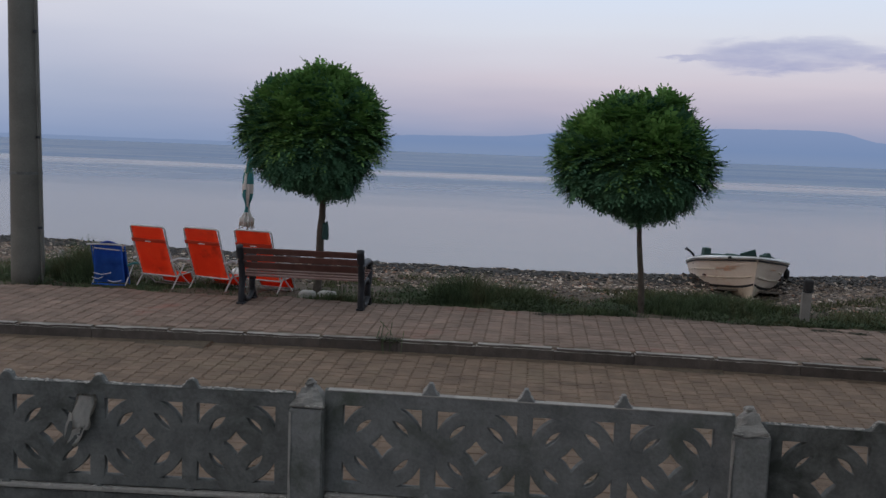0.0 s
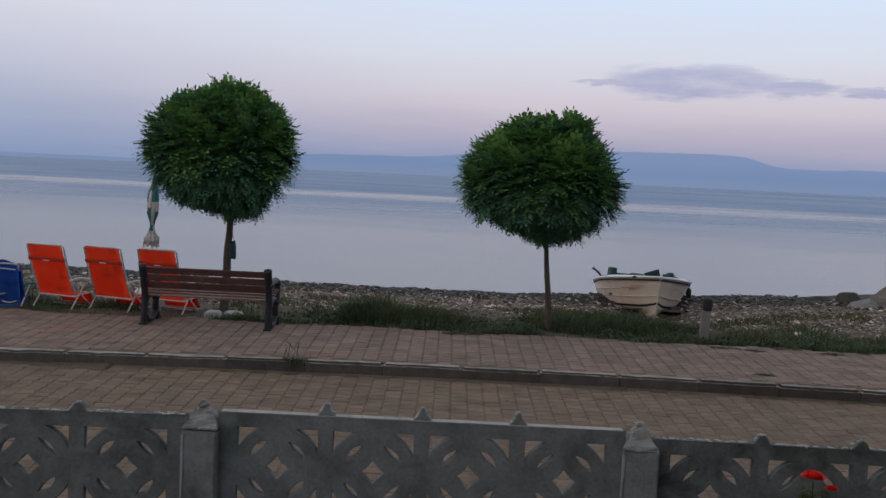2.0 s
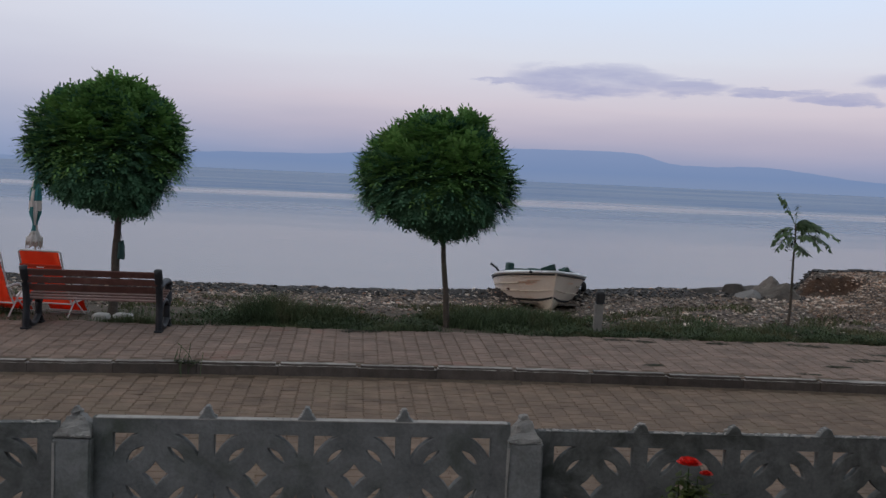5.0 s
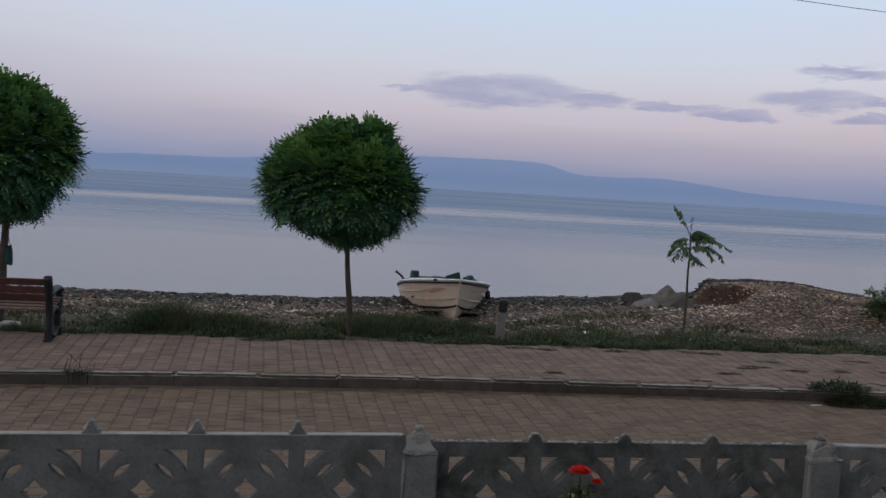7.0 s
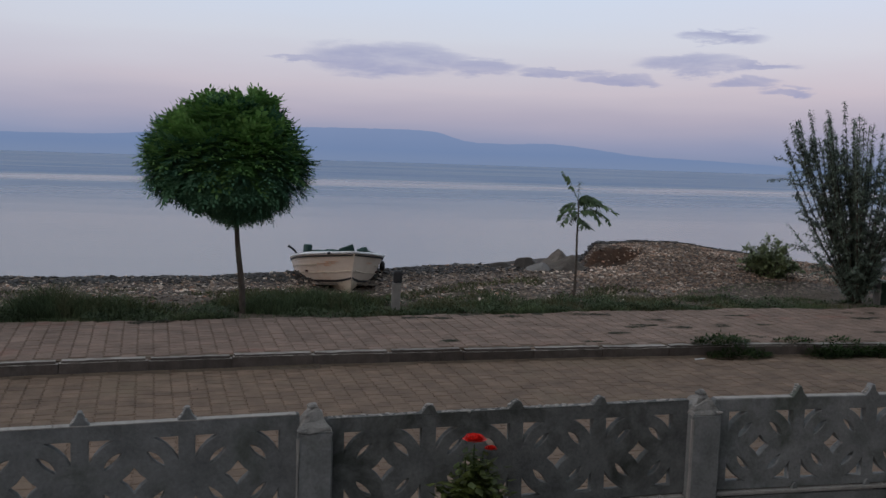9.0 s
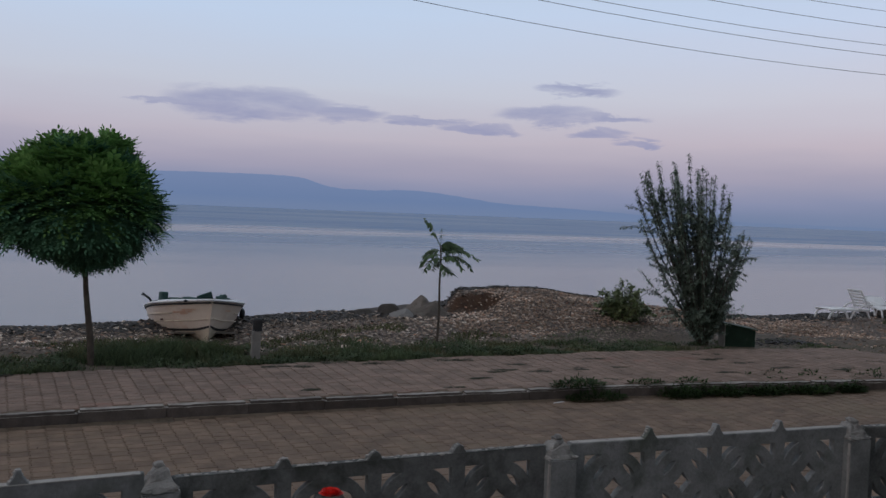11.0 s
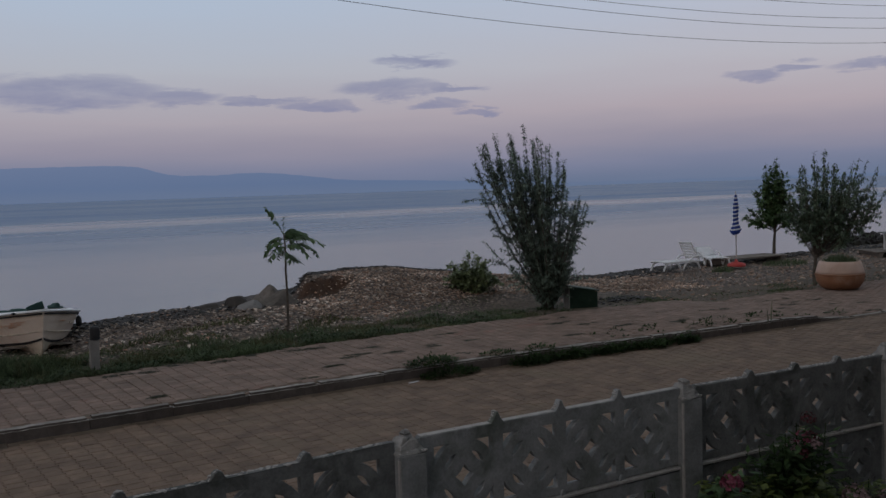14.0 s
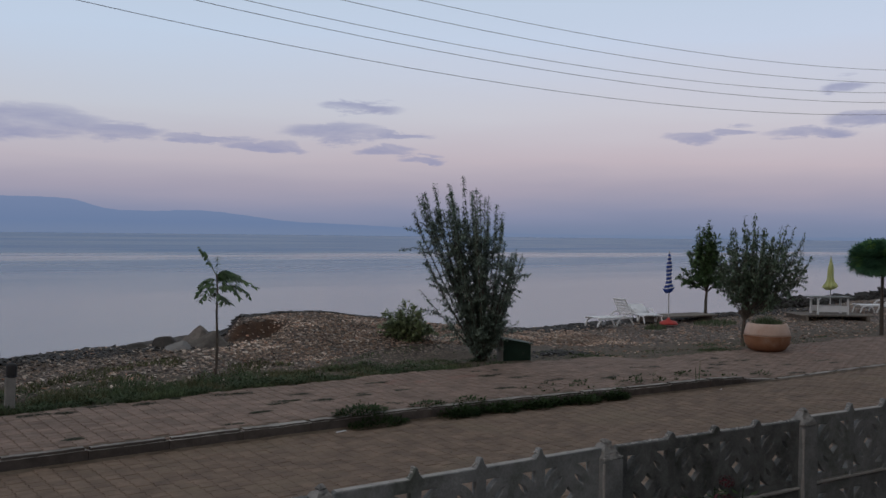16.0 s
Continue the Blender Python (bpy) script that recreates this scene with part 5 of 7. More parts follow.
def grass_place(rnd):
    x = rnd.uniform(-14, 22)
    e = edge_y(x)
    wide = 1.35 + 1.3 * noise.noise(Vector((x * 0.55, 1.0, 0))) if x > -2.6 else 0.9
    wide += 1.1 * math.exp(-((x - 10.6) / 1.6) ** 2)
    y = e - 0.06 + (wide + 0.1) * rnd.random() ** 1.3
    thick = 0.42 + 1.7 * noise.noise(Vector((x * 0.9, y * 1.4, 9.0)))
    if x > 11:
        thick -= 0.7
    if -7.8 < x < -3.4:
        thick -= 0.35
    if rnd.random() > max(0.05, thick):
        return None
    s = 0.55 + 1.6 * max(0, noise.noise(Vector((x * 0.9, y * 1.2, 4.0))) + 0.1)
    if -3 < x < 8:
        s *= 1.25
    if x > 9:
        s *= 0.55
    return (x, y, shore(x, max(y, e + 0.01)) if y > e else 0.13, s)


grass_sheet("shore_grass", m_grass, 52000, grass_place, lambda r: 0.02 + 0.08 * r.random() ** 1.6, 51, "unkempt green and dry grass along the walk")


def beach_weed_place(rnd):
    x = rnd.uniform(-14, 8)
    y = edge_y(x) + 0.8 + 2.4 * rnd.random()
    if noise.noise(Vector((x * 0.8, y * 1.5, 21.0))) + 0.35 * noise.noise(Vector((x * 3.0, y * 4.0, 2.0))) < 0.12:
        return None
    return (x, y, shore(x, y), 0.7 + 0.6 * rnd.random())


grass_sheet("beach_weeds", m_dry, 16000, beach_weed_place, lambda r: 0.02 + 0.07 * r.random() ** 1.5, 52, "sparse yellow-green weeds among the beach stones")


def tuft_place(cx, cy, rx, ry, z, s):
    def place(rnd):
        a, r = rnd.uniform(0, math.tau), math.sqrt(rnd.random())
        return (cx + rx * r * math.cos(a), cy + ry * r * math.sin(a), z, s * (1.15 - 0.6 * r))
    return place


for cx, cy, rx, ry, s, cnt, dry in [q + (False,) for q in ((-8.35, 13.4, 0.60, 0.45, 4.6, 3200), (-9.6, 13.7, 0.6, 0.4, 2.0, 700), (-2.1, 13.6, 0.60, 0.40, 3.5, 3000), (-1.35, 13.7, 0.5, 0.35, 2.6, 1800),
                               (0.9, 13.9, 0.55, 0.3, 2.2, 1400), (1.7, 14.2, 0.7, 0.4, 2.4, 1900), (1.3, 14.9, 0.8, 0.4, 1.8, 1300), (2.1, 14.7, 0.6, 0.35, 1.6, 1000), (3.6, 14.0, 0.5, 0.3, 1.5, 800), (4.6, 14.1, 0.5, 0.3, 1.6, 800), (5.6, 14.2, 0.5, 0.3, 1.5, 700),
                               (22.3, 17.2, 0.8, 0.5, 1.3, 500), (19.6, 17.1, 0.35, 0.25, 1.4, 300))] + [(0.7, 14.3, 0.5, 0.3, 2.2, 700, True), (2.2, 14.35, 0.6, 0.3, 2.0, 900, True), (1.5, 14.7, 0.6, 0.3, 2.2, 900, True), (-1.1, 13.9, 0.5, 0.3, 2.0, 500, True)]:
    ob = grass_sheet("grass_tuft", m_dry if dry else m_grass, cnt, tuft_place(cx, cy, rx, ry, 0.10, s), lambda r: 0.05 + 0.11 * r.random(), 60 + cnt, "tall tuft of half-dry grass near the boat" if dry else "thick tuft of dark green grass")


def weed_patch(spots, seed, name, label, material=m_weed, rise=0.9):
    rnd = random.Random(seed)
    v, f = [], []
    for cx, cy, z, rx, ry, h, n in spots:
        for _ in range(n):
            a, r = rnd.uniform(0, math.tau), math.sqrt(rnd.random())
            t = rnd.random()
            p = Vector((cx + rx * r * math.cos(a), cy + ry * r * math.sin(a), z + h * t * (1.1 - r * 0.8)))
            d = Vector((math.cos(a) * 0.8 + rnd.gauss(0, 0.5), math.sin(a) * 0.8 + rnd.gauss(0, 0.5), rnd.uniform(-0.1, rise)))
            blade_leaf(v, f, p, d, Vector((0, 0, 1)), rnd.uniform(0.03, 0.075), rnd.uniform(0.015, 0.035))
    return tagged(mesh_ob(name, v, f, material), label, "weeds", kind="stuff")


kerb_spots = []
rnd = random.Random(71)
for i in range(44):
    x = 8.0 + 3.3 * rnd.random()
    kerb_spots.append((x, kerb_y(x) - rnd.uniform(-0.03, 0.2), 0.0, rnd.uniform(0.15, 0.34), rnd.uniform(0.08, 0.17), rnd.uniform(0.10, 0.22), 170))
for x, dy, rx, h, n in ((6.75, 0.08, 0.42, 0.15, 800), (6.95, -0.10, 0.46, 0.16, 900), (7.9, 0.18, 0.3, 0.06, 200), (8.6, 0.12, 0.25, 0.10, 160), (12.0, 0.3, 0.12, 0.16, 60), (15.3, 0.4, 0.2, 0.12, 80)):
    kerb_spots.append((x, kerb_y(x) + dy, 0.15 - walk_drop(x) if dy > 0 else 0.0, rx, 0.16, h, n))
for i in range(44):
    x = rnd.uniform(10.0, 14.4)
    kerb_spots.append((x, kerb_y(x) + rnd.uniform(0.2, 0.9), 0.14 - walk_drop(x), rnd.uniform(0.03, 0.09), 0.03, rnd.uniform(0.01, 0.06), 16))
strip_spots = []
for i in range(330):
    x = rnd.uniform(-10, 11.5) if i < 230 else rnd.uniform(-3.2, 8.0)
    y = edge_y(x) + 0.02 + 1.3 * rnd.random() ** 1.6
    if -7.9 < x < -3.5 or noise.noise(Vector((x * 0.8, y, 2.0))) < -0.15:
        continue
    strip_spots.append((x, y, shore(x, y) - 0.01, rnd.uniform(0.12, 0.34), rnd.uniform(0.08, 0.2), rnd.uniform(0.07, 0.24) * (1.0 if x < 8 else 0.55), 130))
for x, y, h in ((-8.3, 13.55, 0.75), (-8.75, 13.8, 0.75), (-8.0, 13.9, 0.5), (-9.5, 13.9, 0.45), (-1.9, 13.75, 0.28), (0.9, 14.1, 0.3), (1.8, 14.5, 0.3)):
    strip_spots.append((x, y, 0.10, 0.42, 0.3, h, 700))
weed_patch(strip_spots, 74, "strip_weeds", "leafy dull green weeds in the grass strip", m_strip)
weed_patch(kerb_spots, 72, "kerb_weeds", "dark green weeds growing along the kerb")
joint_spots = []
for i in range(46):
    x = rnd.uniform(-6, 19)
    if x < 1.0 or (x < 3 and rnd.random() < 0.6):
        continue
    y = kerb_y(x) + rnd.uniform(0.3, 2.6)
    for k2 in range(rnd.randint(2, 5)):
        joint_spots.append((x + rnd.gauss(0, 0.11), y + rnd.gauss(0, 0.03), 0.15 - walk_drop(x), rnd.uniform(0.03, 0.12), rnd.uniform(0.012, 0.04), rnd.uniform(0.006, 0.022), 50))
for x, dy in ((-2.5, 0.05), (3.9, 2.45), (4.6, 2.3), (6.0, 2.4), (-0.8, 2.3), (-0.6, 2.35), (2.9, 2.3), (3.3, 2.2)):
    for k2 in range(3):
        joint_spots.append((x + rnd.gauss(0, 0.09), kerb_y(x) + dy + rnd.gauss(0, 0.03), 0.145, 0.09, 0.04, rnd.uniform(0.02, 0.06), 60))
weed_patch(joint_spots, 73, "joint_weeds", "flat dark weeds in the joints of the walk", m_moss, 0.02)
stalks = bmesh.new()
for i in range(9):
    x, y = -2.55 + rnd.gauss(0, 0.09), kerb_y(-2.5) - 0.04 + rnd.gauss(0, 0.03)
    h = rnd.uniform(0.15, 0.42)
    add_tube(stalks, curve_pts([(x, y, -0.02), (x + rnd.gauss(0, 0.02), y, h * 0.5), (x + rnd.gauss(0, 0.06), y, h)], 3), 0.004, 4)
for i in range(4):
    x, y = 13.15 + rnd.gauss(0, 0.04), kerb_y(13.15) + 0.02
    h = rnd.uniform(0.2, 0.55)
    add_tube(stalks, curve_pts([(x, y, 0.0), (x + rnd.gauss(0, 0.01), y, h * 0.5), (x + rnd.gauss(0, 0.03), y, h)], 3), 0.005, 4)
ob = part("dry_stalks", stalks, m_grass)
tagged(ob, "thin dry weed stalks at the kerb", "weeds", kind="stuff")

# ---------------------------------------------------------------- bench


def park_bench(m):
    t = thing("park_bench", m, "wooden slat bench with dark cast-iron ends, facing the sea", "bench")
    for z, y, h in ((0.565, -0.062, 0.088), (0.668, -0.096, 0.088), (0.772, -0.130, 0.088)):
        part("back_slat", box((0, 0, 0), (1.80, 0.030, h)), m_wood, t, bevel=0.006).matrix_basis = pose(0, y, z, 17, 0, 0)
    for i in range(5):
        part("seat_slat", box((0, 0, 0), (1.80, 0.050, 0.022)), m_seat, t, bevel=0.005).matrix_basis = pose(0, 0.030 + i * 0.098, 0.405 + 0.024 * i, 13, 0, 0)
    for x in (-0.865, 0.865):
        bm = tube(curve_pts([(0, -0.055, 0.02), (0, -0.05, 0.16), (0, -0.03, 0.36), (0, -0.075, 0.58), (0, -0.165, 0.845)], 6), 0.048, 8, flat=1.15)
        e = part("end_frame", bm, m_iron, t, "dark cast-iron end", smooth_shade=True)
        e.location = (x, 0, 0)
        part("seat_bearer", tube(curve_pts([(0, -0.02, 0.375), (0, 0.2, 0.42), (0, 0.46, 0.48)], 4), 0.024, 8), m_iron, e, smooth_shade=True)
        part("front_leg", tube(curve_pts([(0, 0.475, 0.02), (0, 0.43, 0.12), (0, 0.415, 0.26), (0, 0.455, 0.38), (0, 0.505, 0.50), (0, 0.485, 0.60), (0, 0.40, 0.640), (0, 0.2, 0.642), (0, 0.02, 0.63), (0, -0.075, 0.60)], 5),
                               0.048, 8, flat=1.2), m_iron, e, smooth_shade=True)
        part("leg_ring", tube([(0, 0.20 + 0.24 * math.cos(a), 0.215 + 0.185 * math.sin(a)) for a in np.arange(0, math.tau, 0.26)], 0.040, 8, closed=True, flat=1.1), m_iron, e, smooth_shade=True)
        for y in (-0.055, 0.475):
            part("foot", box((0, y, 0.012), (0.10, 0.14, 0.03)), m_iron, e, bevel=0.006)
    return t


park_bench(pose(-4.22, 12.10, 0.151, 0, 0, 4.4))

# ---------------------------------------------------------------- beach chairs


def sheet(rows, thick):
    """A cloth panel from rows of points, with thickness."""
    bm = bmesh.new()
    g = [[bm.verts.new(p) for p in r] for r in rows]
    for a, b in zip(g, g[1:]):
        for j in range(len(a) - 1):
            bm.faces.new((a[j], a[j + 1], b[j + 1], b[j]))
    bmesh.ops.solidify(bm, geom=bm.faces[:], thickness=thick)
    return bm


def beach_chair(m, label, seed):
    rnd = random.Random(seed)
    t = thing("folding_beach_chair", m, label, "beach chair", "orange folding chairs")
    w = 0.325

    def side(x):
        return [(x, 0.09, 0.25), (x, 0.01, 0.40), (x, -0.12, 0.72), (x, -0.22, 1.03)]

    back = curve_pts(side(-w), 5) + [Vector((-w * 0.85, -0.23, 1.055)), Vector((w * 0.85, -0.23, 1.055))] + curve_pts(side(w), 5)[::-1]
    part("back_tube", tube(back, 0.0125, 8), m_white_tube, t, "white enamelled tube", smooth_shade=True)
    rows = []
    for i in range(9):
        u = i / 8
        y, z = 0.06 - 0.28 * u, 0.28 + 0.75 * u
        rows.append([(x, y - 0.035 * math.sin(math.pi * u) * (1 - (x / w) ** 2) - 0.012, z) for x in np.linspace(-w * 0.93, w * 0.93, 7)])
    rows.append([(x, -0.228, 1.065) for x in np.linspace(-w * 0.9, w * 0.9, 7)])
    fab = part("back_cloth", sheet(rows, 0.008), m_orange, t, "bright orange canvas back", smooth_shade=True)
    part("headrest_band", box((0, -0.186, 0.83), (0.64, 0.022, 0.050), Euler((radians(20), 0, 0)).to_matrix()), m_orange_dark, fab)
    part("back_tag", box((0, -0.199, 0.815), (0.11, 0.005, 0.012), Euler((radians(20), 0, 0)).to_matrix()), m_sailwhite, fab)
    for x in (-1, 1):
        # lacing between cloth and tube
        for i in range(9):
            u = 0.08 + 0.1 * i
            part("lace", tube([(x * w * 0.93, 0.045 - 0.28 * u, 0.28 + 0.75 * u), (x * w * 1.02, 0.05 - 0.28 * u, 0.30 + 0.75 * u)], 0.006, 5), m_iron, fab)
    seat = []
    for i in range(8):
        u = i / 7
        seat.append([(x, 0.08 + 0.36 * u, 0.26 + 0.03 * u - 0.05 * math.sin(math.pi * u) * (1 - (x / w) ** 2)) for x in np.linspace(-w * 0.93, w * 0.93, 5)])
    part("seat_cloth", sheet(seat, 0.008), m_orange, t, smooth_shade=True)
    rest = []
    for i in range(8):
        u = i / 7
        rest.append([(x, 0.45 + 0.10 * u, 0.285 - 0.255 * u) for x in np.linspace(-w * 0.93, w * 0.93, 5)])
    part("leg_rest_cloth", sheet(rest, 0.008), m_orange, t, smooth_shade=True)
    loop = [(-w, 0.08, 0.27), (-w, 0.44, 0.30), (-w, 0.56, 0.02), (w, 0.56, 0.02), (w, 0.44, 0.30), (w, 0.08, 0.27)]
    part("seat_tube", tube(loop, 0.012, 8), m_white_tube, t)
    for x in (-1, 1):
        part("rear_leg", tube([(x * w * 1.05, 0.24, 0.44), (x * w * 1.05, 0.06, 0.22), (x * w * 1.05, -0.05, 0.012)], 0.0115, 8), m_white_tube, t)
        part("front_leg", tube([(x * w * 1.08, -0.02, 0.48), (x * w * 1.08, 0.20, 0.25), (x * w * 1.08, 0.40, 0.012)], 0.0115, 8), m_white_tube, t)
        part("armrest", tube(curve_pts([(x * w * 1.1, -0.10, 0.53), (x * w * 1.12, 0.12, 0.545), (x * w * 1.1, 0.36, 0.50)], 4), 0.016, 8), m_sailwhite, t)
        part("front_bar", tube([(-w * 1.08, 0.40, 0.014), (w * 1.08, 0.40, 0.014)], 0.0115, 8), m_white_tube, t)
    part("lower_bar", tube([(-w * 1.05, 0.05, 0.265), (w * 1.05, 0.05, 0.265)], 0.0115, 8), m_white_tube, t)
    # low model: the tubes sit seven centimetres closer to the ground
    for ob in t.children_recursive:
        for q in ob.data.vertices:
            q.co.z -= 0.07 * smooth(0.05, 0.2, q.co.z)
    return t


beach_chair(pose(-6.93, 12.98, 0.12, 0, 0, -11), "orange canvas folding beach chair with white tubes on the grass", 81)
beach_chair(pose(-6.08, 13.06, 0.12, 0, 0, -12), "orange canvas folding beach chair with white tubes on the grass", 82)
beach_chair(pose(-5.28, 13.14, 0.12, 0, 0, -9), "orange canvas folding beach chair behind the bench", 83)

blue = thing("folded_beach_chair", pose(-7.72, 13.0, 0.11, 0, 0, 4), "blue canvas beach chair folded up, leaning upright", "beach chair")
rows = [[(x + 0.02 * u, -0.05 - 0.10 * u + 0.02 * math.sin(5 * x + 3 * u) + 0.022 * noise.noise(Vector((x * 9, u * 6, 3))), 0.05 + 0.60 * u) for x in np.linspace(-0.25, 0.24, 13)] for u in np.linspace(0, 1, 15)]
fab = part("cloth", sheet(rows, 0.02), m_blue, blue, "crumpled dark blue canvas", smooth_shade=True)
rows = [[(x, 0.05 - 0.04 * u, 0.04 + 0.50 * u) for x in np.linspace(-0.23, 0.25, 5)] for u in np.linspace(0, 1, 6)]
part("seat_cloth", sheet(rows, 0.02), m_blue, blue, smooth_shade=True)
part("top_tube", tube(curve_pts([(-0.32, -0.16, 0.655), (-0.1, -0.17, 0.665), (0.22, -0.16, 0.66), (0.26, -0.14, 0.6)], 4), 0.013, 8), m_white_tube, blue)
part("cross_tube", tube([(-0.2, -0.155, 0.60), (0.22, -0.15, 0.575)], 0.010, 8), m_white_tube, blue)
for x in (-0.27, 0.28):
    part("side_tube", tube([(x, 0.06, 0.0), (x, -0.12, 0.64)], 0.012, 8), m_blue, blue)
    part("leg", tube([(x, -0.1, 0.012), (x, 0.22, 0.36)], 0.012, 8), m_white_tube, blue)
part("arm", tube(curve_pts([(0.28, -0.04, 0.33), (0.36, 0.05, 0.36), (0.42, 0.2, 0.34)], 4), 0.018, 8), m_teal, blue)
part("foot_bar", tube([(-0.27, -0.1, 0.02), (0.28, -0.1, 0.02)], 0.016, 8), m_blue, blue)
part("cloth_fold", tube(curve_pts([(-0.12, -0.15, 0.66), (0.0, -0.15, 0.70), (0.08, -0.14, 0.69), (0.16, -0.14, 0.66)], 4), 0.022, 8), m_navy, fab, "dark rolled edge of the cloth", smooth_shade=True)
for z, x0, x1 in ((0.20, -0.24, 0.05), (0.13, -0.26, -0.08), (0.09, 0.0, 0.22)):
    part("strap", tube(curve_pts([(x0, -0.115, z), ((x0 + x1) / 2, -0.125, z - 0.02), (x1, -0.115, z + 0.01)], 4), 0.007, 6), m_sailwhite, fab, "pale loose strap")

# ---------------------------------------------------------------- closed beach umbrellas


def closed_umbrella(m, base_z, top_z, radius, bands, mats, label, base_mat, seed, bow=0.0, taper=0.75, pinch=0.0, gores=False):
    """A furled canopy with folds round a pole in a foot."""
    t = thing("beach_umbrella", m, label, "umbrella", "closed beach umbrellas")
    part("pole", tube([(0, 0, 0.0), (bow * 0.4, 0, base_z), (bow, 0, top_z + 0.02)], 0.017, 8), m_white_tube, t)
    bm = bmesh.new()
    rings, n = [], 32
    steps = bands * 3
    for i in range(steps + 1):
        u = i / steps
        z = base_z + (top_z - base_z) * u
        r = radius * ((1 - u) ** taper * (0.82 + 0.18 * math.cos(u * 9)) * (1 - pinch * math.exp(-((u - 0.45) / 0.13) ** 2)) + 0.012 / radius)
        if gores:
            r = radius * (1.15 - 0.78 * smooth(0.0, 0.20, u) + 0.50 * smooth(0.22, 0.38, u) - 0.75 * smooth(0.5, 1.0, u))
        elif u < 0.12:
            r *= 1.12
        ring = []
        for j in range(n):
            a = math.tau * j / n
            fold = 1 + 0.30 * math.cos(8 * a + 3 * u) * (1 - u * 0.6) + 0.1 * math.sin(3 * a + 5 * u)
            ring.append(bm.verts.new((r * fold * math.cos(a) + bow * u, r * fold * math.sin(a), z + (0.05 * math.cos(8 * a) * (1 - u) if u < 0.05 else 0) + (0 if gores else 0.028 * math.cos(a + 0.4) * (1 - u)))))
        rings.append(ring)
    for i, (a, b) in enumerate(zip(rings, rings[1:])):
        for j in range(n):
            fc = bm.faces.new((a[j], a[(j + 1) % n], b[(j + 1) % n], b[j]))
            fc.material_index = (0 if i < 6 or (15 < i < 21 and (j * 8 // n) % 5) or (j * 8 // n + i // 9) % 7 == 0 else 1) if gores else (i // 3) % len(mats)
    bm.faces.new(rings[-1])
    bm.faces.new(list(reversed(rings[0])))
    can = part("canopy", bm, mats[0], t, smooth_shade=True)
    for q in mats[1:]:
        can.data.materials.append(q)
    if gores:
        rf = random.Random(seed)
        for j in range(16):
            a = math.tau * j / 16
            x0, y0 = radius * 1.25 * math.cos(a), radius * 1.25 * math.sin(a)
            part("fringe", tube([(x0, y0, base_z + 0.03), (x0 + rf.gauss(0, 0.02), y0 + rf.gauss(0, 0.02), base_z - 0.03), (x0 * 0.9 + rf.gauss(0, 0.03), y0 * 0.9, base_z - rf.uniform(0.05, 0.11))], [0.014, 0.010, 0.005], 5), m_fray, can)
    part("tie", tube([(radius * 0.62 * math.cos(a) + bow * 0.4, radius * 0.62 * math.sin(a), base_z + (top_z - base_z) * 0.42) for a in np.arange(0, math.tau, 0.5)], 0.008, 6, closed=True), mats[0], t)
    part("finial", lathe([(0.012, top_z + 0.01), (0.018, top_z + 0.03), (0.004, top_z + 0.07)], 8), m_white_tube, t).location = (bow, 0, 0)
    part("foot", lathe([(0.26, 0.0), (0.27, 0.03), (0.22, 0.09), (0.06, 0.13), (0.03, 0.2)], 20), base_mat, t, smooth_shade=True)
    return t


closed_umbrella(pose(21.1, 17.95, 0.08), 0.98, 2.09, 0.098, 30, (m_navy, m_navy, m_sailwhite), "closed blue and white striped beach umbrella in a red foot", m_red, 91, taper=0.5)
closed_umbrella(pose(-6.30, 15.0, 0.12), 0.90, 2.30, 0.095, 14, (m_cloth, m_teal), "closed teal and cream beach umbrella, frayed", m_plastic, 92, bow=0.05, taper=0.35, pinch=0.5, gores=True)
closed_umbrella(pose(28.38, 17.4, 0.05), 0.95, 1.98, 0.17, 6, (m_lime,), "closed lime green beach umbrella", m_plastic, 93, taper=0.95)

# ---------------------------------------------------------------- boat


LENGTH = 4.33


def half_beam(s):
    b = 0.868 * (1 - (1 - min(s / 0.516, 1.0)) ** 2.19)
    return b * (1 - 0.10 * max(0, (s - 0.516) / 0.484) ** 2)


def rail_z(s):
    return 0.782 - 0.05 * s


def keel_z(s):
    return -0.045 + 0.10 * max(0, 1 - s / 0.16) ** 2


def hull_point(s, v, out=0.0):
    """A point of the hull: s from bow to stern, v from keel to rail."""
    length = LENGTH
    rake = 0.41 * (1 - v) * max(0, 1 - s / 0.5)
    b = half_beam(s)
    shape = 0.78 * (v / 0.42) ** 0.8 if v < 0.42 else 0.78 + 0.22 * ((v - 0.42) / 0.58) ** 0.8
    narrow = (v ** 0.55) ** max(0.0, 1 - s / 0.5)
    kz = keel_z(s)
    return Vector(((b * shape * narrow + out) if s > 0 else out, s * length + rake, kz + (rail_z(s) - kz) * v))


boat = thing("fishing_boat", pose(2.50, 15.96, 0.012, -7.1, 1.1, 0.7), "small cream fibreglass fishing boat drawn up on the grass", "boat")
ss = [0, 0.02, 0.05, 0.09, 0.14, 0.2, 0.28, 0.37, 0.47, 0.58, 0.7, 0.85, 1.0]
vv = [0, 0.06, 0.13, 0.2, 0.28, 0.35, 0.42, 0.47, 0.55, 0.65, 0.75, 0.85, 0.93, 1.0]


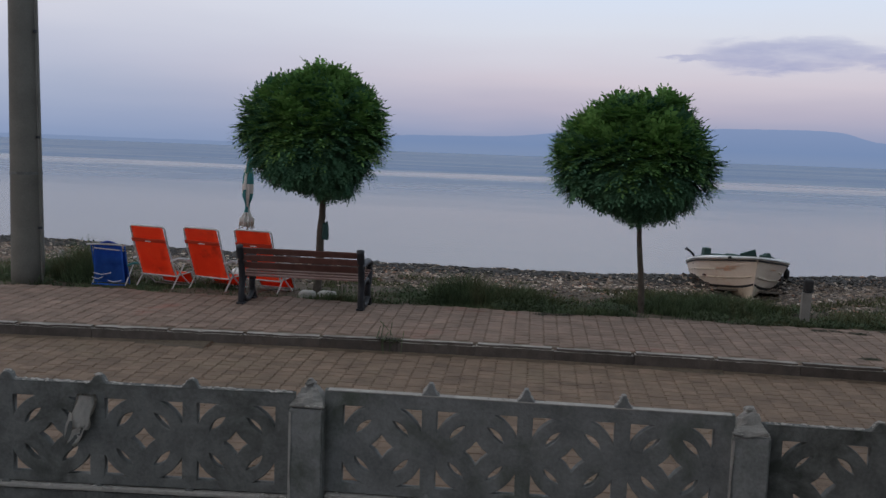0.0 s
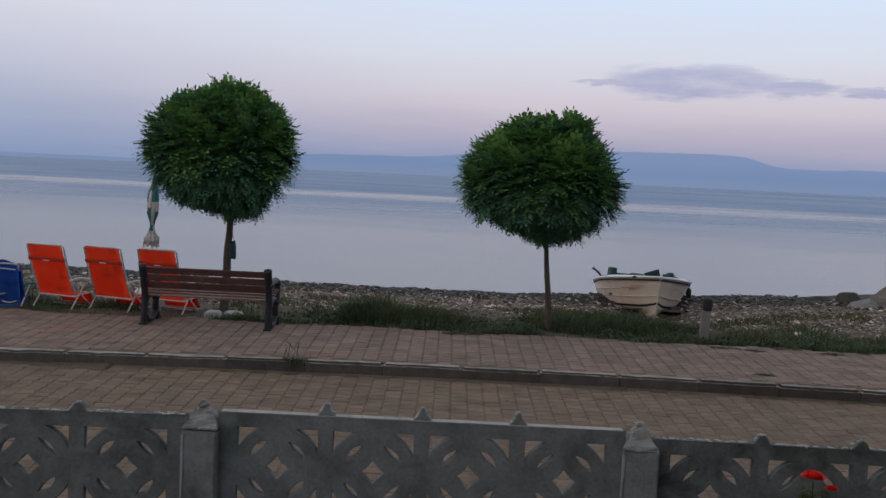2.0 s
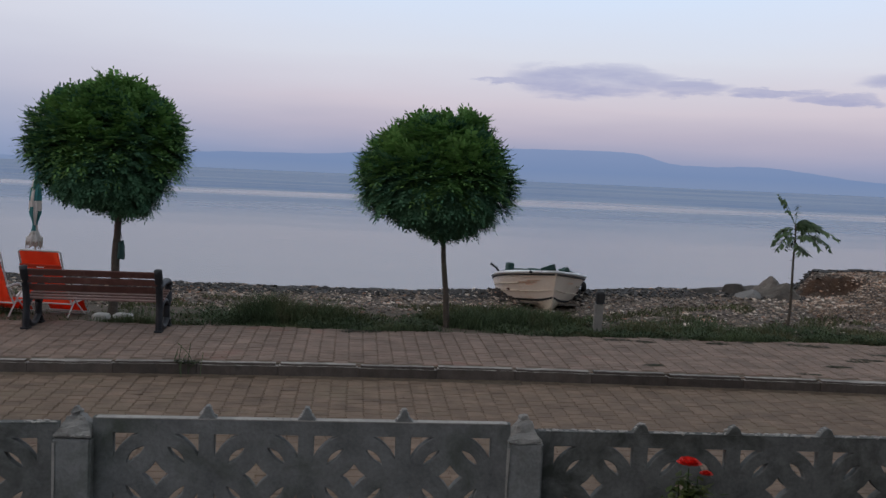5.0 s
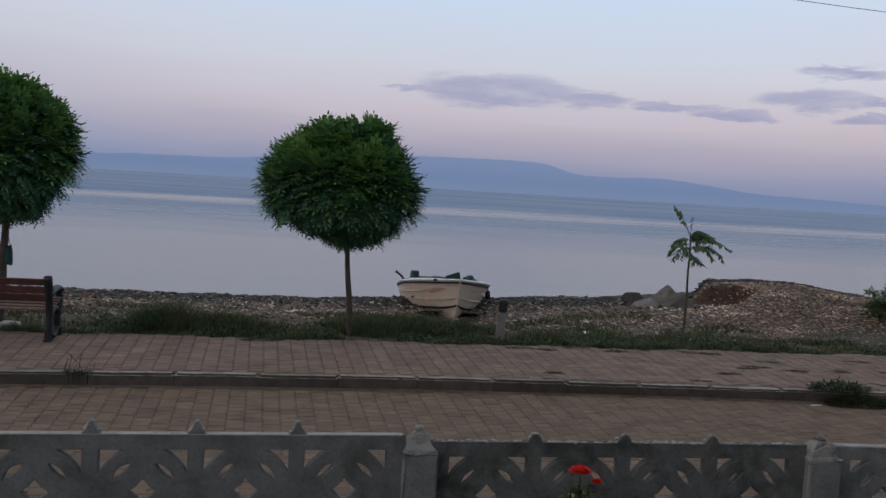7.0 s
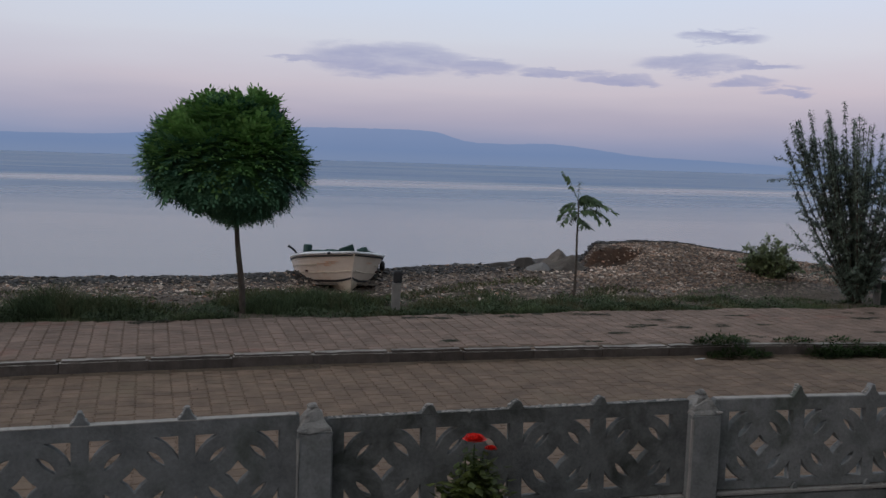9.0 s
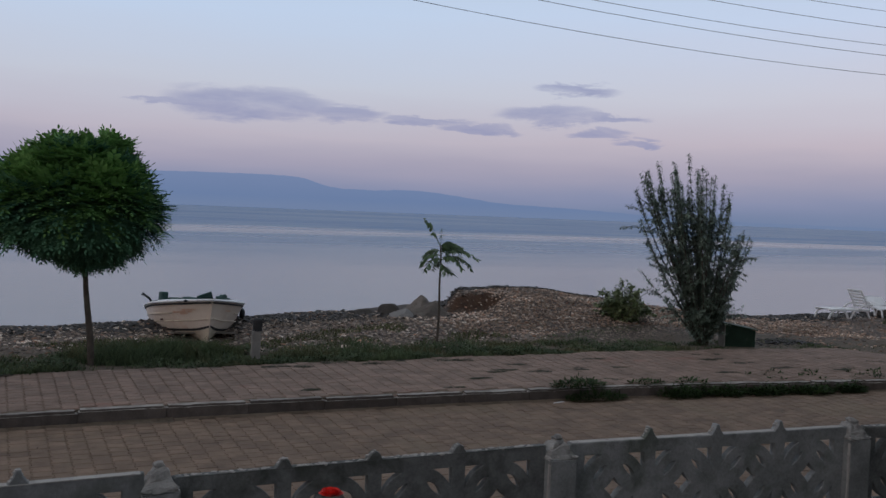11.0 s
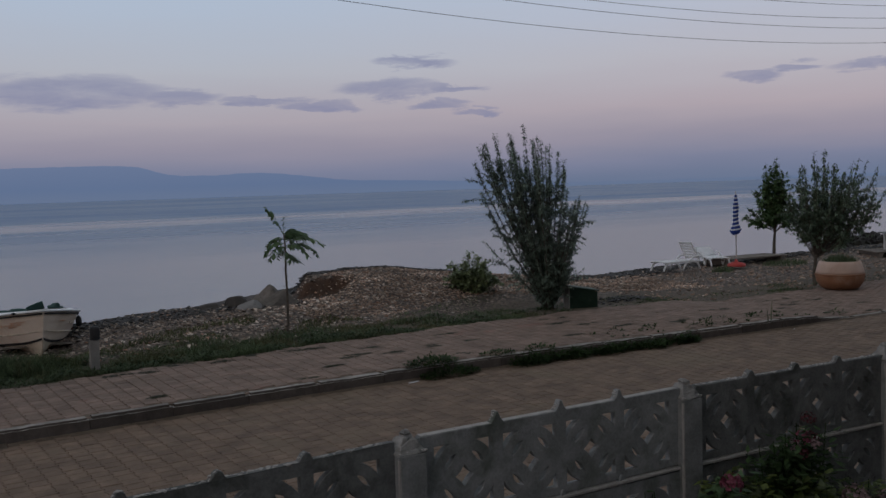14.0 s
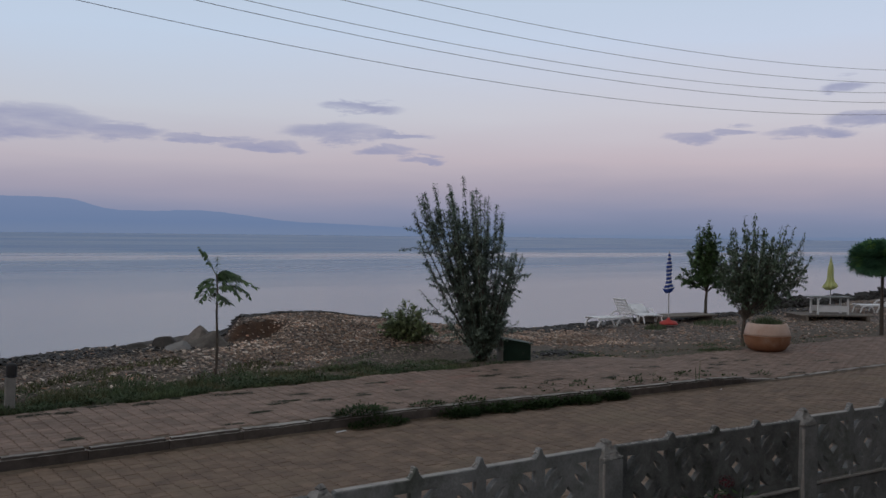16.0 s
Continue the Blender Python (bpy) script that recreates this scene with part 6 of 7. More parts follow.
def hull_strip(lo, hi, out0, thick, mat, name, parent, label=""):
    vs = sorted({lo, hi, *(v for v in vv if lo < v < hi)})
    bm = bmesh.new()
    cols = []
    for side in (-1, 1):
        g = []
        for s in ss:
            g.append([bm.verts.new((side * hull_point(s, v, out0).x, *hull_point(s, v).yz)) for v in vs])
        cols.append(g)
        for a, b in zip(g, g[1:]):
            for j in range(len(vs) - 1):
                bm.faces.new((a[j], a[j + 1], b[j + 1], b[j]) if side > 0 else (a[j], b[j], b[j + 1], a[j + 1]))
    l, r = cols
    for j in range(len(vs) - 1):
        bm.faces.new((l[-1][j], r[-1][j], r[-1][j + 1], l[-1][j + 1]))
    bmesh.ops.remove_doubles(bm, verts=bm.verts[:], dist=0.002)
    if thick:
        bmesh.ops.recalc_face_normals(bm, faces=bm.faces[:])
        bmesh.ops.solidify(bm, geom=bm.faces[:], thickness=thick)
    return part(name, bm, mat, parent, label, smooth_shade=False)


hull = hull_strip(0.0, 1.0, 0.0, 0.03, m_hull, "hull", boat, "cream hull with brownish stains")
hull_strip(0.005, 0.36, 0.006, 0.0, m_hull_low, "bottom_paint", hull, "worn tan bottom paint")
hull_strip(0.365, 0.415, 0.010, 0.0, m_black, "boot_stripe", hull, "dark waterline stripe")
for v, o in ((0.585, 0.016), (0.76, 0.010)):
    for side in (-1, 1):
        pts = [(side * hull_point(s, v, o).x, *hull_point(s, v).yz) for s in np.linspace(0.02 if v < 0.7 else 0.24, 1.0, 18)]
        part("strake", tube(pts, 0.010, 6), m_hull_low, hull)
for side in (-1, 1):
    pts = [(side * hull_point(s, 0.955, 0.008).x, *hull_point(s, 0.955).yz) for s in np.linspace(0.004, 1.0, 22)]
    part("rub_strake", tube(pts, 0.017, 6), m_black, hull)
for side in (-1, 1):
    # raised white coaming inside the rail, leaning inwards
    bm = bmesh.new()
    low_edge, high_edge = [], []
    for s in np.linspace(0.006, 1.0, 24):
        p = hull_point(s, 1.0)
        rise = 0.035 + 0.025 * smooth(0.0, 0.3, s)
        low_edge.append(bm.verts.new((side * max(0.0, p.x - 0.02), p.y, rail_z(s))))
        high_edge.append(bm.verts.new((side * max(0.0, p.x - 0.10), p.y + 0.02, rail_z(s) + rise)))
    for k in range(23):
        bm.faces.new((low_edge[k], low_edge[k + 1], high_edge[k + 1], high_edge[k]))
    bmesh.ops.recalc_face_normals(bm, faces=bm.faces[:])
    bmesh.ops.solidify(bm, geom=bm.faces[:], thickness=0.02)
    part("coaming", bm, m_rim, boat, "white coaming", smooth_shade=True)
    for y0, k in ((0.40, 0), (0.47, 1), (0.62, 2)):
        p = hull_point(y0, 1.0)
        part("slot", box((side * (p.x - 0.052), p.y, rail_z(y0) + 0.040), (0.03, 0.17, 0.025)), m_tarp, boat, bevel=0.005)
for side in (-1, 1):
    pts = [(side * max(0.0, hull_point(s, 1.0, 0.012).x - 0.015), hull_point(s, 1.0).y, rail_z(s) + 0.012) for s in np.linspace(0.0, 1.0, 24)]
    part("gunwale", tube(pts, 0.024, 8, flat=1.4), m_rim, boat, "white gunwale", smooth_shade=True)
part("transom_cap", box((0, 4.31, rail_z(1.0) + 0.01), (1.50, 0.09, 0.06)), m_rim, boat, bevel=0.015)
deck = bmesh.new()
dl = [deck.verts.new((-max(0.01, half_beam(s) - 0.03), LENGTH * s, rail_z(s) - 0.02)) for s in (0.015, 0.08, 0.16, 0.26)]
dr = [deck.verts.new((max(0.01, half_beam(s) - 0.03), LENGTH * s, rail_z(s) - 0.02)) for s in (0.015, 0.08, 0.16, 0.26)]
for i in range(3):
    deck.faces.new((dl[i], dr[i], dr[i + 1], dl[i + 1]))
bmesh.ops.solidify(deck, geom=deck.faces[:], thickness=0.02)
part("foredeck", deck, m_rim, boat)
for y in (1.75, 2.7):
    part("thwart", box((0, y, 0.46), (1.40, 0.26, 0.035)), m_wood, boat, bevel=0.008)
part("floor", box((0, 2.2, 0.22), (1.1, 2.8, 0.03)), m_plank, boat)
# faded orange lettering, not legible, as plain worn bars along the bow
for side, spans in ((-1, ((0.08, 0.16, 0.805), (0.10, 0.23, 0.765), (0.13, 0.18, 0.725))), (1, ((0.11, 0.17, 0.79),))):
    for s0, s1, v0 in spans:
        bm = bmesh.new()
        us = np.linspace(s0, s1, 6)
        low_edge = [bm.verts.new((side * hull_point(s, v0, 0.004).x, *hull_point(s, v0).yz)) for s in us]
        high_edge = [bm.verts.new((side * hull_point(s, v0 + 0.032, 0.004).x, *hull_point(s, v0 + 0.032).yz)) for s in us]
        for k2 in range(5):
            bm.faces.new((low_edge[k2], low_edge[k2 + 1], high_edge[k2 + 1], high_edge[k2]))
        bmesh.ops.solidify(bm, geom=bm.faces[:], thickness=0.003)
        part("faded_bar", bm, m_rust, hull, "faded orange mark")
motor = part("outboard_motor", box((0.52, 4.45, 0.62), (0.26, 0.34, 0.34)), m_iron, boat, "dark outboard motor", bevel=0.05)
part("motor_leg", box((0.52, 4.49, 0.23), (0.10, 0.16, 0.55)), m_iron, motor, bevel=0.02)
part("tiller", tube([(0.52, 4.32, 0.70), (0.44, 3.95, 0.80)], 0.018, 8), m_black, motor)
part("oar_crutch", tube(curve_pts([(-0.82, 2.3, 0.66), (-0.82, 2.3, 0.78), (-0.88, 2.28, 0.87), (-1.00, 2.25, 0.955)], 4), [0.022] * 12 + [0.036], 8), m_iron, boat, "dark hauling roller arm")
fender_at = hull_point(0.50, 1.0)
fender = part("fender", lathe([(0.02, -0.22), (0.055, -0.19), (0.055, -0.09), (0.04, -0.05), (0.012, -0.02)], 10), m_black, boat, "black fender hung over the side", smooth_shade=True)
fender.location = (fender_at.x + 0.03, fender_at.y, fender_at.z - 0.04)
part("fender_rope", tube([(0, 0, -0.03), (-0.05, 0, 0.05)], 0.006, 5), m_black, fender)
part("cleat", box((-0.40, 0.5, 0.785), (0.05, 0.16, 0.04)), m_iron, boat, bevel=0.01)


def heap(name, m, sx, sy, sz, mat, label, category, seed, spikes=0.35):
    bm = bmesh.new()
    bmesh.ops.create_icosphere(bm, subdivisions=4, radius=1.0)
    o = Vector((seed * 2.3, seed, 0))
    for q in bm.verts:
        n = q.co.normalized()
        r = 1 + spikes * noise.noise(n * 1.8 + o) + 0.14 * noise.noise(n * 6 + o) + 0.3 * max(0.0, spikes - 0.4) * noise.noise(n * 14 + o)
        q.co = Vector((n.x * sx * r, n.y * sy * r, max(-0.15, n.z) * sz * r))
    ob = part(name, bm, mat, smooth_shade=True)
    ob.matrix_world = m
    return tagged(ob, label, category)


BM = boat.matrix_world
heap("fishing_net", BM @ pose(-0.24, 2.25, 0.76), 0.34, 0.24, 0.14, m_tarp, "dark green fishing net heaped in the boat", "net", 1, 0.5)
heap("fishing_net", BM @ pose(0.52, 2.1, 0.74), 0.17, 0.16, 0.20, m_tarp, "dark green tarpaulin bundled in the boat", "net", 2, 0.6)
crate = part("fuel_can", box((0, 0, 0.16), (0.14, 0.20, 0.34)), m_tarp, bevel=0.045, seg=3, smooth_shade=True)
crate.matrix_world = BM @ pose(-0.62, 2.30, 0.67, 3, 2, 15)
tagged(crate, "dark green fuel can standing in the boat", "fuel can")
board = part("seat_board", box((0, 0, 0), (0.30, 0.05, 0.15)), m_tarp, bevel=0.02, seg=3, smooth_shade=True)
board.matrix_world = BM @ pose(0.12, 1.85, 0.89, 12, -20, 8)
tagged(board, "dark green padded seat board propped in the boat", "seat board")
oar = thing("oar", BM @ pose(-0.10, 1.45, 0.80, 0, 0, 0), "dark wooden oar lying across the boat", "oar")
part("shaft", tube([(-0.55, 0.55, 0.0), (0.42, -0.02, 0.03)], 0.018, 8), m_bark, oar)
part("oar_blade", box((0.52, -0.08, 0.035), (0.28, 0.11, 0.02), Euler((0, 0, radians(-30))).to_matrix()), m_bark, oar, bevel=0.008)

# ---------------------------------------------------------------- short post, pole, wires
bollard = thing("mooring_post", pose(2.84, 13.64, 0.08, 0, 1.5, 0), "short pale concrete post with a black rubber block on top", "post")
part("shaft", box((0, 0, 0.225), (0.125, 0.125, 0.56)), m_post, bollard, bevel=0.014)
cap = part("rubber_cap", box((0.012, 0, 0.60), (0.135, 0.13, 0.20)), m_black, bollard, "black rubber block", bevel=0.052, seg=4, smooth_shade=True)
part("cap_strap", tube([(0.012 + 0.072 * math.cos(a), 0.070 * math.sin(a), 0.52) for a in np.arange(0, math.tau, 0.4)], 0.008, 6, closed=True), m_iron, cap)
part("footing", box((-0.03, -0.03, 0.02), (0.24, 0.2, 0.05)), m_post, bollard, bevel=0.015)


def wire_z(x, low):
    return low + 0.0047 * (x - 12.5) ** 2


WIRES = ((5.15, 0.20), (5.40, -0.20), (5.70, 0.28), (5.86, -0.28), (6.22, 0.0))


def utility_pole(m, label, pipe):
    t = thing("utility_pole", m, label, "utility pole", "poles of the power line")
    part("shaft", lathe([(0.25, -0.1), (0.245, 0.3), (0.205, 5.0), (0.165, 8.9), (0.12, 8.95)], 28), m_pole, t, "tapering grey concrete shaft", smooth_shade=True)
    part("steel_band", lathe([(0.236, 1.72), (0.2375, 1.725), (0.2375, 1.76), (0.236, 1.765)], 28), m_fence_old, t)
    for low, dy in WIRES:
        z = wire_z(-9, low) - 0.01
        if abs(dy) > 0:
            part("bracket", tube([(0, 0, z - 0.10), (0, dy * 1.15, z - 0.10)], 0.022, 6), m_iron, t)
        part("insulator", lathe([(0.02, z - 0.10), (0.035, z - 0.07), (0.02, z - 0.05), (0.035, z - 0.03), (0.012, z)], 10), m_potpale, t).location = (0, dy if dy else 0.0, 0)
    if pipe:
        part("conduit", tube([(0.295, -0.06, -0.05), (0.275, -0.06, 1.6), (0.25, -0.05, 4.2), (0.23, -0.04, 6.8)], 0.015, 8), m_pole, t, "pale cable conduit")
        for z in (0.9, 2.3, 3.9):
            part("clip", tube([(0.28 - 0.010 * z, -0.06, z - 0.02), (0.28 - 0.010 * z, -0.06, z + 0.02)], 0.032, 8), m_iron, t)
    return t


utility_pole(pose(-8.95, 12.66, 0.10, 0, -0.5, 0), "round grey concrete utility pole in the grass by the walk", True)
utility_pole(pose(34.0, 12.0, 0.10), "round grey concrete utility pole farther along the shore", False)
for low, dy in WIRES:
    pts = [(x, 12.6 - 0.6 * (x + 9) / 43 + dy, wire_z(x, low) + 0.10) for x in np.linspace(-8.97, 34.0, 40)]
    w = part("power_line", tube(pts, 0.0048, 5), m_wire, smooth_shade=True)
    tagged(w, "thin dark sagging power line between the poles", "cable", "power lines")

# ---------------------------------------------------------------- pot, green box, loungers, table, decks
pot = thing("plant_pot", pose(18.74, 12.95, 0.022) @ Matrix.Scale(0.885, 4), "large round two-tone terracotta pot on the walk", "plant pot")
part("lower_bowl", lathe([(0.36, 0.0), (0.46, 0.05), (0.565, 0.20), (0.585, 0.33), (0.58, 0.37)], 36), m_terracotta, pot, "brown-orange terracotta bowl", smooth_shade=True)
part("band", lathe([(0.583, 0.355), (0.60, 0.365), (0.60, 0.395), (0.583, 0.405)], 36), m_terracotta, pot)
part("upper_bowl", lathe([(0.58, 0.40), (0.575, 0.47), (0.53, 0.63), (0.49, 0.715), (0.46, 0.72), (0.45, 0.66), (0.2, 0.655), (0.01, 0.65)], 36), m_potpale, pot, "pale pinkish upper part", smooth_shade=True)
grass_sheet("pot_grass", m_grass, 700, tuft_place(18.74, 12.95, 0.36, 0.36, 0.60, 1.5), lambda r: 0.06 + 0.14 * r.random(), 95, "grassy plant growing in the pot", "plant")

gb = thing("green_box", pose(12.22, 14.20, 0.10, 0, 0, -22), "dark green wooden box with a sloping lid beside the shrub", "box")
for y in (-0.2, 0.2):
    bm = bmesh.new()
    a = [bm.verts.new(p) for p in ((-0.28, y, 0.0), (0.28, y, 0.0), (0.28, y, 0.34), (-0.28, y, 0.44))]
    bm.faces.new(a)
    bmesh.ops.solidify(bm, geom=bm.faces[:], thickness=0.02)
    part("side_board", bm, m_green_box, gb)
part("end_board", box((-0.285, 0, 0.215), (0.02, 0.40, 0.43)), m_post, gb, "pale bare end board", bevel=0.004)
part("end_board", box((0.285, 0, 0.165), (0.02, 0.40, 0.33)), m_green_box, gb, bevel=0.004)
part("lid", box((0, 0, 0.405), (0.66, 0.48, 0.022), Euler((0, radians(10), 0)).to_matrix()), m_green_box, gb, bevel=0.005)


def sun_lounger(m, back, label):
    """White moulded lounger: rails, arched legs, slatted bed and a raised slatted back."""
    t = thing("sun_lounger", m, label, "sun lounger", "white sun loungers")
    for y in (-0.31, 0.31):
        r = part("side_rail", box((0.62, y, 0.33), (1.28, 0.045, 0.06)), m_plastic, t, bevel=0.012)
        for x0, x1 in ((0.02, 0.56), (0.70, 1.24)):
            part("leg_arch", tube(curve_pts([(x0 - 0.05, y, 0.01), (x0 + 0.06, y, 0.26), (x0 + 0.27, y, 0.31), (x1 - 0.08, y, 0.26), (x1 + 0.03, y, 0.01)], 5), 0.028, 8, flat=1.0), m_plastic, r, smooth_shade=True)
        part("arm", tube(curve_pts([(0.90, y * 1.05, 0.36), (1.06, y * 1.08, 0.50), (1.34, y * 1.08, 0.51)], 4), 0.025, 8), m_plastic, r, smooth_shade=True)
    for i in range(11):
        part("bed_slat", box((0.05 + i * 0.108, 0, 0.355), (0.086, 0.62, 0.018)), m_plastic, t, bevel=0.005)
    b = part("backrest", tube([(1.24, -0.30, 0.36), (1.24 + 0.72 * math.cos(back), -0.28, 0.36 + 0.72 * math.sin(back)), (1.24 + 0.72 * math.cos(back), 0.28, 0.36 + 0.72 * math.sin(back)), (1.24, 0.30, 0.36)], 0.022, 8), m_plastic, t)
    for i in range(6):
        d = 0.09 + 0.115 * i
        part("back_slat", box((1.24 + d * math.cos(back), 0, 0.36 + d * math.sin(back)), (0.085, 0.56, 0.016), Euler((0, -back, 0)).to_matrix()), m_plastic, b, bevel=0.004)
    return t


sun_lounger(pose(18.52, 18.45, 0.09, 0, 0, -4) @ Matrix.Diagonal((1.02, 0.85, 0.74, 1.0)), radians(112), "white plastic sun lounger with its back raised")
second = sun_lounger(pose(20.95, 18.40, 0.06, 0, 0, 62) @ Matrix.Diagonal((0.88, 0.88, 0.70, 1.0)), radians(24), "white plastic sun lounger with folded bedding on it")
sun_lounger(pose(30.30, 17.6, 0.06, 0, 0, -31) @ Matrix.Scale(0.86, 4), radians(10), "white plastic sun lounger lying flat")
heap("bedding", second.matrix_world @ pose(1.40, 0, 0.48, 0, -18, 0), 0.42, 0.28, 0.08, m_sailwhite, "grey-white folded bedding on the lounger", "bedding", 5, 0.3)


def plank_deck(m, n, length, label):
    t = thing("plank_deck", m, label, "deck")
    for i in range(n):
        part("plank", box((0, i * 0.155, 0.175), (length * (1 - 0.03 * (i % 2)), 0.14, 0.035)), m_plank, t, bevel=0.005)
    for x in (-length * 0.42, length * 0.42):
        part("bearer", box((x, (n - 1) * 0.0775, 0.08), (0.10, n * 0.155, 0.15)), m_plank, t, bevel=0.008)
    return t


plank_deck(pose(22.6, 18.6, 0.03, 0, 0, -6), 6, 2.6, "low weathered plank deck behind the striped umbrella")
plank_deck(pose(27.4, 16.55, 0.0, 0, 0, -31), 9, 2.4, "low weathered plank deck under the white stand")
stand = thing("white_stand", pose(27.66, 16.98, 0.193, 0, 0, -31) @ Matrix.Scale(0.80, 4), "white-painted wooden stand with a flat grey top", "stand")
for x in (-0.62, 0.62):
    for y in (-0.3, 0.3):
        part("leg", box((x, y, 0.33), (0.07, 0.07, 0.66)), m_plastic, stand, bevel=0.008)
for y in (-0.3, 0.3):
    part("side_board", box((0, y, 0.22), (1.24, 0.03, 0.24)), m_plastic, stand, bevel=0.006)
part("top", box((0, 0, 0.685), (1.72, 0.85, 0.05)), m_fence, stand, bevel=0.01)


def rubble_mound(x, y, sx, sy, sz, count, seed, label):
    """Broken stones piled over a low core, one mesh."""
    rnd = random.Random(seed)
    rng = np.random.default_rng(seed)
    vs, fs = [], []
    for q in range(count):
        a, u = rnd.uniform(0, math.tau), math.sqrt(rnd.random())
        h = sz * (1 - u ** 1.6) * (0.75 + 0.5 * noise.noise(Vector((a * 0.8, u * 2.0, seed))))
        if q == 0:
            size, flat, at = np.array((sx * 0.9, sy * 0.9, sz * 0.8)), 1.0, (0, 0, 0)
        else:
            r = rnd.uniform(0.10, 0.30)
            size, flat, at = np.array((r * rnd.uniform(0.8, 1.5), r, r * rnd.uniform(0.5, 0.9))), 0.35, (sx * u * math.cos(a), sy * u * math.sin(a), h * rnd.uniform(0.85, 1.0))
        p = ICO_V * (1 + rng.uniform(-0.28, 0.28, (len(ICO_V), 1)) * flat * 2.5) * size
        ca, sa = math.cos(a), math.sin(a)
        if q:
            p = np.stack((p[:, 0] * ca - p[:, 1] * sa, p[:, 0] * sa + p[:, 1] * ca, p[:, 2] + 0.4 * p[:, 0]), 1)
        fs.append(ICO_F + 12 * q)
        vs.append(p + np.array(at))
    ob = mesh_ob("rubble_mound", np.concatenate(vs).tolist(), np.concatenate(fs).tolist(), m_rubble)
    ob.location = (x, y, -0.02)
    return tagged(ob, label, "rubble", "rubble mounds")


rubble_mound(31.0, 20.6, 1.8, 1.2, 0.38, 130, 8, "low dark mound of rubble at the far shore")
rubble_mound(34.9, 20.6, 1.2, 1.0, 0.44, 90, 10, "small dark mound of rubble at the far shore")
rubble_mound(39.2, 20.5, 3.3, 1.6, 0.75, 320, 9, "large dark mound of rubble at the far shore")
wp = part("white_marker", box((0, 0, 0.12), (0.09, 0.07, 0.26)), m_wash, bevel=0.03)
wp.location = (-10.2, 15.4, 0.05)
tagged(wp, "small white painted marker stone in the grass", "marker")
bag = heap("hanging_bag", pose(-4.345, 13.46, 1.02), 0.06, 0.06, 0.26, m_tarp, "dark green bag hanging on the tree trunk", "bag", 6, 0.3)
part_cord = tube([(-4.35, 13.43, 1.45), (-4.31, 13.42, 1.28)], 0.005, 5)
cord = part("cord", part_cord, m_wire)
tagged(cord, "thin cord tied round the tree trunk", "cord")
litter = part("paper_scrap", sheet([[(x, y, 0.006 + 0.012 * math.sin(9 * x + 7 * y)) for x in np.linspace(-0.12, 0.12, 6)] for y in np.linspace(-0.03, 0.03, 3)], 0.002), m_sailwhite)
litter.matrix_world = pose(6.32, 10.55, 0.006, 0, 0, -8) @ Matrix.Scale(0.6, 4)
tagged(litter, "white paper scrap lying on the street", "litter")
litter = copy_thing(litter, pose(13.45, 10.08, 0.006, 0, 0, 20) @ Matrix.Scale(0.5, 4))

# ---------------------------------------------------------------- garden flowers


def flower_head(v, f, c, r, n, rnd, petal):
    """A dome of small florets, each of five petals."""
    for _ in range(n):
        z = rnd.uniform(-0.5, 1.0)
        a = rnd.uniform(0, math.tau)
        d = Vector((math.sqrt(max(0, 1 - z * z)) * math.cos(a), math.sqrt(max(0, 1 - z * z)) * math.sin(a), z * 0.75)).normalized()
        p = c + d * r * rnd.uniform(0.75, 1.0)
        t1 = d.cross(Vector((0.3, 0.2, 1))).normalized()
        t2 = d.cross(t1)
        a0 = rnd.uniform(0, math.tau)
        for q in range(5):
            b = a0 + math.tau * q / 5
            blade_leaf(v, f, p, t1 * math.cos(b) + t2 * math.sin(b) + d * 0.35, d, petal, petal * 0.85, -0.1)


def rose_head(v, f, c, r, rnd):
    """Rings of cupped petals, upright within and spread without."""
    for ring, (rad, tilt, n) in enumerate(((0.10, 1.45, 4), (0.28, 1.2, 6), (0.48, 0.9, 8), (0.68, 0.6, 9), (0.82, 0.25, 10))):
        for q in range(n):
            a = math.tau * q / n + ring * 0.5 + rnd.uniform(-0.15, 0.15)
            o = Vector((math.cos(a), math.sin(a), 0))
            s2 = Vector((-math.sin(a), math.cos(a), 0))
            up = o * math.cos(tilt) + Vector((0, 0, math.sin(tilt)))
            base = c + o * r * rad * 0.55 - Vector((0, 0, r * 0.25))
            w, h = r * (0.42 + 0.06 * ring), r * (0.62 + 0.05 * ring) * rnd.uniform(0.9, 1.1)
            b = len(v)
            for k2, (uu, ww) in enumerate(((0.0, 0.45), (0.55, 1.0), (0.95, 0.75))):
                bulge = o * (0.10 * r * math.sin(math.pi * uu))
                for side in (-1, 0, 1):
                    v.append(base + up * h * (uu + (0.06 if side == 0 else 0.0)) + bulge + s2 * w * ww * side - o * (0.10 * r * abs(side)))
            for row in (0, 1):
                for col in (0, 1):
                    q0 = b + row * 3 + col
                    f.append((q0, q0 + 1, q0 + 4, q0 + 3))


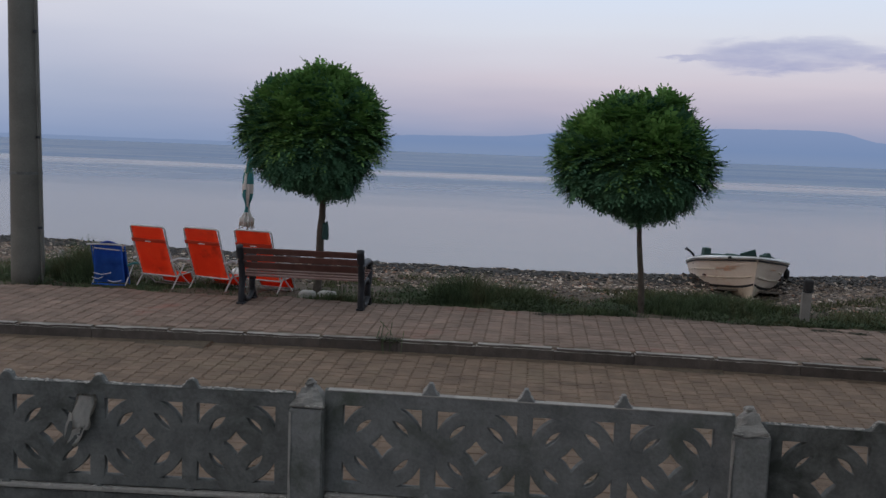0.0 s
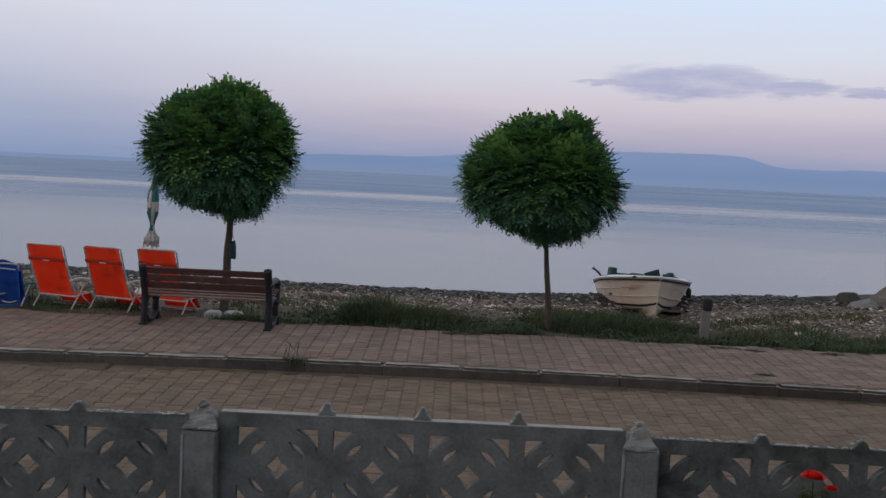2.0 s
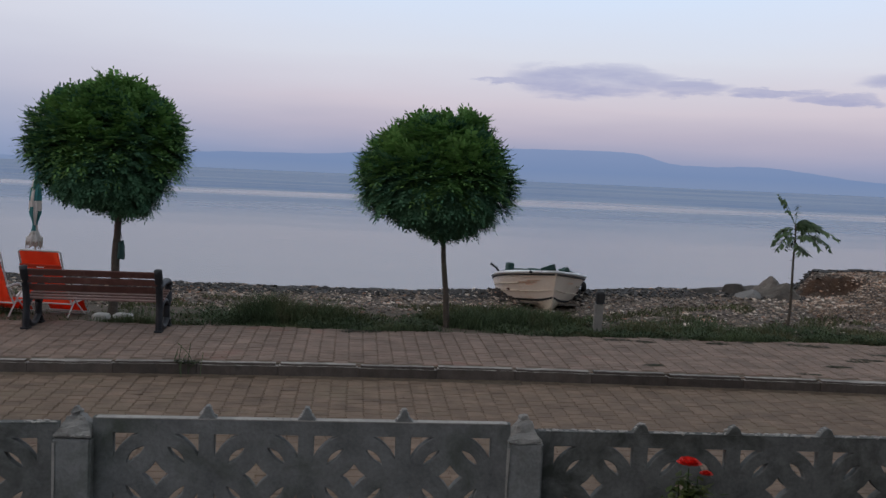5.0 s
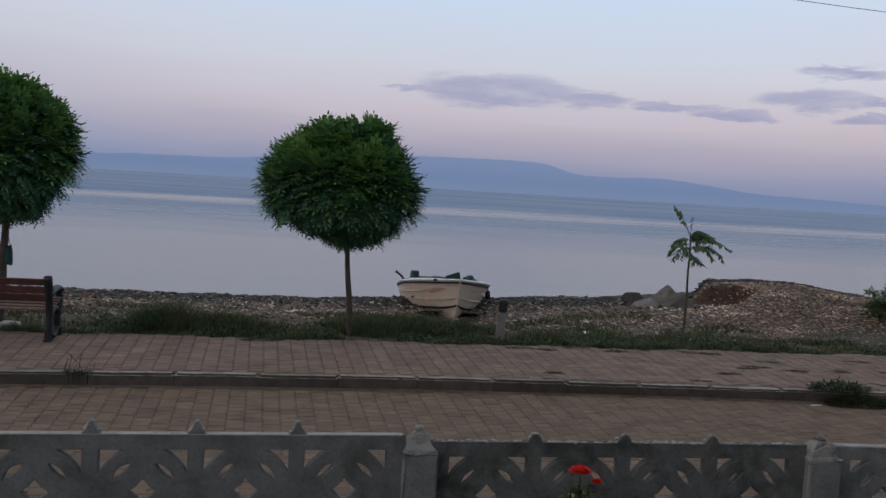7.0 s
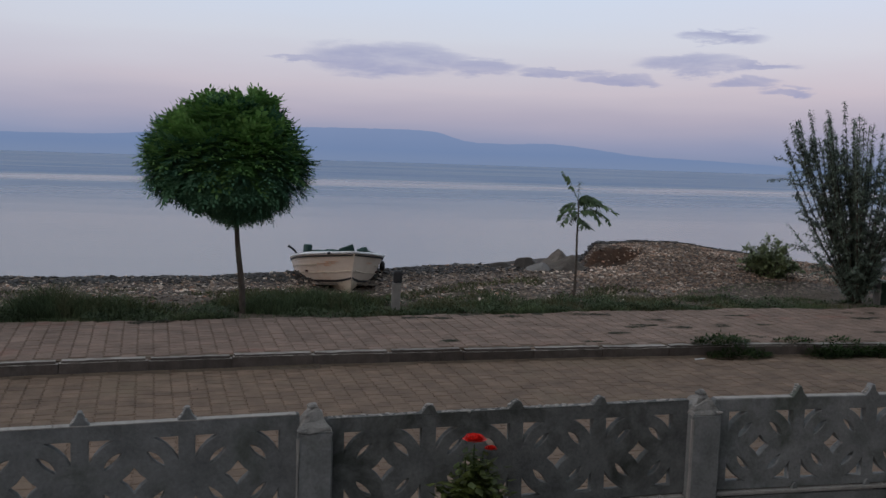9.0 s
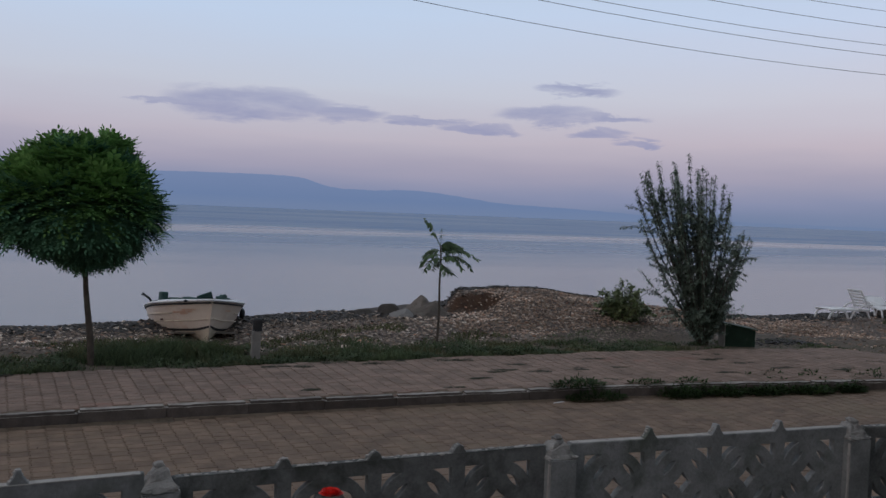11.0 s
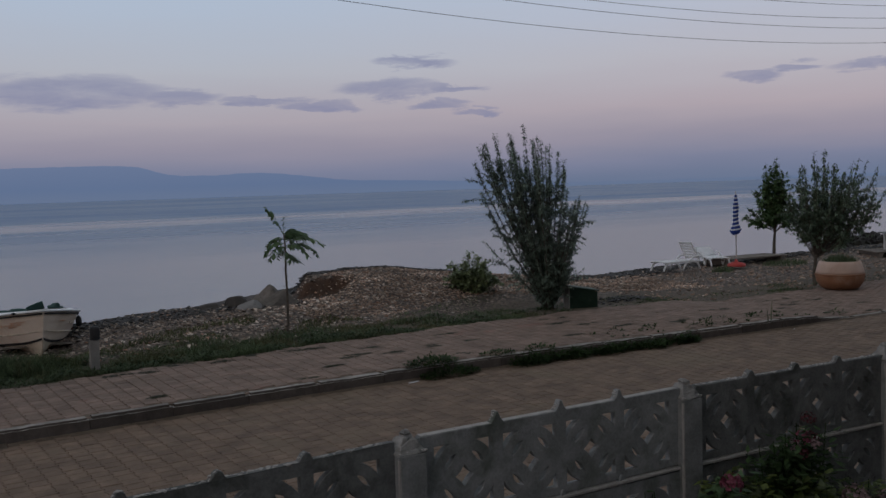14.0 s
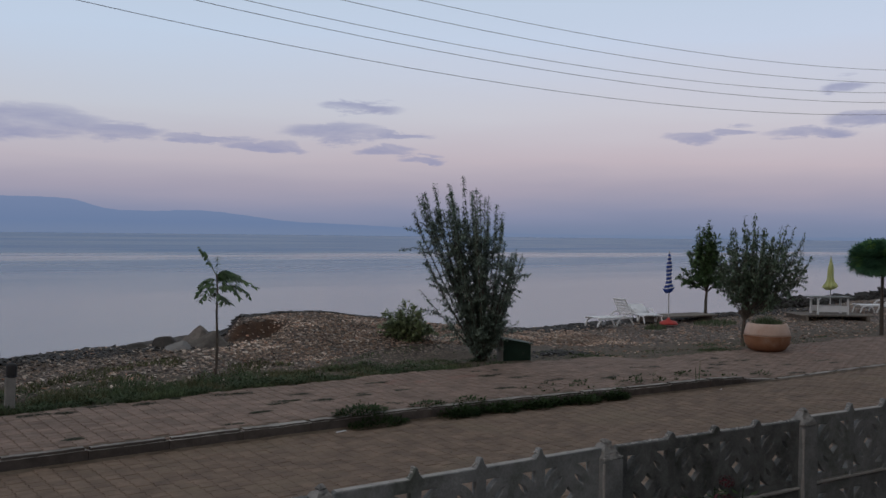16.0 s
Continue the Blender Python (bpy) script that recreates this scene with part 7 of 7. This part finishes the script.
def flower_plant(name, m, stems, heads, leaf_mat, petal_mats, leaf_len, leaf_w, leaves, label, seed):
    """Stems with leaves from the ground; heads: x, y, z, radius, petals, petal size, colour."""
    rnd = random.Random(seed)
    t = thing(name, m, label, "flower")
    wood = bmesh.new()
    v, f = [], []
    for x, y, h, r in stems:
        pts = curve_pts([(x * 0.3, y * 0.3, 0), (x * 0.8, y * 0.8, h * 0.55), (x, y, h)], 5)
        add_tube(wood, pts, [0.007 - 0.004 * i / (len(pts) - 1) for i in range(len(pts))], 5)
        for _ in range(leaves):
            u = 0.35 + 0.62 * rnd.random() ** 0.7
            q = pts[min(len(pts) - 1, int(u * (len(pts) - 1)))]
            a = rnd.uniform(0, math.tau)
            blade_leaf(v, f, q + Vector((rnd.gauss(0, r), rnd.gauss(0, r), rnd.gauss(0, 0.03))), Vector((math.cos(a), math.sin(a), rnd.uniform(-0.5, 0.6))), Vector((0, 0, 1)), leaf_len * rnd.uniform(0.6, 1.2), leaf_w * rnd.uniform(0.7, 1.2))
    tagged(part("stalk_cluster", wood, m_weed, t), kind="stuff")
    mesh_ob("foliage", v, f, leaf_mat, t, "dark green leaves")
    for x, y, z, r, n, petal, c in heads:
        pv, pf = [], []
        if n < 4:
            rose_head(pv, pf, Vector((x, y, z)), r, rnd)
        else:
            flower_head(pv, pf, Vector((x, y, z)), r, n, rnd, petal)
        mesh_ob("flower_head", pv, pf, petal_mats[c], t)
    return t


flower_plant("red_rose", pose(1.46, 3.98, 0.02), [(0.02, 0, 1.12, 0.04), (0.07, 0.02, 1.08, 0.05), (-0.02, 0.0, 1.06, 0.05), (0.02, -0.05, 1.04, 0.05), (0.10, 0.03, 1.0, 0.05), (-0.04, 0.02, 0.97, 0.06)],
             [(0.02, 0, 1.15, 0.044, 1, 0.036, 0), (0.10, 0.0, 1.10, 0.024, 1, 0.022, 0)], m_leaf_lime, (m_red_petal,), 0.055, 0.040, 330, "red rose bush in bloom in front of the concrete fence", 101)
flower_plant("pink_phlox", pose(5.45, 3.86, 0.02), [(rnd.gauss(0, 0.2), rnd.gauss(0, 0.08), rnd.uniform(0.6, 0.95), 0.06) for _ in range(12)],
             [(0.10, 0.0, 0.97, 0.05, 34, 0.012, 2), (0.04, 0.0, 0.85, 0.055, 40, 0.013, 0), (0.15, 0.02, 0.83, 0.05, 34, 0.013, 2), (-0.02, 0.03, 0.80, 0.05, 34, 0.013, 1), (0.10, -0.05, 0.81, 0.04, 28, 0.013, 1), (0.0, -0.04, 0.76, 0.04, 26, 0.013, 2)],
             m_weed, (m_pink_petal, m_pale_petal, m_crimson), 0.085, 0.04, 110, "tall pink flowers among leaves by the fence", 102)
flower_plant("pink_phlox", pose(4.62, 3.68, 0.02), [(rnd.gauss(0, 0.12), rnd.gauss(0, 0.08), rnd.uniform(0.5, 0.78), 0.06) for _ in range(8)],
             [(0.0, 0.0, 0.77, 0.065, 90, 0.016, 0)], m_leaf_broad, (m_pink_petal,), 0.085, 0.05, 130, "single pink flower over broad leaves", 103)
flower_plant("pale_hydrangea", pose(5.68, 3.60, 0.02), [(rnd.gauss(0, 0.25), rnd.gauss(0, 0.1), rnd.uniform(0.35, 0.55), 0.08) for _ in range(14)],
             [(-0.02, 0.0, 0.50, 0.085, 90, 0.014, 0), (0.34, 0.0, 0.40, 0.09, 100, 0.014, 0), (0.16, 0.05, 0.42, 0.05, 40, 0.014, 0)], m_leaf_lime, (m_pale_petal,), 0.085, 0.055, 130, "pale pink flower clusters over fresh green leaves", 104)
flower_plant("leafy_shrub", pose(5.05, 3.80, 0.02), [(rnd.gauss(0, 0.28), rnd.gauss(0, 0.12), rnd.uniform(0.45, 0.72), 0.09) for _ in range(18)],
             [], m_leaf_lime, (), 0.085, 0.05, 150, "low leafy garden shrub by the fence", 105)
flower_plant("leafy_shrub", pose(4.30, 4.02, 0.02), [(rnd.gauss(0, 0.08), rnd.gauss(0, 0.04), rnd.uniform(0.5, 0.76), 0.05) for _ in range(8)],
             [], m_weed, (), 0.09, 0.05, 36, "dark leafy plant against the fence post", 106)

# ---------------------------------------------------------------- kerb stones and pavers
kerb = tagged(new("kerb"), "worn grey concrete kerb stones along the street", "kerb", kind="structure")
kerb_meshes = []
rnd = random.Random(111)
for i in range(6):
    bm = box((0, 0, 0), (0.922, 0.15, 0.30))
    bmesh.ops.bevel(bm, geom=[e for e in bm.edges if e.verts[0].co.z > 0 and e.verts[1].co.z > 0], offset=rnd.uniform(0.020, 0.032), segments=2, affect="EDGES")
    bmesh.ops.subdivide_edges(bm, edges=[e for e in bm.edges if abs(e.verts[0].co.x - e.verts[1].co.x) > 0.5], cuts=14)
    for q in bm.verts:
        o = Vector((q.co.x * 5.0, i * 7.0, q.co.z * 4.0))
        q.co += Vector((0, 0.010 * noise.noise(o) + rnd.uniform(-0.003, 0.003), rnd.uniform(-0.003, 0.002)))
        if q.co.z > 0.1 and q.co.y < 0.02:
            # chips out of the street edge
            chip = 0.032 * max(0.0, noise.noise(Vector((q.co.x * 6.0, i * 3.3, 1.0))) - 0.18)
            q.co += Vector((0, chip * 0.8, -chip))
    bm.normal_update()
    # all upward faces take the pale tone: wear plus light put into colour
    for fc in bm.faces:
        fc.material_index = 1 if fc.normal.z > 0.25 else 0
    me = bpy.data.meshes.new("kerb_stone")
    bm.to_mesh(me)
    bm.free()
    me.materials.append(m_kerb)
    me.materials.append(m_kerb_top)
    kerb_meshes.append(me)
s = -16.0
while s < 33:
    c = s + 0.465
    a = math.atan(kerb_slope(c))
    ob = new("kerb_stone", rnd.choice(kerb_meshes))
    ob.parent = kerb
    ob.matrix_basis = pose(c, kerb_y(c) + 0.06, 0.002 - walk_drop(c) + rnd.uniform(-0.008, 0.006), rnd.uniform(-1, 1), math.degrees(math.atan(walk_drop(c + 0.46) - walk_drop(c - 0.46)) / 0.92), math.degrees(a) + rnd.uniform(-0.5, 0.5))
    s += 0.93 * math.cos(a)

# an I-shaped interlocking stone: wide ends, narrow waist
HALF = [(-0.094, -0.079), (0.094, -0.079), (0.094, -0.046), (0.079, -0.026), (0.079, 0.026), (0.094, 0.046), (0.094, 0.079), (-0.094, 0.079), (-0.094, 0.046), (-0.079, 0.026), (-0.079, -0.026), (-0.094, -0.046)]
NP = len(HALF)
pv = [(x * 0.93, y * 0.93, 0.0) for x, y in HALF] + [(x, y, -0.007) for x, y in HALF] + [(x, y, -0.035) for x, y in HALF]
pf = [tuple(range(NP))] + [(r * NP + (j + 1) % NP, r * NP + j, (r + 1) * NP + j, (r + 1) * NP + (j + 1) % NP) for r in (0, 1) for j in range(NP)]
PV = np.array(pv)
COL, ROW = 0.179, 0.164


def lay(parent, name, y_of, slope_of, rows, x0, x1, z, material, near, seed, keep):
    """Courses of pavers across the street; those in the stretch near are pieces of their own."""
    rnd = random.Random(seed)
    me = bpy.data.meshes.new(name)
    me.from_pydata(pv, [], pf)
    me.materials.append(material)
    me.update()
    vs, fs = [], []
    singles = 0
    for i in range(int((x1 - x0) / COL)):
        x = x0 + i * COL
        a = math.atan(slope_of(x))
        for j in range(-1 if i % 2 else 0, rows):
            off = (j + (0.5 if i % 2 else 0.0)) * ROW
            px, py = x - math.sin(a) * off * (1 if parent is pavement else -1), y_of(x, off)
            if not keep(px, py):
                continue
            zz = z + rnd.uniform(-0.003, 0.002) - (0.014 if j < 0 else 0.0) - (walk_drop(px) if parent is pavement else 0.0)
            tx, ty, tz = rnd.gauss(0, 0.7), rnd.gauss(0, 0.7), math.degrees(a) + rnd.gauss(0, 0.8)
            if near[0] < px < near[1] and near[2] < py < near[3] and singles < 300:
                ob = new(name, me)
                ob.parent = parent
                ob.matrix_basis = pose(px, py, zz, tx, ty, tz)
                singles += 1
            else:
                m = np.array(pose(px, py, zz, tx, ty, tz))
                fs += [tuple(q + NP * 3 * len(vs) for q in fc) for fc in pf]
                vs.append(PV @ m[:3, :3].T + m[:3, 3])
    ob = mesh_ob(name + "s", np.concatenate(vs).tolist(), fs, material, parent)
    tagged(ob, kind="stuff")


# dirt washed against the kerb's foot, and dead leaves on the paving
rnd = random.Random(131)
bm = bmesh.new()
prev = None
for i in range(520):
    x = -14 + i * 0.08
    y0 = kerb_y(x) - 0.012
    w = 0.035 + 0.05 * max(0.0, noise.noise(Vector((x * 1.9, 0, 6))) + 0.35) + rnd.uniform(0, 0.025)
    cur = [bm.verts.new((x, y0 + 0.02, 0.016)), bm.verts.new((x, y0 - w * 0.4, 0.012 + rnd.uniform(0, 0.006))), bm.verts.new((x, y0 - w, -0.004))]
    if prev:
        for q in (0, 1):
            bm.faces.new((prev[q], prev[q + 1], cur[q + 1], cur[q]))
    prev = cur
tagged(part("kerb_dirt", bm, m_sand), "dark dirt washed against the kerb", "dirt", kind="stuff")
v, f = [], []
for i in range(900):
    x = rnd.uniform(-9, 21)
    p = rnd.random()
    if p < 0.5:
        y, z = kerb_y(x) - 0.02 - abs(rnd.gauss(0, 0.06)), 0.012
    elif p < 0.8:
        y, z = kerb_y(x) + rnd.uniform(0.2, 2.6), 0.155 - walk_drop(x)
    else:
        y, z = kerb_y(x) - rnd.uniform(0.1, 5.5), 0.006
    a = rnd.uniform(0, math.tau)
    blade_leaf(v, f, Vector((x, y, z + 0.006)), Vector((math.cos(a), math.sin(a), rnd.uniform(-0.05, 0.3))), Vector((0, 0, 1)), rnd.uniform(0.03, 0.07), rnd.uniform(0.012, 0.028), 0.2)
tagged(mesh_ob("dead_leaves", v, f, m_dead), "dry brown leaves lying on the paving", "leaves", kind="stuff")
lay(road, "street_paver", lambda x, off: kerb_y(x) - 0.10 - off, kerb_slope, 40, -9.5, 22, 0.0, m_paver, (-0.5, 2.6, 7.4, 10.8), 121, lambda x, y: y > fence_y(x) + 0.12)
lay(pavement, "walk_paver", lambda x, off: kerb_y(x) + 0.22 + off, kerb_slope, 22, -14, 28, 0.150, m_paver_walk, (-3.4, 1.6, 10.3, 12.2), 122,
    lambda x, y: y < edge_y(x) - 0.08 + 0.10 * noise.noise(Vector((x * 1.3, 0, 8))))
